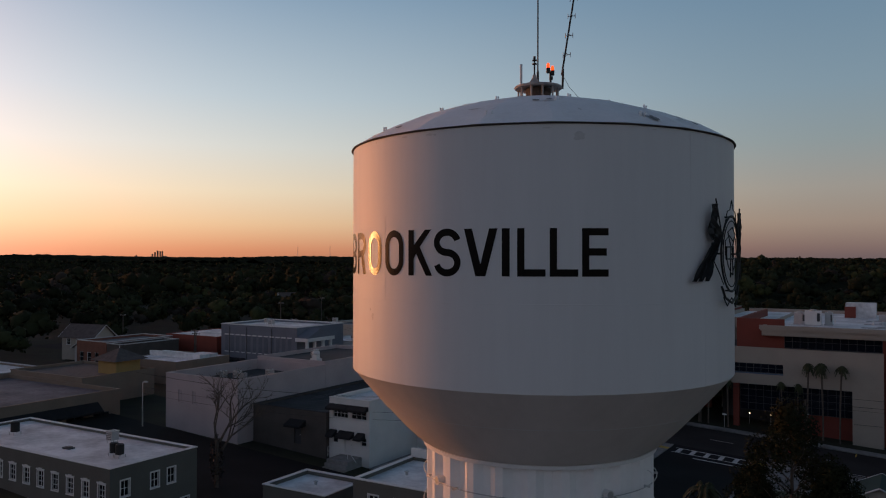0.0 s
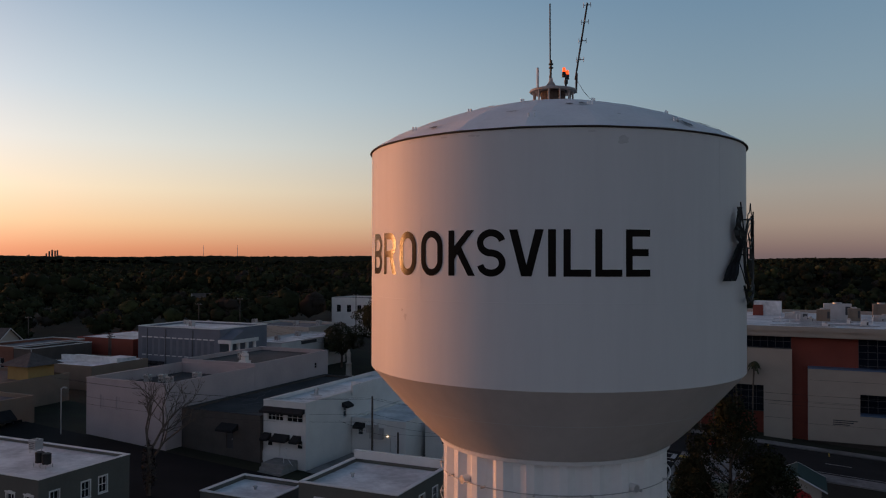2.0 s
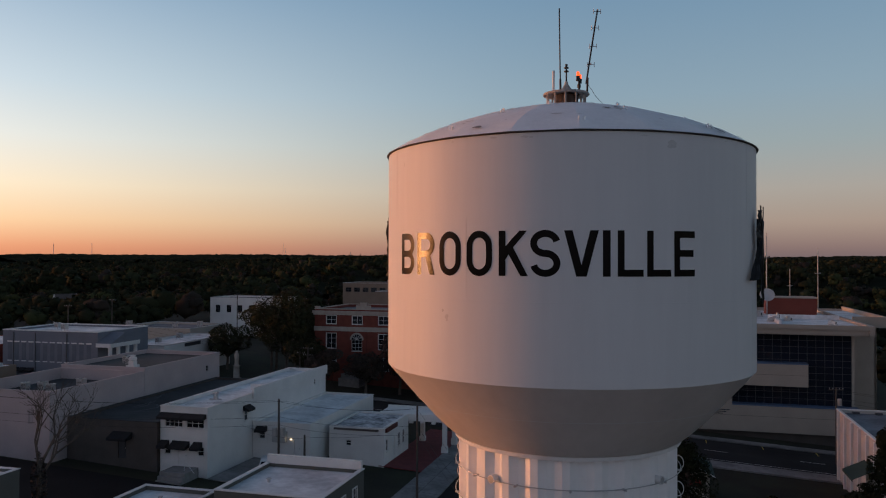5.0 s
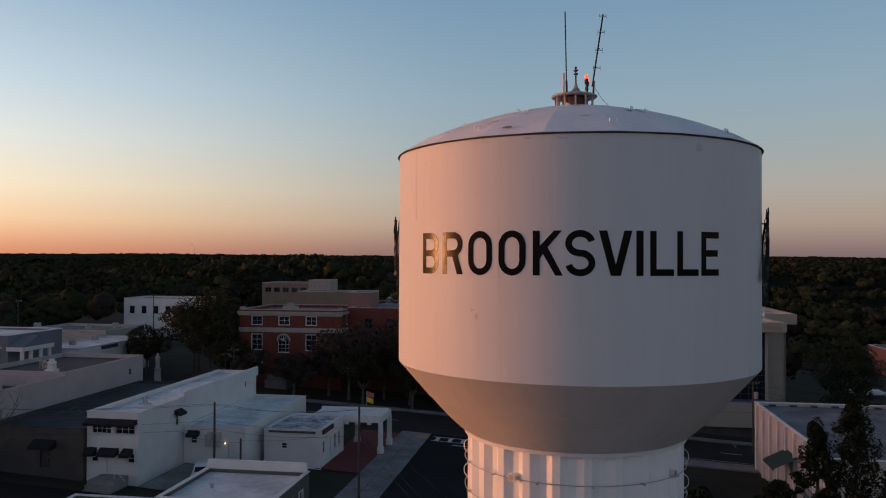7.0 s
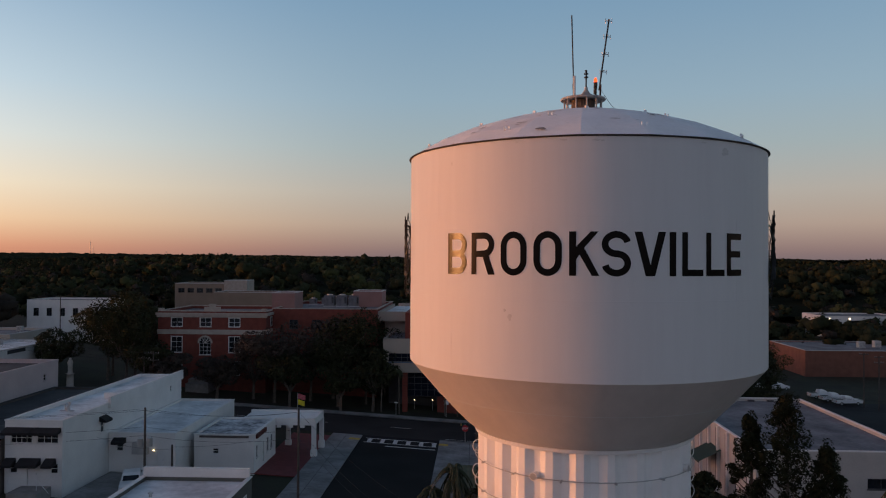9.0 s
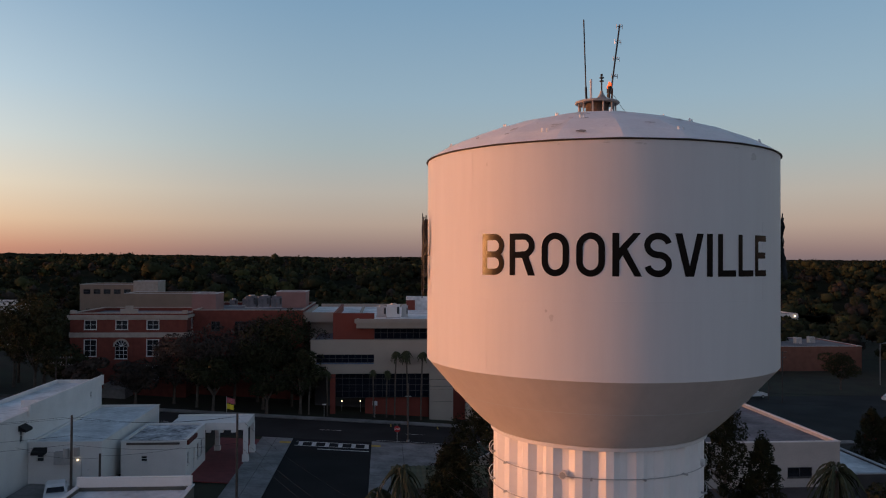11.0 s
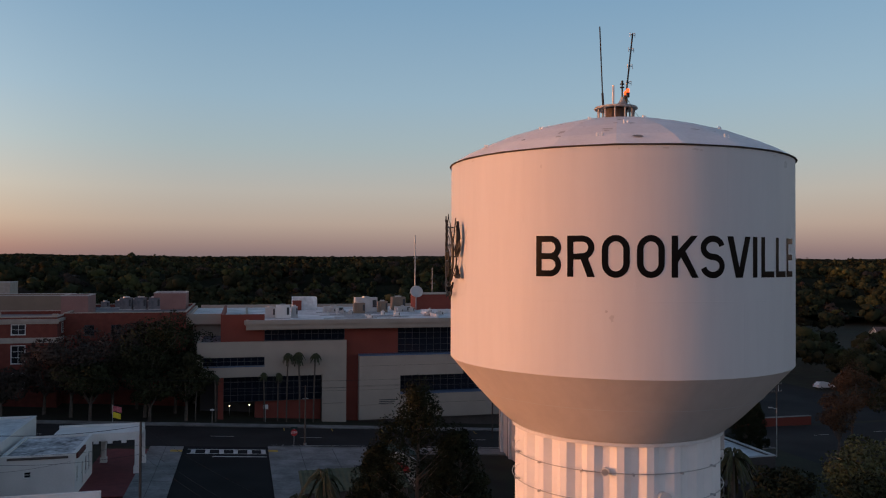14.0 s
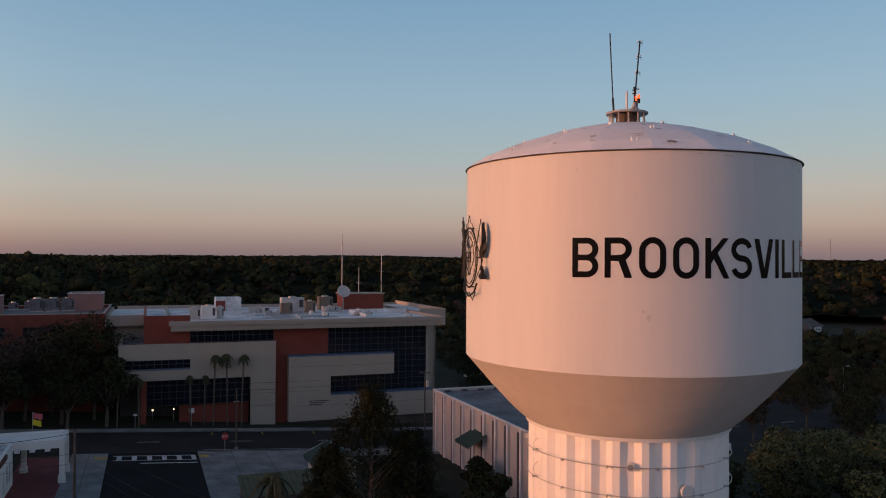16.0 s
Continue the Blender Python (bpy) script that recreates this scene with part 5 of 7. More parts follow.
for piece in (((-19.4, 23.2, 122.0, 122.5, 13.3, 14.1), (-19.7, 23.2, 121.7, 122.5, 14.1, 14.7), (-19.55, 23.2, 121.85, 122.5, 13.95, 14.1)), ((-19.4, -19.0, 122.503, 160, 13.3, 14.7),), ((23.203, 23.9, 121.7, 160, 13.3, 14.7),), ((-19.4, 23.2, 122.2, 124, 13.2, 13.297),)):
    part("fascia", boxes(*[J(*q) for q in piece]), M["jc_cream"], jc, "broad buff cornice band")
for piece in (J(-29, -23.2, 135.0, 135.5, 13.2, 14.9), J(-29, -28.5, 135.5, 160, 13.2, 14.9), J(23.9, 29.0, 135.0, 135.5, 13.5, 15.2), J(28.5, 29, 135.5, 165, 13.5, 15.2)):
    part("fascia", boxes(piece), M["jc_cream"], jc)
for piece in (J(21.3, 21.7, 124, 150, -3.4, 13.3), J(21.7, 27.8, 137, 137.4, -3.4, 13.5), J(27.4, 27.8, 137, 162, -3.4, 13.5), J(-28, -27.6, 136.5, 160, -3.4, 13.2), J(-28, -23, 136.5, 137, 6, 13.2)):
    part("side_wall", boxes(piece), M["jc_cream"], jc)
part("roof", boxes(J(-19.0, 23.2, 122.5, 162, 14.1, 14.3), J(-28.5, -19.4, 135.5, 162, 14.1, 14.31), J(23.9, 28.5, 135.5, 164, 14.3, 14.5)), M["roof_white"], jc)
part("rear_wall", boxes(J(-28, 28, 162, 162.4, -3.4, 14.9)), M["jc_cream"], jc)
part("roof_step", boxes(J(12, 23.0, 140, 140.4, 14.3, 15.0), J(12, 12.4, 128, 140, 14.3, 14.9)), M["roof_white"], jc)
part("penthouse", boxes(J(13.2, 21.4, 150, 155, 14.3, 17.3)), M["terracotta"], jc, "terracotta rooftop plant room")
part("penthouse_cap", boxes(J(13.0, 21.6, 149.8, 155.2, 17.3, 17.5)), M["jc_cream"], jc)
part("penthouse", boxes(J(-10.6, -6.0, 152, 156, 14.3, 16.8)), M["roof_white"], jc)
part("penthouse", boxes(J(-10.7, -9.0, 151.5, 151.95, 14.3, 16.2)), M["terracotta"], jc)


def plant_unit(u, v, z, w, d, h, mat="coping"):
    e = base("rooftop_plant", u, v, "pale metal plant unit on a white roof", "air conditioner", "rooftop plant", z=z)
    part("skid", boxes((-w / 2 - 0.1, w / 2 + 0.1, -d / 2 - 0.1, d / 2 + 0.1, 0, 0.15)), M["galv"], e)
    part("casing", boxes((-w / 2, w / 2, -d / 2, d / 2, 0.15, h)), M[mat], e)
    part("hood", boxes((-w * 0.25, w * 0.25, -d / 2 - 0.3, -d / 2, h * 0.4, h * 0.9)), M[mat], e)
    part("fan_cowl", lathe([(min(w, d) * 0.3, h), (min(w, d) * 0.3, h + 0.2), (min(w, d) * 0.25, h + 0.22), (0, h + 0.1)], 14), M["galv"], e)
    part("grille", boxes((w * 0.28, w * 0.46, -d / 2 - 0.02, -d / 2, h * 0.3, h * 0.85)), M["frame_dark"], e)


g = random.Random(3)
plant_unit(-13.5, 131, 14.3, 2.2, 1.6, 2.2, "white_paint")
plant_unit(-15.5, 132.5, 14.3, 1.6, 1.6, 1.8)
plant_unit(-11.5, 133.0, 14.3, 1.0, 2.0, 1.9)
plant_unit(-3.5, 146.0, 14.3, 3.6, 2.0, 1.0, "galv")
plant_unit(2.8, 147.5, 14.3, 4.2, 2.4, 2.6)
plant_unit(9.5, 149.5, 14.3, 2.6, 2.2, 2.6, "tan")
plant_unit(0.5, 140.0, 14.3, 2.0, 1.6, 2.0, "tan")
plant_unit(5.0, 141.5, 14.3, 1.8, 1.4, 2.2, "tan")
plant_unit(9.5, 145, 14.3, 3.0, 1.0, 1.0)
for k in range(16):
    plant_unit(g.uniform(-8, 20), g.uniform(127, 146), 14.3, g.uniform(0.5, 1.2), g.uniform(0.5, 1.0), g.uniform(0.45, 0.9), g.choice(["galv", "white_paint", "coping"]))
for k in range(7):
    v = 128.5 + 2.4 * k
    on_roof("roof_pipe", -7 + 2 * (k % 3), v, 14.42, rods(((0, 0, 0), (g.uniform(6, 16), g.uniform(-0.4, 0.4), 0), 0.07), n=8), "galv", "long conduit run on a white roof", "pipe", group="roof pipes")
for k in range(9):
    on_roof("vent_pipe", g.uniform(-16, 21), g.uniform(125, 145), 14.3, rods(((0, 0, 0), (0, 0, g.uniform(0.5, 1.1)), 0.08), n=8), "white_paint", "short white roof vent pipe", "vent", group="vent pipes")
e = base("satellite_dish", 13.0, 149.0, "pale satellite dish on a rooftop post", "satellite dish", z=14.3)
part("post", rods(((0, 0, 0), (0, 0, 3.2), 0.1)), M["galv"], e)
bm = lathe([(0.0, 0.0), (0.5, 0.05), (0.95, 0.18), (1.25, 0.36), (1.27, 0.34), (0.95, 0.13), (0.0, -0.05)], 24)
bm.transform(Matrix.Translation((0, -0.2, 3.5)) @ Matrix.Rotation(radians(62), 4, "X"))
part("dish", bm, M["coping"], e, flat=False)
for u, v, z0, z1, r in ((13.2, 151.0, 17.3, 29.0, 0.10), (17.9, 156, 14.3, 22.5, 0.06), (22.7, 156, 14.3, 26.3, 0.08)):
    e = base("radio_mast", u, v, "slender radio mast above the roof", "mast", "radio masts", z=z0)
    part("pole", rods(((0, 0, 0), (0, 0, z1 - z0), r)), M["galv"], e)
    part("crossarm", rods(((-0.5, 0, (z1 - z0) * 0.62), (0.5, 0, (z1 - z0) * 0.62), 0.04)), M["galv"], e)

# the brick courthouse
holes = []
for a in (2.3, 7.3, 12.3):
    holes.append(("S", a, 1.9, 12.4, 1.5, "window", dict(nx=2, ny=2, trim=0.08)))
for a in (2.3, 12.3):
    holes += [("S", a, 1.9, 8.0, 2.7, "window", dict(nx=2, ny=3, trim=0.08)), ("S", a, 1.9, 4.2, 2.3, "window", dict(nx=2, ny=3, trim=0.08))]
holes += [("S", 7.2, 2.0, 7.6, 2.0, "window", dict(nx=3, ny=3)), ("E", 3.0, 1.4, 12.4, 1.5, "window", dict(trim=0.08)), ("E", 9.0, 1.4, 12.4, 1.5, "window", dict(trim=0.08))]
ch, w_, d_, low_ = building("courthouse", "three-storey red brick courthouse with pale stone bands", -66.3, -47.6, 130.0, 146.0, 15.0, "brick", "roof_grey", 0.5, holes=holes, coping="stone", cap=0.15)
part("cornice", boxes((-0.35, w_ + 0.35, -0.35, -0.002, 14.35 - low_, 14.75 - low_), (-0.2, w_ + 0.2, -0.2, -0.002, 14.0 - low_, 14.35 - low_), (w_ + 0.002, w_ + 0.35, 0, d_, 14.3 - low_, 14.75 - low_)), M["stone"], ch, "pale stone cornice")
part("stone_band", boxes((-0.12, w_ + 0.12, -0.12, -0.002, 11.1 - low_, 11.9 - low_), (w_ + 0.002, w_ + 0.12, 0, d_, 11.1 - low_, 11.9 - low_)), M["stone"], ch, "pale stone string course")
bm = bmesh.new()
for k in range(12):
    a0, a1 = math.pi * k / 12, math.pi * (k + 1) / 12
    q = [(8.2 + r * math.cos(a), y, 9.6 - low_ + r * math.sin(a)) for y in (-0.1, -0.002) for r, a in ((1.0, a0), (1.3, a0), (1.3, a1), (1.0, a1))]
    vs = [bm.verts.new(p) for p in q]
    bm.faces.new(vs[0:4]), bm.faces.new(vs[4:8][::-1])
    bm.faces.new((vs[1], vs[5], vs[6], vs[2])), bm.faces.new((vs[0], vs[3], vs[7], vs[4]))
part("arch", bm, M["stone"], ch, "stone arch over the window")
bm = bmesh.new()
fan = [bm.verts.new((8.2, -0.04, 9.6 - low_))] + [bm.verts.new((8.2 + math.cos(math.pi * k / 12), -0.04, 9.6 - low_ + math.sin(math.pi * k / 12))) for k in range(13)]
for k in range(12):
    bm.faces.new((fan[0], fan[k + 1], fan[k + 2]))
part("fanlight", bm, M["glass"], ch)
for k in range(1, 6):
    a = math.pi * k / 6
    part("glazing_bar", rods(((8.2, -0.06, 9.6 - low_), (8.2 + math.cos(a), -0.06, 9.6 - low_ + math.sin(a)), 0.04)), M["frame_white"], ch)
part("parapet_crest", boxes((8.0, 10.8, 0, 0.3, 15.0 - low_, 15.8 - low_), (8.8, 10.0, 0, 0.3, 15.8 - low_, 16.3 - low_)), M["stone"], ch)
for u in (0, w_ - 0.8):
    part("corner_block", boxes((u, u + 0.8, 0, 0.8, 15 - low_, 15.5 - low_)), M["stone"], ch)
part("pilaster", boxes((6.3, 6.8, -0.15, -0.002, 3 - low_, 11.1 - low_)), M["brick"], ch)
part("pilaster", boxes((9.6, 10.1, -0.15, -0.002, 3 - low_, 11.1 - low_)), M["brick"], ch)
part("steps", boxes((6.4, 10.2, -3.0, 0, 0, 3.4 - low_ + 0.5), (6.4, 10.2, -4.2, -3.0, 0, 2.9 - low_ + 0.4)), M["concrete"], ch)
building("courthouse_annex", "red brick annex with a pale roof and roof plant", -47.5, -29.0, 134.0, 160.0, 15.3, "brick", "roof_grey", 0.5, coping="stone", holes=[("S", 3 + 4 * k, 1.5, 11.8, 1.6, "window", dict(frame="frame_dark")) for k in range(4)] + [("S", 3 + 4 * k, 1.5, 7.0, 1.8, "window", dict(frame="frame_dark")) for k in range(4)])
building("annex_penthouse", "pink stucco rooftop block", -49.2, -45.0, 140.0, 147.0, 17.8, "salmon", "roof_grey", 0.2, z0=14.5)
building("annex_penthouse", "pink stucco rooftop block", -35.7, -30.1, 150.0, 157.0, 17.8, "salmon", "roof_white", 0.2, z0=14.5)
for u in (-40.5, -38.0, -35.6):
    plant_unit(u, 151, 14.8, 2.0, 2.0, 2.2, "roof_grey")
for k in range(6):
    plant_unit(-45 + 2.5 * k, 157, 14.8, 1.4, 1.2, 1.2 + 0.2 * (k % 3), "roof_grey")
building("hospital_block", "pale long flat-roofed block beyond the courthouse", -104.3, -88.7, 236.0, 250.0, 16.4, "tan", "roof_grey", 0.4, z0=2.0, holes=[("S", 2.9 * k + 1, 2.0, 13.6, 1.4, "window", dict(frame="frame_dark", sill=False)) for k in range(5)])
building("hospital_tower", "plain pale stair tower", -88.65, -81.6, 235.0, 243.0, 17.4, "stone", "roof_grey", 0.3, z0=2.0)
building("low_block", "long pale low block", -80.0, -60.0, 200.0, 210.0, 15.3, "tan", "roof_grey", 0.3, z0=2.0)
building("white_office", "white two-storey office with dark square windows", -119.0, -99.4, 181.0, 192.0, 14.0, "white_paint", "roof_grey", 0.3, z0=3.0,
         holes=[("S", 1.6 + 3.2 * k, 1.3, 10.2, 1.9, "window", dict(frame="frame_dark", sill=False)) for k in range(6)] + [("E", 2 + 3.2 * k, 1.3, 10.2, 1.9, "window", dict(frame="frame_dark", sill=False)) for k in range(3)])

# shops and houses on the sunset side
e, w_, d_, low_ = building("brown_shop", "tan commercial building with long dark awnings", -112.0, -87.4, 45.0, 65.2, 7.5, "tan", "roof_grey", 0.4, coping="tan", holes=[("E", 2 + 3.6 * k, 2.2, 3.9, 1.1, "window", dict(frame="frame_dark")) for k in range(5)])
for z, a, b in ((5.2, 0.3, 17.0), (3.4, 0.8, 19.0)):
    awning(e, FACES["E"](w_, d_), a, b - a, z - low_, 1.2, 1.2)
e, w_, d_, low_ = building("tan_shop", "tan flat-roofed shop behind a yard", -112.0, -95.4, 65.3, 76.9, 8.2, "tan", "roof_brown", 0.3, coping="tan")
building("white_roof_shop", "flat shop with patchy white roof", -135.0, -113.0, 45.0, 72.0, 7.6, "tan", "roof_white", 0.3)
e = base("turret", -98.6, 73.4, "ochre turret with a brown pyramid roof", "turret", z=7.6)
part("wall", boxes((-2, 2, -2, 2, 0, 2.2)), M["yellow_wall"], e)
bm = bmesh.new()
q = [bm.verts.new(p) for p in ((-2.9, -2.9, 2.2), (2.9, -2.9, 2.2), (2.9, 2.9, 2.2), (-2.9, 2.9, 2.2), (0, 0, 3.8))]
for a, b in ((0, 1), (1, 2), (2, 3), (3, 0)):
    bm.faces.new((q[a], q[b], q[4]))
bm.faces.new((q[3], q[2], q[1], q[0]))
part("roof", bm, M["roof_brown"], e)
part("finial", rods(((0, 0, 3.7), (0, 0, 4.3), 0.05)), M["galv"], e)
building("brick_shop", "orange brick shop with white windows", -127.2, -119.0, 86.0, 100.0, 9.9, "orange_brick", "roof_grey", 0.4, holes=[("S", 0.8 + 2.1 * k, 1.1, 6.2, 1.8, "window", dict(nx=1)) for k in range(3)])
building("dark_shop", "dark maroon shop side with grey roof", -118.9, -115.0, 86.0, 98.0, 9.7, "brown_wall", "roof_grey", 0.4)
building("barn_shop", "dark red wooden shop with blue-grey roof", -122.0, -108.5, 101.0, 114.0, 10.2, "terracotta", "roof_white", 0.1, coping=None)
building("tarp_roof_shop", "low shop with an uneven white roof", -110.0, -98.0, 83.0, 94.0, 8.3, "tan", "roof_white", 0.1, coping=None)
on_roof("roof_tarp", -104, 88, 8.2, boxes((-6, 6, -0.3, 0.3, 0, 0.8), (-6, -2, -0.2, 3, 0, 0.5), (2, 5.5, 0, 4, 0, 0.6)), "roof_white", "raised white roof parapet", "parapet")
holes = []
# the wall's blue-grey darkened: shade of shallow recessed panels put into the colour
M["recess_blue"] = material("recess_shaded_blue_grey", (0.13, 0.145, 0.175), 0.8, vary=0.1, scale=1.0)
bg, w_, d_, low_ = building("bank_building", "blue-grey two-storey brick bank with white-capped windows", -107.3, -89.5, 101.0, 113.5, 12.6, "blue_grey", "roof_white", 0.3, holes=holes, coping="frame_white", cap=0.15)
for k in range(12):
    part("blind_window", boxes((1.0 + 1.35 * k, 1.75 + 1.35 * k, -0.03, -0.002, 7.95 - low_, 10.7 - low_)), M["recess_blue"], bg)
    part("lintel", boxes((0.9 + 1.35 * k, 1.85 + 1.35 * k, -0.07, -0.002, 10.75 - low_, 10.95 - low_)), M["frame_white"], bg)
    part("sill", boxes((0.95 + 1.35 * k, 1.8 + 1.35 * k, -0.07, -0.002, 7.75 - low_, 7.88 - low_)), M["frame_white"], bg)
for a in (2.15, 6.3, 12.2):
    part("downpipe", rods(((a, -0.06, 4 - low_), (a, -0.06, 12.3 - low_), 0.06)), M["frame_dark"], bg)
for k in range(4):
    awning(bg, FACES["S"](w_, d_), 0.6 + 1.4 * k, 1.2, 6.2 - low_, 0.6, 0.7)
bm = bmesh.new()
for x0, x1 in ((w_, w_ + 2.6),):
    vs = [bm.verts.new(p) for p in ((x0, -0.3, 11.0 - low_), (x1, -0.3, 11.0 - low_), (x1, 6.6, 11.0 - low_), (x0, 6.6, 11.0 - low_), (x0, 3.1, 12.5 - low_), (x1, 3.1, 12.5 - low_))]
    for f in ((0, 1, 5, 4), (2, 3, 4, 5), (1, 2, 5), (3, 0, 4), (0, 3, 2, 1)):
        bm.faces.new([vs[i] for i in f])
part("pediment", bm, M["blue_grey"], bg, "classical pediment")
part("entablature", boxes((w_, w_ + 2.7, -0.4, 6.7, 10.4 - low_, 11.0 - low_)), M["frame_white"], bg)
for y in (0.1, 2.0, 4.2, 6.2):
    part("portico_column", rods(((w_ + 2.2, y, 0), (w_ + 2.2, y, 10.4 - low_), 0.3), n=16), M["frame_white"], bg)
building("white_store", "low white store with a blank dark sign", -96.0, -87.0, 114.5, 136.0, 9.2, "white_paint", "roof_white", 0.3, holes=[("S", 2.5, 5.0, 6.6, 1.2, "window", dict(nx=1, ny=1, frame="frame_dark", sill=False))])
part("sign_bars", boxes((9.0, 9.06, 6.0, 11.0, 5.2, 5.8)), M["frame_dark"], bpy.data.objects["white_store"])
building("long_store", "long pale store with a stepped parapet", -114.0, -96.5, 137.0, 151.0, 10.0, "cream", "roof_grey", 0.4, holes=[("E", 3 + 3.5 * k, 1.2, 7.0, 1.4, "window", dict(frame="frame_dark")) for k in range(3)])
for u, v, z, s in ((-117.5, 146, 9.2, 1.0), (-104, 143, 9.6, 0.9), (-100, 146, 9.6, 0.9), (-92, 120, 8.9, 0.8), (-93, 128, 8.9, 0.9), (-99, 105, 12.3, 0.8), (-103, 108, 12.3, 0.7)):
    ac_unit(u, v, z, s)


def gable_house(u, v, w, d, wall, ridge, wall_mat, roof_mat, label, turn=0.0, z=None, windows=True):
    e = base("house", u, v, label, "house", "houses", turn=turn, z=z)
    for m, length in ((Matrix.Translation((-w / 2, -d / 2, 0)), w),):
        holes_ = [(x, 0.9, wall - 1.7, 1.2) for x in (w * 0.15, w * 0.45, w * 0.72)] if windows else []
        bm = wall_mesh(w, wall, holes_)
        bm.transform(m)
        wl_ = part("wall", bm, M[wall_mat], e)
        for x, wd, zz, ht in holes_:
            window(wl_, m, x, wd, zz, ht, trim=0.08)
    part("wall", boxes((-w / 2, w / 2, d / 2 - 0.25, d / 2, -0.5, wall)), M[wall_mat], e)
    for s in (-1, 1):
        bm = bmesh.new()
        x = s * w / 2
        a = [bm.verts.new((xx, y, zz)) for xx in (x, x - s * 0.25) for y, zz in ((-d / 2, -0.5), (d / 2, -0.5), (d / 2, wall), (0, ridge), (-d / 2, wall))]
        bm.faces.new(a[:5]), bm.faces.new(a[5:][::-1])
        part("gable_wall", bm, M[wall_mat], e)
    for s in (-1, 1):
        bm = bmesh.new()
        k = (ridge - wall) / (d / 2)
        top = [(-w / 2 - 0.5, 0, ridge + 0.1), (w / 2 + 0.5, 0, ridge + 0.1), (w / 2 + 0.5, s * (d / 2 + 0.5), wall - 0.5 * k + 0.1), (-w / 2 - 0.5, s * (d / 2 + 0.5), wall - 0.5 * k + 0.1)]
        t = [bm.verts.new(p) for p in top] + [bm.verts.new((p[0], p[1], p[2] - 0.12)) for p in top]
        for f in ((0, 1, 2, 3), (7, 6, 5, 4), (0, 4, 5, 1), (1, 5, 6, 2), (2, 6, 7, 3), (3, 7, 4, 0)):
            bm.faces.new([t[i] for i in f])
        part("roof_slope", bm, M[roof_mat], e)
        part("bargeboard", rods(((-w / 2 - 0.52, 0, ridge + 0.04), (-w / 2 - 0.52, s * (d / 2 + 0.5), wall - 0.5 * k + 0.04), 0.08), ((w / 2 + 0.52, 0, ridge + 0.04), (w / 2 + 0.52, s * (d / 2 + 0.5), wall - 0.5 * k + 0.04), 0.08), n=4), M["frame_white"], e)
    return e


gable_house(-138.5, 96, 8, 5, 4.6, 6.6, "cream", "roof_brown", "white two-storey wooden house with dark gabled roof", 10)
gable_house(-134, 94, 5, 4, 3.0, 4.2, "white_paint", "roof_brown", "white porch wing with dark roof", 100)
gable_house(-165, 182, 5, 4, 6.5, 9.3, "white_paint", "roof_brown", "white gabled house among trees", 60)
kiosk = gable_house(-3.1, 86.6, 5.0, 4.4, 2.75, 3.85, "cream", "roof_green", "small kiosk with a green metal roof and white eaves", 90, windows=False)
bm = bmesh.new()
q = [bm.verts.new((x, y, z)) for x in (-2.53, -2.56) for y, z in ((-1.5, 1.4), (-1.2, 2.1), (0.4, 2.9), (0.1, 2.2), (0.9, 1.4))]
bm.faces.new(q[5:]), bm.faces.new(q[4::-1])
for k in range(5):
    bm.faces.new((q[k], q[(k + 1) % 5], q[5 + (k + 1) % 5], q[5 + k]))
part("painted_panel", bm, M["sign_red"], kiosk, "red painted arrow shape on the gable")

# the ribbed white hall beside the street
hall, w_, d_, low_ = building("hall", "white hall with upright ribs and grey flat roof", 15.0, 31.0, 73.5, 103.0, 5.9, "hall_wall", "roof_grey", 0.35, coping="white_paint", cap=0.1,
                              holes=[("S", 10.5, 2.6, 2.4, 1.0, "window", dict(nx=2, ny=1, frame="frame_dark"))])
for k in range(9):
    y = 1.2 + 3.3 * k
    part("rib", boxes((-0.3, -0.002, y, y + 0.35, 0, 5.9 - low_)), M["white_paint"], hall)
    part("slot_window", boxes((-0.05, -0.002, y + 0.9, y + 1.4, 0.5, 5.5 - low_)), M["frame_dark"], hall)
bm = bmesh.new()
q = [bm.verts.new(p) for p in ((-0.002, 10.5, 3.4 - low_), (-0.002, 15.0, 3.4 - low_), (-2.4, 15.0, 2.2 - low_), (-2.4, 10.5, 2.2 - low_), (-2.4, 15.0, 1.95 - low_), (-2.4, 10.5, 1.95 - low_))]
for f in ((0, 1, 2, 3), (3, 2, 4, 5)):
    bm.faces.new([q[i] for i in f])
part("awning", bm, M["roof_green"], hall, "faded green awning")
part("porch_roof", boxes((1.0, 15.8, -5.0, -0.002, 1.2 - low_, 1.4 - low_)), M["roof_dark"], hall)
for k in range(6):
    on_roof("scupper_vent", 17 + 2.5 * k, 102.3, 5.6, boxes((-0.4, 0.4, -0.2, 0.2, 0, 0.2)), "frame_dark", "small dark roof scupper", "vent", group="roof scuppers")
building("cream_block", "small plain cream stucco block", 31.2, 33.2, 80.0, 90.0, 4.0, "cream", "roof_grey", 0.3)
building("brown_annex", "low annex with white flat roof", 33.3, 39.0, 75.6, 91.0, 2.0, "brown_wall", "roof_white", 0.2)
ac_unit(35.2, 87.5, 1.8, 1.2)

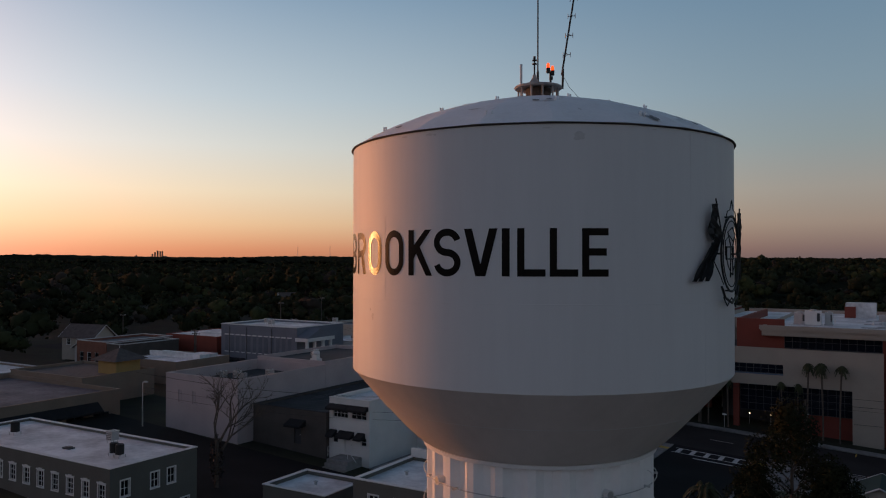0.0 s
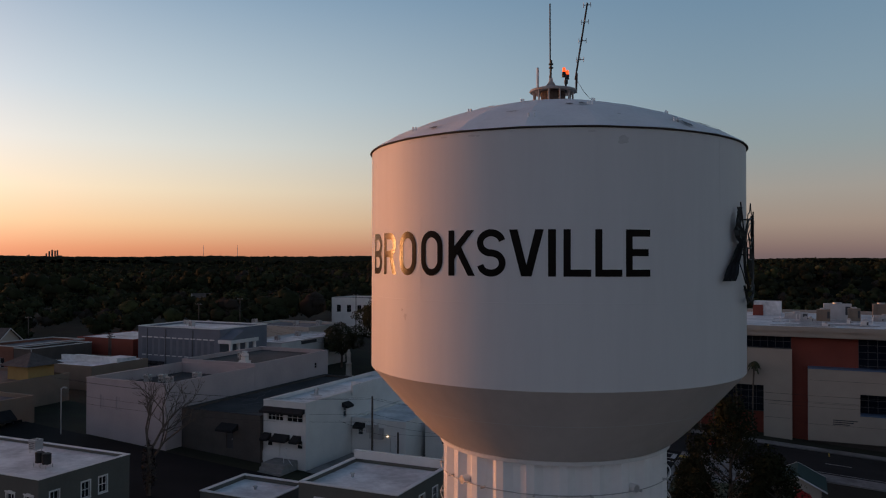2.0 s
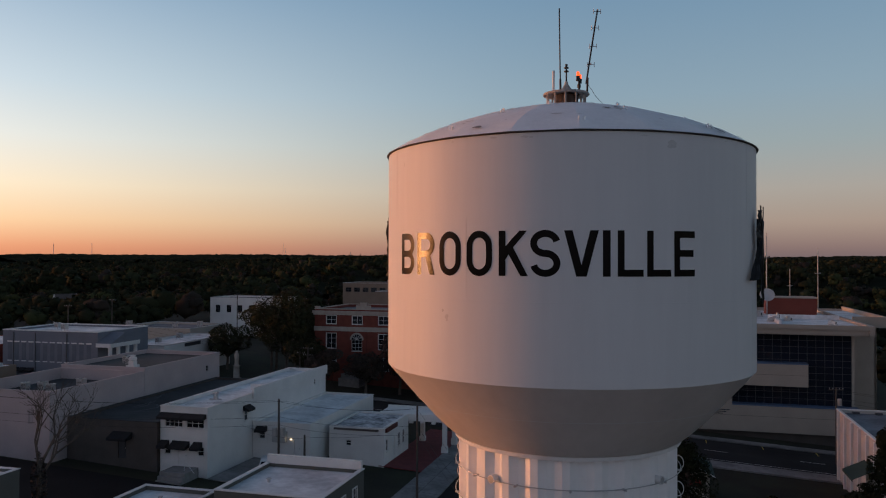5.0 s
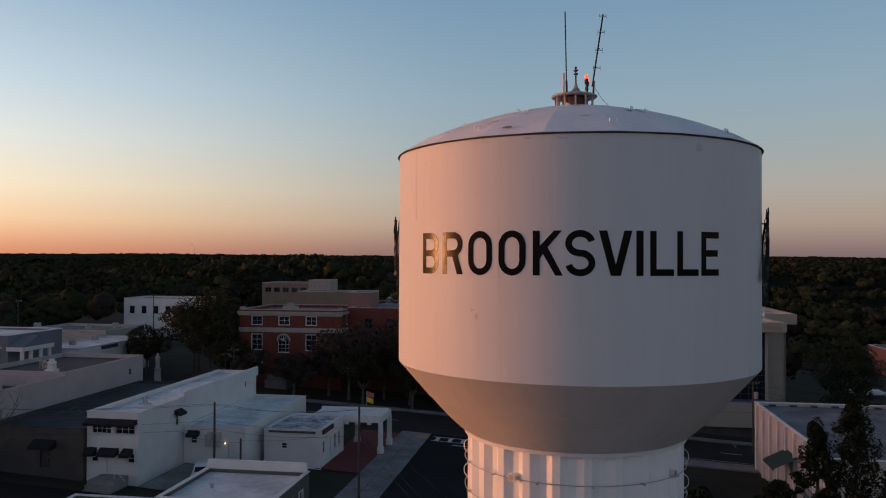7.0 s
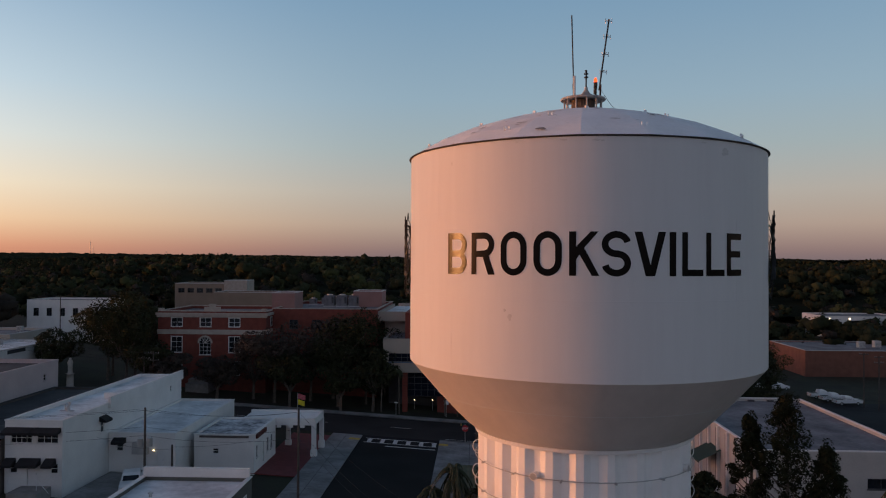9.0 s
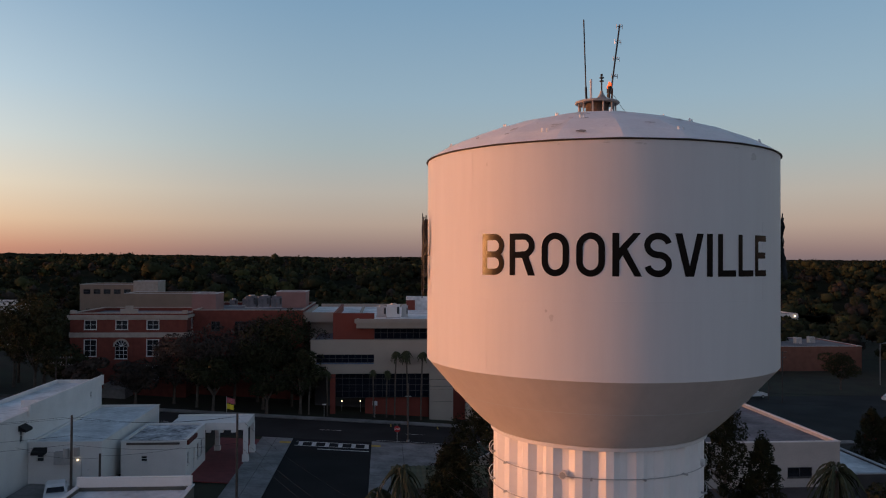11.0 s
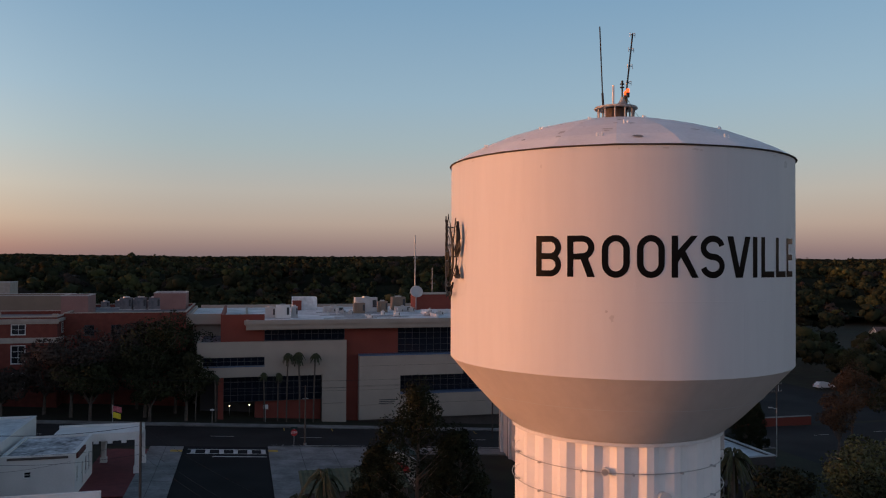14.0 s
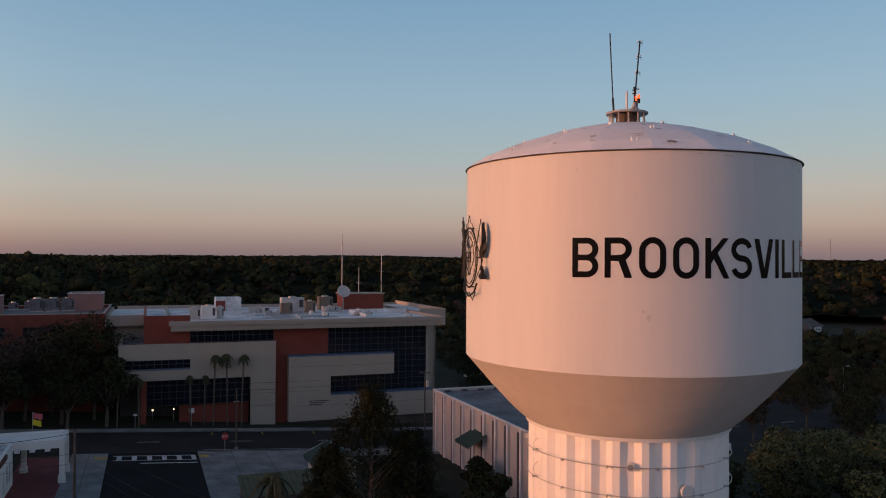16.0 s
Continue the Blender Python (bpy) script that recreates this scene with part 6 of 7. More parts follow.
# ---- trees of the town ----
OAK, MOSSY = "dark green live oak with a broad crown", "brown mossy tree with bare twigs"
for k, (u, v, h, s, leaf) in enumerate((
        (-77, 136, 13, 6.5, "leaf"), (-70.5, 127, 14, 6.0, "leaf"), (-64, 122.5, 9, 4, "leaf"), (-83.5, 129, 9, 4.5, "leaf"), (-75.5, 131, 15.5, 6, "leaf"), (-72, 134, 14, 6, "leaf"), (-80, 150, 13, 7, "leaf"), (-87, 160, 10, 5, "leaf"),
        (-48, 124, 10, 4.5, "moss"), (-44, 122, 12, 5.5, "moss"), (-39, 126, 13, 6, "moss"), (-34, 123, 15, 6.5, "leaf"), (-30, 127, 16, 6.5, "leaf"), (-28, 121, 10, 4.5, "leaf"), (-53, 121, 7, 3.5, "moss"), (-41, 119.5, 9, 4.5, "leaf"), (-36, 130, 14, 5.5, "moss"),
        (-33, 119.8, 8, 4, "leaf"), (-60, 119.5, 7, 3.2, "moss"))):
    tree(u, v, h, s, leaf, OAK if leaf == "leaf" else MOSSY, 20 + k, 6500, 0.17, trunk=0.28, bare=0.25)
g = random.Random(11)
for k, (u, v, h, s, leaf, lab) in enumerate((
        (40, 64, 9, 5, "leaf_light", "yellow-green spring tree"), (46, 70, 8.5, 5, "leaf_light", "yellow-green spring tree"), (52, 66, 9, 5.5, "leaf_light", "yellow-green spring tree"), (57, 72, 8.5, 5, "leaf_light", "yellow-green spring tree"),
        (63, 64, 8.5, 5, "leaf", OAK), (48, 60, 8, 5, "leaf", OAK), (36, 58, 8.0, 4.5, "leaf", OAK), (42, 53, 8, 5, "leaf_light", "yellow-green spring tree"), (33, 66, 6.5, 3.5, "leaf", OAK), (58, 56, 8, 5, "leaf_light", "yellow-green spring tree"), (70, 60, 8.5, 5, "leaf", OAK), (66, 73, 8, 4.5, "leaf_light", "yellow-green spring tree"),
        (79, 109, 13, 4.0, "leaf_rust", "rust-coloured cypress with thin foliage"), (84, 104, 11, 4.5, "leaf", OAK), (66, 97, 9.5, 3.6, "leaf_rust", "rust-coloured cypress with thin foliage"), (90, 98, 10, 5, "leaf", OAK), (98, 106, 10, 5, "leaf", OAK), (80, 90, 9, 4.5, "leaf", OAK), (92, 86, 10, 5, "leaf", OAK), (104, 92, 11, 5.5, "leaf", OAK), (85, 76, 9, 5, "leaf", OAK), (100, 76, 10, 5, "leaf", OAK),
        (118, 130, 10, 5, "leaf", OAK), (125, 118, 10, 5, "leaf", OAK), (112, 145, 10, 5, "leaf", OAK), (108, 168, 10, 5, "leaf", OAK), (88, 168, 9, 4.5, "leaf", OAK), (50, 165, 9, 4.5, "leaf", OAK), (42, 152, 9, 4.5, "leaf", OAK), (38, 140, 8, 4, "leaf", OAK), (36, 130, 8, 3.5, "leaf", OAK), (36, 122, 7.5, 3.2, "leaf", OAK), (46, 176, 10, 5, "leaf", OAK), (56, 190, 10, 5, "leaf", OAK))):
    tree(u, v, h, s, leaf, lab + (" beside the street" if len(lab.split()) < 4 else ""), 60 + k, 4200, 0.17, trunk=0.22, bare=0.22)


def cedar(u, v, top, spread, seed, label="dark cedar with upswept ragged branches"):
    rs_ = np.random.RandomState(seed)
    e = base("cedar_tree", u, v, label, "tree", "cedars")
    h = top - gz(u, v)
    bm = bmesh.new()
    rod(bm, (0, 0, -0.4), (0.2, 0.1, h * 0.9), 0.28, 0.05, 9)
    clumps = []
    for k in range(130):
        z = h * (0.2 + 0.78 * (k / 130) ** 0.9)
        r = spread * (1.05 - (z / h) ** 2.2) * rs_.uniform(0.2, 1.0) ** 0.7
        a = rs_.uniform(0, 6.283)
        tip = Vector((r * math.cos(a), r * math.sin(a), z + 0.35 * r))
        if k % 3 == 0:
            rod(bm, (0.1, 0, z - 0.5 * r), tip, 0.06, 0.02, 5)
        q = spread * rs_.uniform(0.11, 0.25)
        clumps.append(leaves(rs_, tuple(tip), (q, q, q * rs_.uniform(0.7, 1.5)), 210, 0.075))
    part("trunk", bm, M["bark"], e)
    ob = new("crown", quads_mesh("crown", np.concatenate(clumps), M["leaf_cedar"]))
    ob.parent = e


cedar(-7.2, 55.6, 14.6, 4.4, 1)
cedar(-4.4, 54.0, 11.5, 3.4, 2)
cedar(-9.8, 57.5, 10.0, 2.8, 8)
cedar(10.6, 54.8, 14.3, 3.0, 3)
cedar(8.6, 56.5, 12.6, 2.2, 4)
cedar(12.9, 53.5, 11.0, 2.6, 5)
cedar(43.5, 87.5, 6.4, 2.6, 6)
cedar(52.0, 97.0, 3.8, 1.8, 7)
for k, (u, v, h, s) in enumerate(((0.5, 52, 6.5, 3.2), (4.5, 60, 5.5, 3.0), (15, 62, 6.0, 3.0), (18, 56, 7.0, 3.2), (-2, 66, 4.5, 2.5), (9, 70, 5.0, 2.6), (22, 64, 5, 2.8), (27, 60, 6, 3), (3, 75, 3.6, 2.2), (12, 80, 4.0, 2.0))):
    tree(u, v, h, s, "leaf", "dark leafy shrub below the tower", 120 + k, 2600, 0.17, trunk=0.15, bare=0.12, category="shrub")


def palm(u, v, top, crown, seed, trunk=0.12, label="cabbage palm with a shaggy round crown"):
    g_ = random.Random(seed)
    e = base("palm_tree", u, v, label, "palm tree", "palms")
    h = top - gz(u, v) - crown * 0.5
    bm = bmesh.new()
    bend = g_.uniform(-0.3, 0.3)
    pts = [Vector((bend * (z / h) ** 2, 0, z)) for z in [h * k / 6 for k in range(7)]]
    for a, b in zip(pts, pts[1:]):
        rod(bm, a, b, trunk, trunk * 0.97, 9)
    part("trunk", bm, M["bark"], e)
    me_q = []
    for k in range(46):
        az, up = g_.uniform(0, 6.283), g_.uniform(-0.9, 1.3)
        d = Vector((math.cos(az) * math.cos(up), math.sin(az) * math.cos(up), math.sin(up)))
        side = Vector((-math.sin(az), math.cos(az), 0))
        for j in range(5):
            p0 = pts[-1] + d * crown * (0.15 + 0.17 * j) - Vector((0, 0, crown * 0.035 * j * j))
            p1 = pts[-1] + d * crown * (0.15 + 0.17 * (j + 1)) - Vector((0, 0, crown * 0.035 * (j + 1) ** 2))
            for s_ in (-1, 1):
                w = side * s_ * crown * (0.22 if crown < 1.4 else 0.10) * (1 - abs(j - 2) * 0.25) - Vector((0, 0, 0.1 * crown))
                me_q.append([p0, p1, p1 + w, p0 + w * 0.6])
    ob = new("fronds", quads_mesh("fronds", np.array([[tuple(c) for c in q] for q in me_q]), M["palm"]))
    ob.parent = e


for k, (u, v, top, c) in enumerate(((-13.3, 121.0, 9.9, 0.95), (-11.3, 121.2, 10.0, 1.1), (-9.2, 121.0, 9.8, 0.95), (-23.7, 119.9, 7.0, 0.85), (-16.6, 121.5, 6.9, 0.75), (-14.6, 121.5, 6.8, 0.75), (-26.6, 120.4, 6.0, 0.8))):
    palm(u, v, top, c, k)
palm(-13.3, 60.3, 8.0, 1.9, 31, 0.14, "small feathery palm beside a shed")
palm(-15.2, 62.0, 5.6, 1.6, 32, 0.14, "small feathery palm beside a shed")
palm(21.0, 57.5, 8.5, 2.2, 33, 0.2)


# the bare tree beside the office building
def bare_tree(u, v, height, seed):
    g_ = random.Random(seed)
    e = base("bare_tree", u, v, "leafless tree with fine grey-brown branches", "tree")
    bm, twigs = bmesh.new(), bmesh.new()

    def grow(p, d, length, r, depth):
        q = p + d * length
        rod(bm if depth < 3 else twigs, p, q, r, r * 0.68, 7 if depth < 2 else 4, caps=False)
        if depth == 6:
            return
        for k in range(3 if depth < 4 else 2):
            t = Vector((g_.gauss(0, 1), g_.gauss(0, 1), g_.gauss(0.15, 0.7))).normalized()
            grow(q if k else p.lerp(q, 0.75), (d + t * (0.62 if depth else 0.75)).normalized(), length * g_.uniform(0.6, 0.82), r * 0.62, depth + 1)
    grow(Vector((0, 0, -0.3)), Vector((0, 0, 1)), height * 0.33, 0.22, 0)
    part("trunk", bm, M["bark"], e)
    part("twig_mass", twigs, M["bark"], e)["kind"] = "stuff"
    rs_ = np.random.RandomState(seed)
    ob = new("moss", quads_mesh("moss", np.concatenate([leaves(rs_, (0, 0, 2.5), (0.7, 0.7, 2.6), 500, 0.12)]), M["moss"]))
    ob.parent = e


bare_tree(-56.2, 52.4, 12.0, 4)


# ---- poles, wires, signs, flags ----
def utility_pole(u, v, top, arms=2, label="weathered wooden utility pole with crossarms", r=0.13):
    e = base("utility_pole", u, v, label, "utility pole", "utility poles")
    h = top - gz(u, v)
    bm = bmesh.new()
    rod(bm, (0, 0, -0.5), (0, 0, h), r, r * 0.75, 10)
    part("pole", bm, M["wood_pole"], e)
    for k in range(arms):
        z = h - 0.35 - 1.1 * k
        part("crossarm", boxes((-0.9, 0.9, -0.06, 0.06, z, z + 0.11)), M["wood_pole"], e)
        for x in (-0.8, -0.4, 0.4, 0.8):
            part("insulator", rods(((x, 0, z + 0.11), (x, 0, z + 0.27), 0.04)), M["galv"], e)
    return e, h


e, h = utility_pole(-42.7, 69.2, 10.1, 0)
part("transformer", rods(((0.45, 0, h - 3.6), (0.45, 0, h - 2.8), 0.26), ((-0.45, 0, h - 3.7), (-0.45, 0, h - 2.9), 0.26), n=14), M["galv"], e, "grey drum transformer")
utility_pole(-41.2, 72.0, 6.0, 0)
utility_pole(-28.2, 69.0, 10.2, 0)
e, h = utility_pole(16.6, 111.0, 7.4, 1)
part("transformer", rods(((0.4, 0, h - 2.4), (0.4, 0, h - 1.5), 0.28), n=14), M["galv"], e, "grey drum transformer")
utility_pole(-62.5, 118.9, 9.4, 2)
utility_pole(-64.0, 119.0, 8.6, 1)
utility_pole(58.0, 100.5, 6.0, 2)
utility_pole(66.0, 152.0, 6.0, 2)
utility_pole(64.6, 155.0, 6.2, 1)
for u, v, top in ((-118, 128, 15), (-140, 105, 13), (-112, 99, 11.5), (-110.5, 98, 11.2), (-86, 168, 15), (-106, 172, 15.5), (-125, 150, 15)):
    utility_pole(u, v, top, 1)


def wire(a, b, sag=0.5):
    pts = []
    for k in range(17):
        t = k / 16
        p = Vector(a).lerp(Vector(b), t)
        p.z -= sag * 4 * t * (1 - t)
        pts.append(p)
    tagged(part("power_line", sweep(pts, 0.012, 4), M["cable"]), "thin black overhead power line", "power line", "power lines")


def at(u, v, z):
    return (*W(u, v), z)


for dz, du in ((0, 0.8), (0, -0.8), (-1.6, 0.0), (-2.4, 0.0)):
    wire(at(-42.7 + du, 69.2, 9.9 + dz), at(-80.0 + du, 62.5, 10.5 + dz), 0.8)
    wire(at(-42.7 + du, 69.2, 9.9 + dz), at(-28.2, 69.0, 9.9 + dz), 0.5)
    wire(at(16.6 + du, 111.0, 7.0 + dz * 0.6), at(-62.5 + du, 118.9, 9.2 + dz * 0.6), 1.5)
    wire(at(16.6 + du, 111.0, 7.0 + dz * 0.6), at(58.0 + du, 100.5, 5.7 + dz * 0.6), 0.8)
    wire(at(-62.5 + du, 118.9, 9.1 + dz * 0.6), at(-118 + du, 128, 14.6 + dz * 0.6), 1.0)
    wire(at(-28.2, 69.0, 9.9 + dz), at(-12, 40, 8.5 + dz), 0.8)
wire(at(-42.7, 69.2, 7.0), at(-49.7, 74, 6.2), 0.3)
wire(at(-41.2, 72.0, 5.8), at(-35.6, 80.2, 4.6), 0.2)
wire(at(-41.2, 72.0, 5.6), at(-49.6, 76.4, 5.2), 0.3)


def street_lamp(u, v, top, arm=1.6, label="tall grey street lamp", lit=False, turn=0.0):
    e = base("street_lamp", u, v, label + " beside the road", "street lamp", "street lamps", turn=turn)
    h = top - gz(u, v)
    bm = bmesh.new()
    rod(bm, (0, 0, -0.3), (0, 0, h), 0.09, 0.06, 10)
    part("pole", bm, M["galv"], e)
    part("arm", rods(((0, 0, h - 0.15), (arm, 0, h + 0.1), 0.035)), M["galv"], e)
    part("lamp_head", boxes((arm - 0.15, arm + 0.45, -0.12, 0.12, h + 0.02, h + 0.16)), M["warm_lamp"] if lit else M["galv"], e)


e = base("lamp_post", -11.7, 104.6, "plain concrete lamp post beside the crossing", "post")
bm = bmesh.new()
rod(bm, (0, 0, -0.3), (0, 0, 7.9), 0.13, 0.09, 10)
part("pole", bm, M["wood_pole"], e)
part("crossarm", boxes((-0.4, 0.4, -0.05, 0.05, 6.1, 6.18)), M["galv"], e)
part("base_collar", rods(((0, 0, -0.2), (0, 0, 0.25), 0.2)), M["concrete"], e)
street_lamp(56.5, 98.5, 2.6, -1.2)
street_lamp(102, 175, 5.0, 1.0)
street_lamp(96, 150, 4.0, 1.0)
street_lamp(110, 120, 3.0, 1.0)
street_lamp(-79.6, 62.5, 9.4, 0.4)

e = base("stop_sign", -13.2, 103.9, "red octagonal stop sign on a post", "stop sign")
part("post", rods(((0, 0, -0.3), (0, 0, 2.35), 0.035)), M["galv"], e)
bm = bmesh.new()
ring = [[bm.verts.new((0.46 * math.cos(math.pi * (2 * k + 1) / 8), y, 1.75 + 0.46 * math.sin(math.pi * (2 * k + 1) / 8))) for k in range(8)] for y in (-0.06, -0.035)]
bm.faces.new(ring[0]), bm.faces.new(ring[1][::-1])
for k in range(8):
    bm.faces.new((ring[0][k], ring[1][k], ring[1][(k + 1) % 8], ring[0][(k + 1) % 8]))
face = part("sign_face", bm, M["sign_red"], e)
cu = bpy.data.curves.new("stop_word", "FONT")
cu.body, cu.size, cu.align_x, cu.align_y, cu.offset = "STOP", 0.33, "CENTER", "CENTER", 0.006
tmp = bpy.data.objects.new("stop_word", cu)
scene.collection.objects.link(tmp)
bpy.context.view_layer.update()
me = bpy.data.meshes.new_from_object(tmp.evaluated_get(bpy.context.evaluated_depsgraph_get()))
bpy.data.objects.remove(tmp)
me.transform(Matrix.Translation((0, -0.066, 1.75)) @ Matrix.Rotation(radians(90), 4, "X"))
me.materials.append(M["frame_white"])
word = new("stop_word", me)
word.parent = face
part("street_plate", boxes((-0.45, 0.45, -0.02, 0.02, 2.3, 2.48)), M["roof_green"], e, "green street name plate")

for u, v, z, w in ((-16.4, 121.6, 1.5, 0.75), (-24.2, 119.8, 1.6, 0.6)):
    e = base("sign_post", u, v, "white sign board on a thin post", "sign", "sign posts")
    part("post", rods(((0, 0, -0.3), (0, 0, z - gz(u, v) + 0.3), 0.04)), M["galv"], e)
    part("board", boxes((-w / 2, w / 2, -0.05, -0.02, z - gz(u, v) - (0.35 if w > 0.7 else 0.0), z - gz(u, v) + (0.35 if w > 0.7 else 0.18))), M["white_paint"], e)
for u, z in ((-21.8, 1.0), (-18.8, 1.0)):
    e = base("wall_lamp", u, 126.0, "small lit entrance lamp on a post", "lamp", "entrance lamps")
    part("stem", rods(((0, 0, -0.3), (0, 0, z - gz(u, 126)), 0.03)), M["galv"], e)
    part("globe", rods(((0, 0, z - gz(u, 126)), (0, 0, z - gz(u, 126) + 0.16), 0.09), n=12), M["warm_lamp"], e, "glowing white globe")
e = base("lamp", -60.3, 124.0, "lit globe lamp post on the lawn", "lamp")
part("post", rods(((0, 0, -0.3), (0, 0, 4.0), 0.05)), M["black_metal"], e)
part("globe", rods(((0, 0, 4.0), (0, 0, 4.3), 0.16), n=12), M["warm_lamp"], e)

e = base("flagpole", -34.6, 97.0, "thin pole with two small flags", "flagpole", z=4.9)
part("pole", rods(((0, 0, 0), (0, 0, 2.0), 0.03)), M["galv"], e)
for name, z0, z1, w, mat in (("striped_flag", 1.25, 1.9, 0.95, "flag_red"), ("yellow_flag", 0.5, 1.15, 0.85, "flag_yellow")):
    bm = bmesh.new()
    grid = [[bm.verts.new((0.03 + w * i / 8, 0.08 * math.sin(i * 0.9), z0 + (z1 - z0) * j / 4 - 0.22 * (i / 8) ** 1.4)) for i in range(9)] for j in range(5)]
    for j in range(4):
        for i in range(8):
            bm.faces.new((grid[j][i], grid[j][i + 1], grid[j + 1][i + 1], grid[j + 1][i]))
    part(name, bm, M[mat], e, "small flag stirred by wind")

# white statue on a pedestal
bm = lathe([(0.85, 0), (0.85, 0.35), (0.55, 0.4), (0.5, 2.4), (0.65, 2.5), (0.4, 2.6), (0.34, 3.0), (0.36, 3.8), (0.44, 4.3), (0.3, 4.6), (0.18, 4.7), (0.2, 4.95), (0.0, 5.1)], 14)
st = part("statue", bm, M["stone"], flat=False)
x, y = W(-76.3, 119.8)
st.matrix_world = Matrix.Translation((x, y, ground_z(x, y) - 0.1))
tagged(st, "pale stone statue on a tall pedestal", "statue")


# ---- vehicles ----
def car(u, v, turn, kind, label, z=None):
    """A parked pickup or car, nose towards local +x."""
    e = base("pickup_truck" if kind == "pickup" else "car", u, v, label, "truck" if kind == "pickup" else "car", "parked vehicles", turn=turn, z=z)
    length, w = (5.4, 1.9) if kind == "pickup" else (4.5, 1.8)

    def solid(prof, y0, y1, inset=0.0):
        bm = bmesh.new()
        a = [bm.verts.new((x, y0 + (inset if zz > 1.1 else 0), zz)) for x, zz in prof]
        b = [bm.verts.new((x, y1 - (inset if zz > 1.1 else 0), zz)) for x, zz in prof]
        bm.faces.new(a), bm.faces.new(b[::-1])
        for i in range(len(prof)):
            j = (i + 1) % len(prof)
            bm.faces.new((a[j], a[i], b[i], b[j]))
        bmesh.ops.recalc_face_normals(bm, faces=bm.faces)
        return bm
    L = length / 2
    if kind == "pickup":
        body = [(-L, 0.45), (L, 0.45), (L, 0.95), (L - 0.2, 1.08), (0.9, 1.12), (-L, 1.12)]
        cab = [(-0.9, 1.1), (1.1, 1.1), (0.45, 1.75), (-0.8, 1.78)]
    else:
        body = [(-L, 0.4), (L, 0.4), (L, 0.8), (L - 0.3, 0.95), (0.9, 1.02), (-L + 0.1, 1.02), (-L, 0.9)]
        cab = [(-L + 0.2, 1.0), (1.2, 1.0), (0.4, 1.55), (-L + 0.7, 1.58)]
    part("body", solid(body, -w / 2, w / 2), M["white_car"], e)
    top = part("cabin", solid(cab, -w / 2 + 0.08, w / 2 - 0.08, 0.12), M["white_car"], e)
    xs, zs = [p[0] for p in cab], [p[1] for p in cab]
    gl = [(cab[1][0] - 0.02, 1.14), (cab[2][0] + 0.02, zs[2] - 0.1)]
    bm = bmesh.new()
    bm.faces.new([bm.verts.new(p) for p in ((gl[0][0] + 0.03, -w / 2 + 0.2, 1.14), (gl[0][0] + 0.03, w / 2 - 0.2, 1.14), (gl[1][0] + 0.06, w / 2 - 0.3, gl[1][1]), (gl[1][0] + 0.06, -w / 2 + 0.3, gl[1][1]))])
    part("windscreen", bm, M["glass"], top)
    for s in (-1, 1):
        bm = boxes((cab[0][0] + 0.25, cab[1][0] - 0.65, -0.01, 0.01, 1.18, zs[2] - 0.12))
        bm.transform(Matrix.Translation((0, s * (w / 2 - 0.12), 0)) @ Matrix.Rotation(s * 0.14, 4, "X"))
        part("side_window", bm, M["glass"], top)
        for x in (-L * 0.62, L * 0.62):
            wh = part("wheel", rods(((x, s * (w / 2 - 0.2), 0.34), (x, s * (w / 2 + 0.01), 0.34), 0.34), n=18), M["tyre"], e)
            part("rim", rods(((x, s * (w / 2), 0.34), (x, s * (w / 2 + 0.02), 0.34), 0.2), n=14), M["galv"], wh)
        part("headlight", boxes((L - 0.02, L + 0.02, s * 0.55 - 0.18, s * 0.55 + 0.18, 0.72, 0.88)), M["glass"], e)
        part("tail_light", boxes((-L - 0.02, -L + 0.02, s * 0.75 - 0.1, s * 0.75 + 0.1, 0.75, 1.0)), M["sign_red"], e)
    if kind == "pickup":
        part("bed", boxes((-L + 0.08, -1.0, -w / 2 + 0.12, w / 2 - 0.12, 1.121, 1.126)), M["black_metal"], e, "dark open truck bed")
    return e


car(-44.8, 71.2, -70, "pickup", "white pickup truck parked behind a shop")
for u, v in ((61.0, 165.6), (61.8, 162.0), (62.8, 158.0)):
    car(u, v, 5, "pickup", "white work pickup in a row on the lot")
car(108, 150, 0, "car", "white car parked in a wide lot")
car(90, 152, 0, "car", "pale car parked near trees")
car(52, 176, 10, "car", "pale car parked near trees")
car(56, 176, 10, "car", "pale car parked near trees")

# ---- buildings across the parking lot ----
building("brick_store", "long orange-red brick store with grey roof", 71.0, 112.0, 198.0, 222.0, 1.8, "orange_brick", "roof_grey", 0.2)
for k in range(4):
    ac_unit(88 + 5 * k, 205 + 2 * (k % 2), 1.6, 1.6)
e, w_, d_, low_ = building("lit_store", "far low store with lit windows", 120.0, 150.0, 300.0, 320.0, 3.6, "white_paint", "roof_grey", 0.3, holes=[("S", 9, 10, -0.5, 2.6, "window", dict(nx=5, ny=1, frame="frame_white"))])
for a in (9.5, 28.5, 2.0):
    part("wall_lamp", rods(((a, -0.3, 2.6 - low_), (a, -0.02, 2.6 - low_), 0.3), n=10), M["warm_lamp"], e, "lit white wall lamp")
gable_house(215, 236, 16, 9, 4, 6.5, "white_paint", "roof_brown", "white house with a dark roof among trees", 20)
gable_house(200, 226, 12, 8, 3.6, 6.0, "cream", "roof_brown", "pale house with a dark roof among trees", -20)
e = base("church", 226, 198, "white church steeple above the trees", "church", z=-4.5)
part("tower", boxes((-0.9, 0.9, -0.9, 0.9, 0, 9.5)), M["white_paint"], e)
part("belfry", boxes((-0.6, 0.6, -0.6, 0.6, 9.5, 11)), M["white_paint"], e)
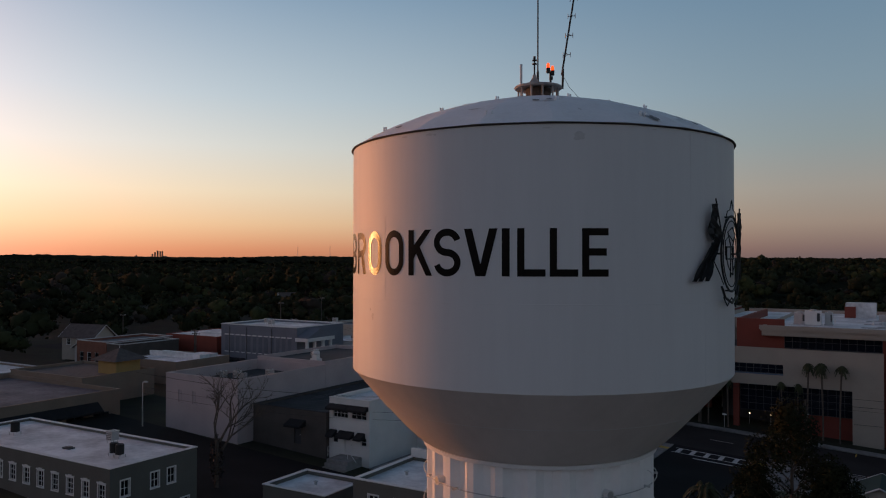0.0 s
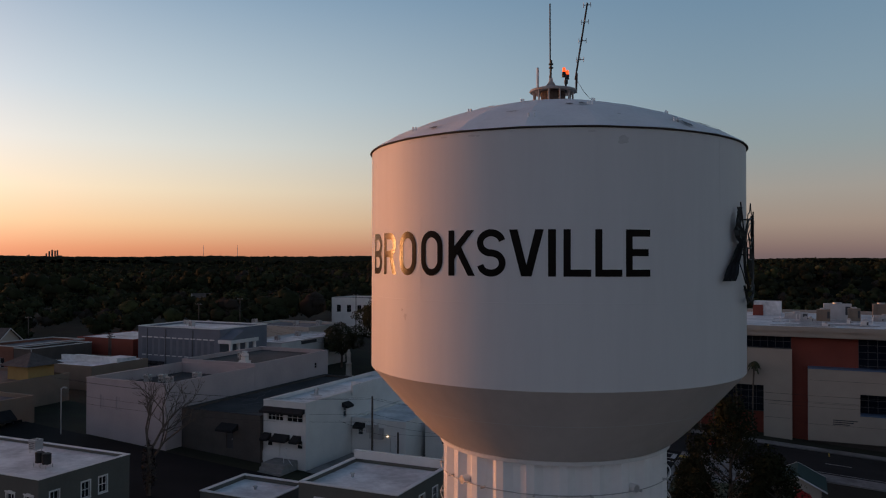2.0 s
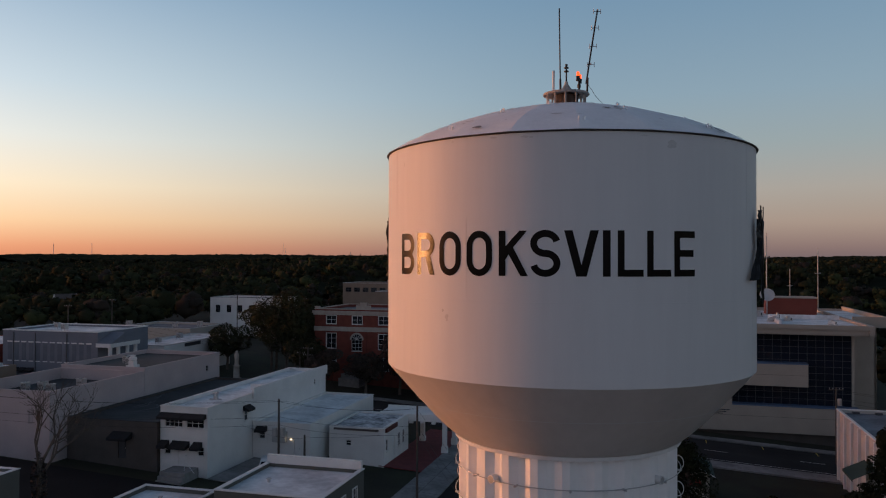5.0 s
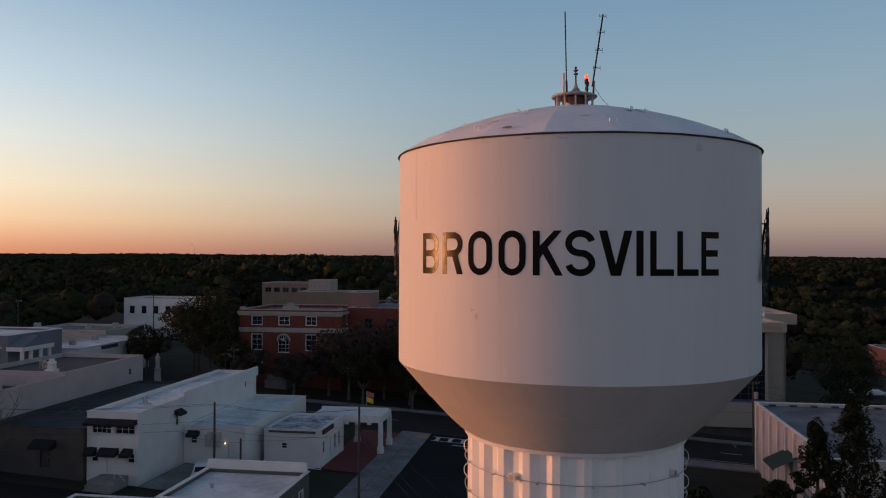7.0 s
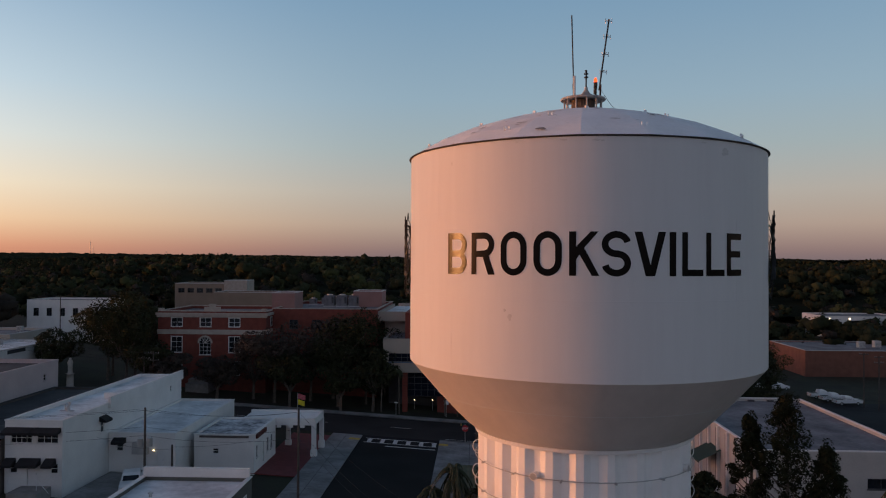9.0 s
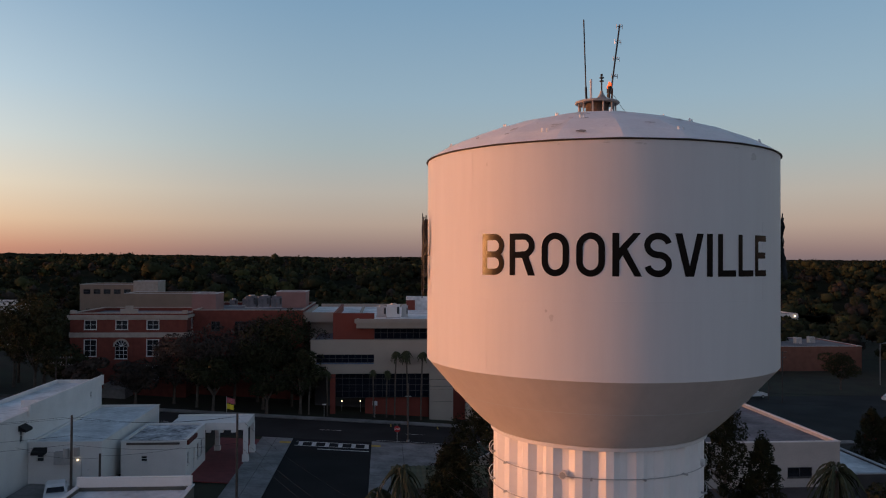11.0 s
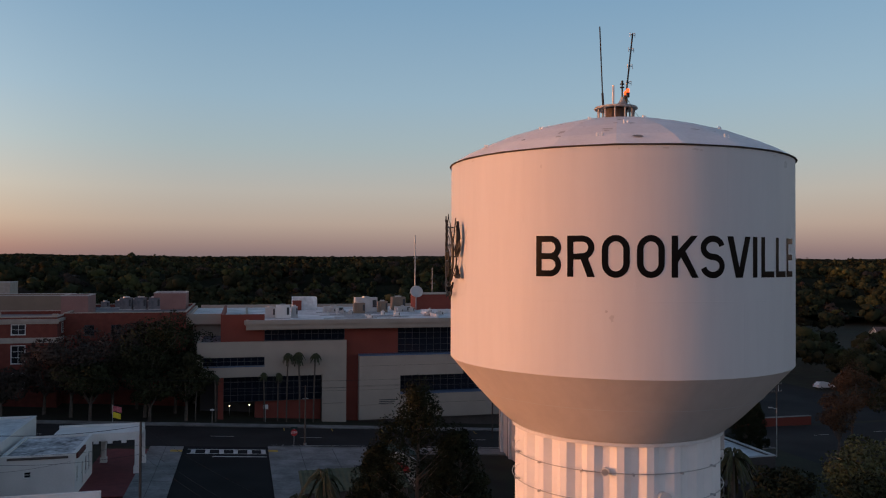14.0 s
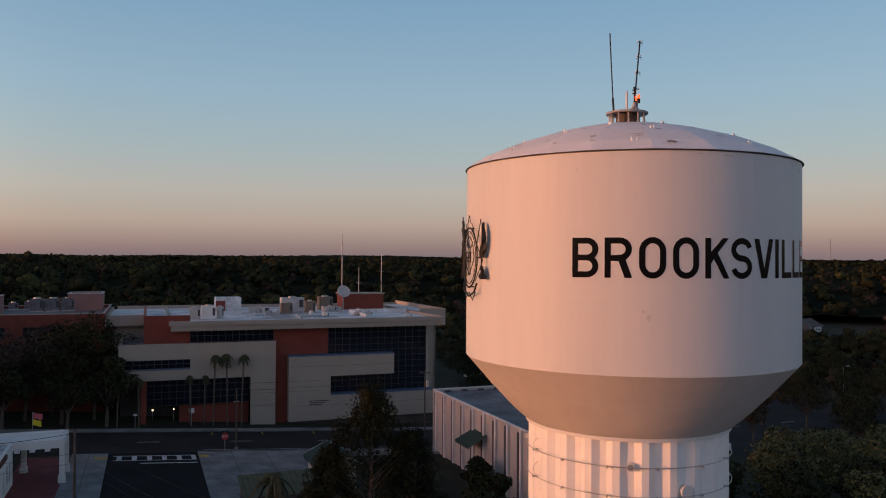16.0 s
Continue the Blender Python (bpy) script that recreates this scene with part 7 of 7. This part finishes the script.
part("spire", lathe([(0.6, 11), (0.35, 12.0), (0.03, 14.4), (0, 14.5)], 8), M["white_paint"], e)
building("red_wall_yard", "low dark red retaining wall", 62.0, 78.0, 117.5, 118.2, -3.2, "terracotta", "concrete", 0.05, coping="concrete", cap=0.08, category="wall")

# lean-to shed with a corrugated green roof, picnic lot
M["moss_roof"] = material("mossy_corrugated_sheet", (0.075, 0.08, 0.045), 0.9, vary=0.3, scale=0.8, bump=0.2)
e = base("lean_to", -11.0, 74.0, "old shed with a mossy corrugated roof", "shed")
part("wall", boxes((-3, 7, 0, 5, -0.3, 2.2)), M["brown_wall"], e)
bm = bmesh.new()
for k in range(40):
    x0, x1 = -3.3 + 10.6 * k / 40, -3.3 + 10.6 * (k + 1) / 40
    z0, z1 = (0.05, 0.0) if k % 2 else (0.0, 0.05)
    bm.faces.new([bm.verts.new(p) for p in ((x0, -0.4, 2.15 + z0), (x1, -0.4, 2.15 + z1), (x1, 5.4, 2.85 + z1), (x0, 5.4, 2.85 + z0))])
part("corrugated_roof", bm, M["moss_roof"], e, "mossy green corrugated roof sheet")

# ---- far things on the horizon ----
def far_mast(yaw, dist, base_z, top_z, r, label):
    x, y = -dist * math.sin(radians(yaw)), dist * math.cos(radians(yaw))
    e = new("distant_mast")
    e.matrix_world = Matrix.Translation((x, y, ground_z(x, y)))
    tagged(e, label, "mast", "distant masts")
    h = top_z - ground_z(x, y)
    part("tower", rods(((0, 0, 0), (0, 0, h), r), n=5), M["galv"], e)
    part("top_antenna", rods(((0, 0, h), (0, 0, h * 1.08), r * 0.5), n=5), M["galv"], e)


for yaw, dist, dz in ((29.49, 3300, 56), (27.21, 3300, 57), (14.65, 3300, 62), (9.88, 3300, 30), (14.49, 3300, 45), (-58.53, 2600, 68)):
    far_mast(yaw, dist, 0, 24 + dz, 0.9 if yaw > -50 else 1.8, "thin lattice mast far off on the horizon")
x, y = -3400 * math.sin(radians(39.0)), 3400 * math.cos(radians(39.0))
e = new("distant_plant")
e.matrix_world = Matrix.Translation((x, y, ground_z(x, y))) @ Matrix.Rotation(radians(39), 4, "Z")
tagged(e, "cement works with silos far off on the horizon", "factory")
for k, (a, w, h) in enumerate(((-84, 5, 14), (-78, 6, 17), (-62, 10, 12), (-18, 6, 22), (-8, 6, 30), (2, 7, 36), (12, 6, 33), (20, 6, 34), (30, 14, 14))):
    part("silo", boxes((a - w / 2, a + w / 2, -4, 4, 0, h)), M["frame_dark"], e)
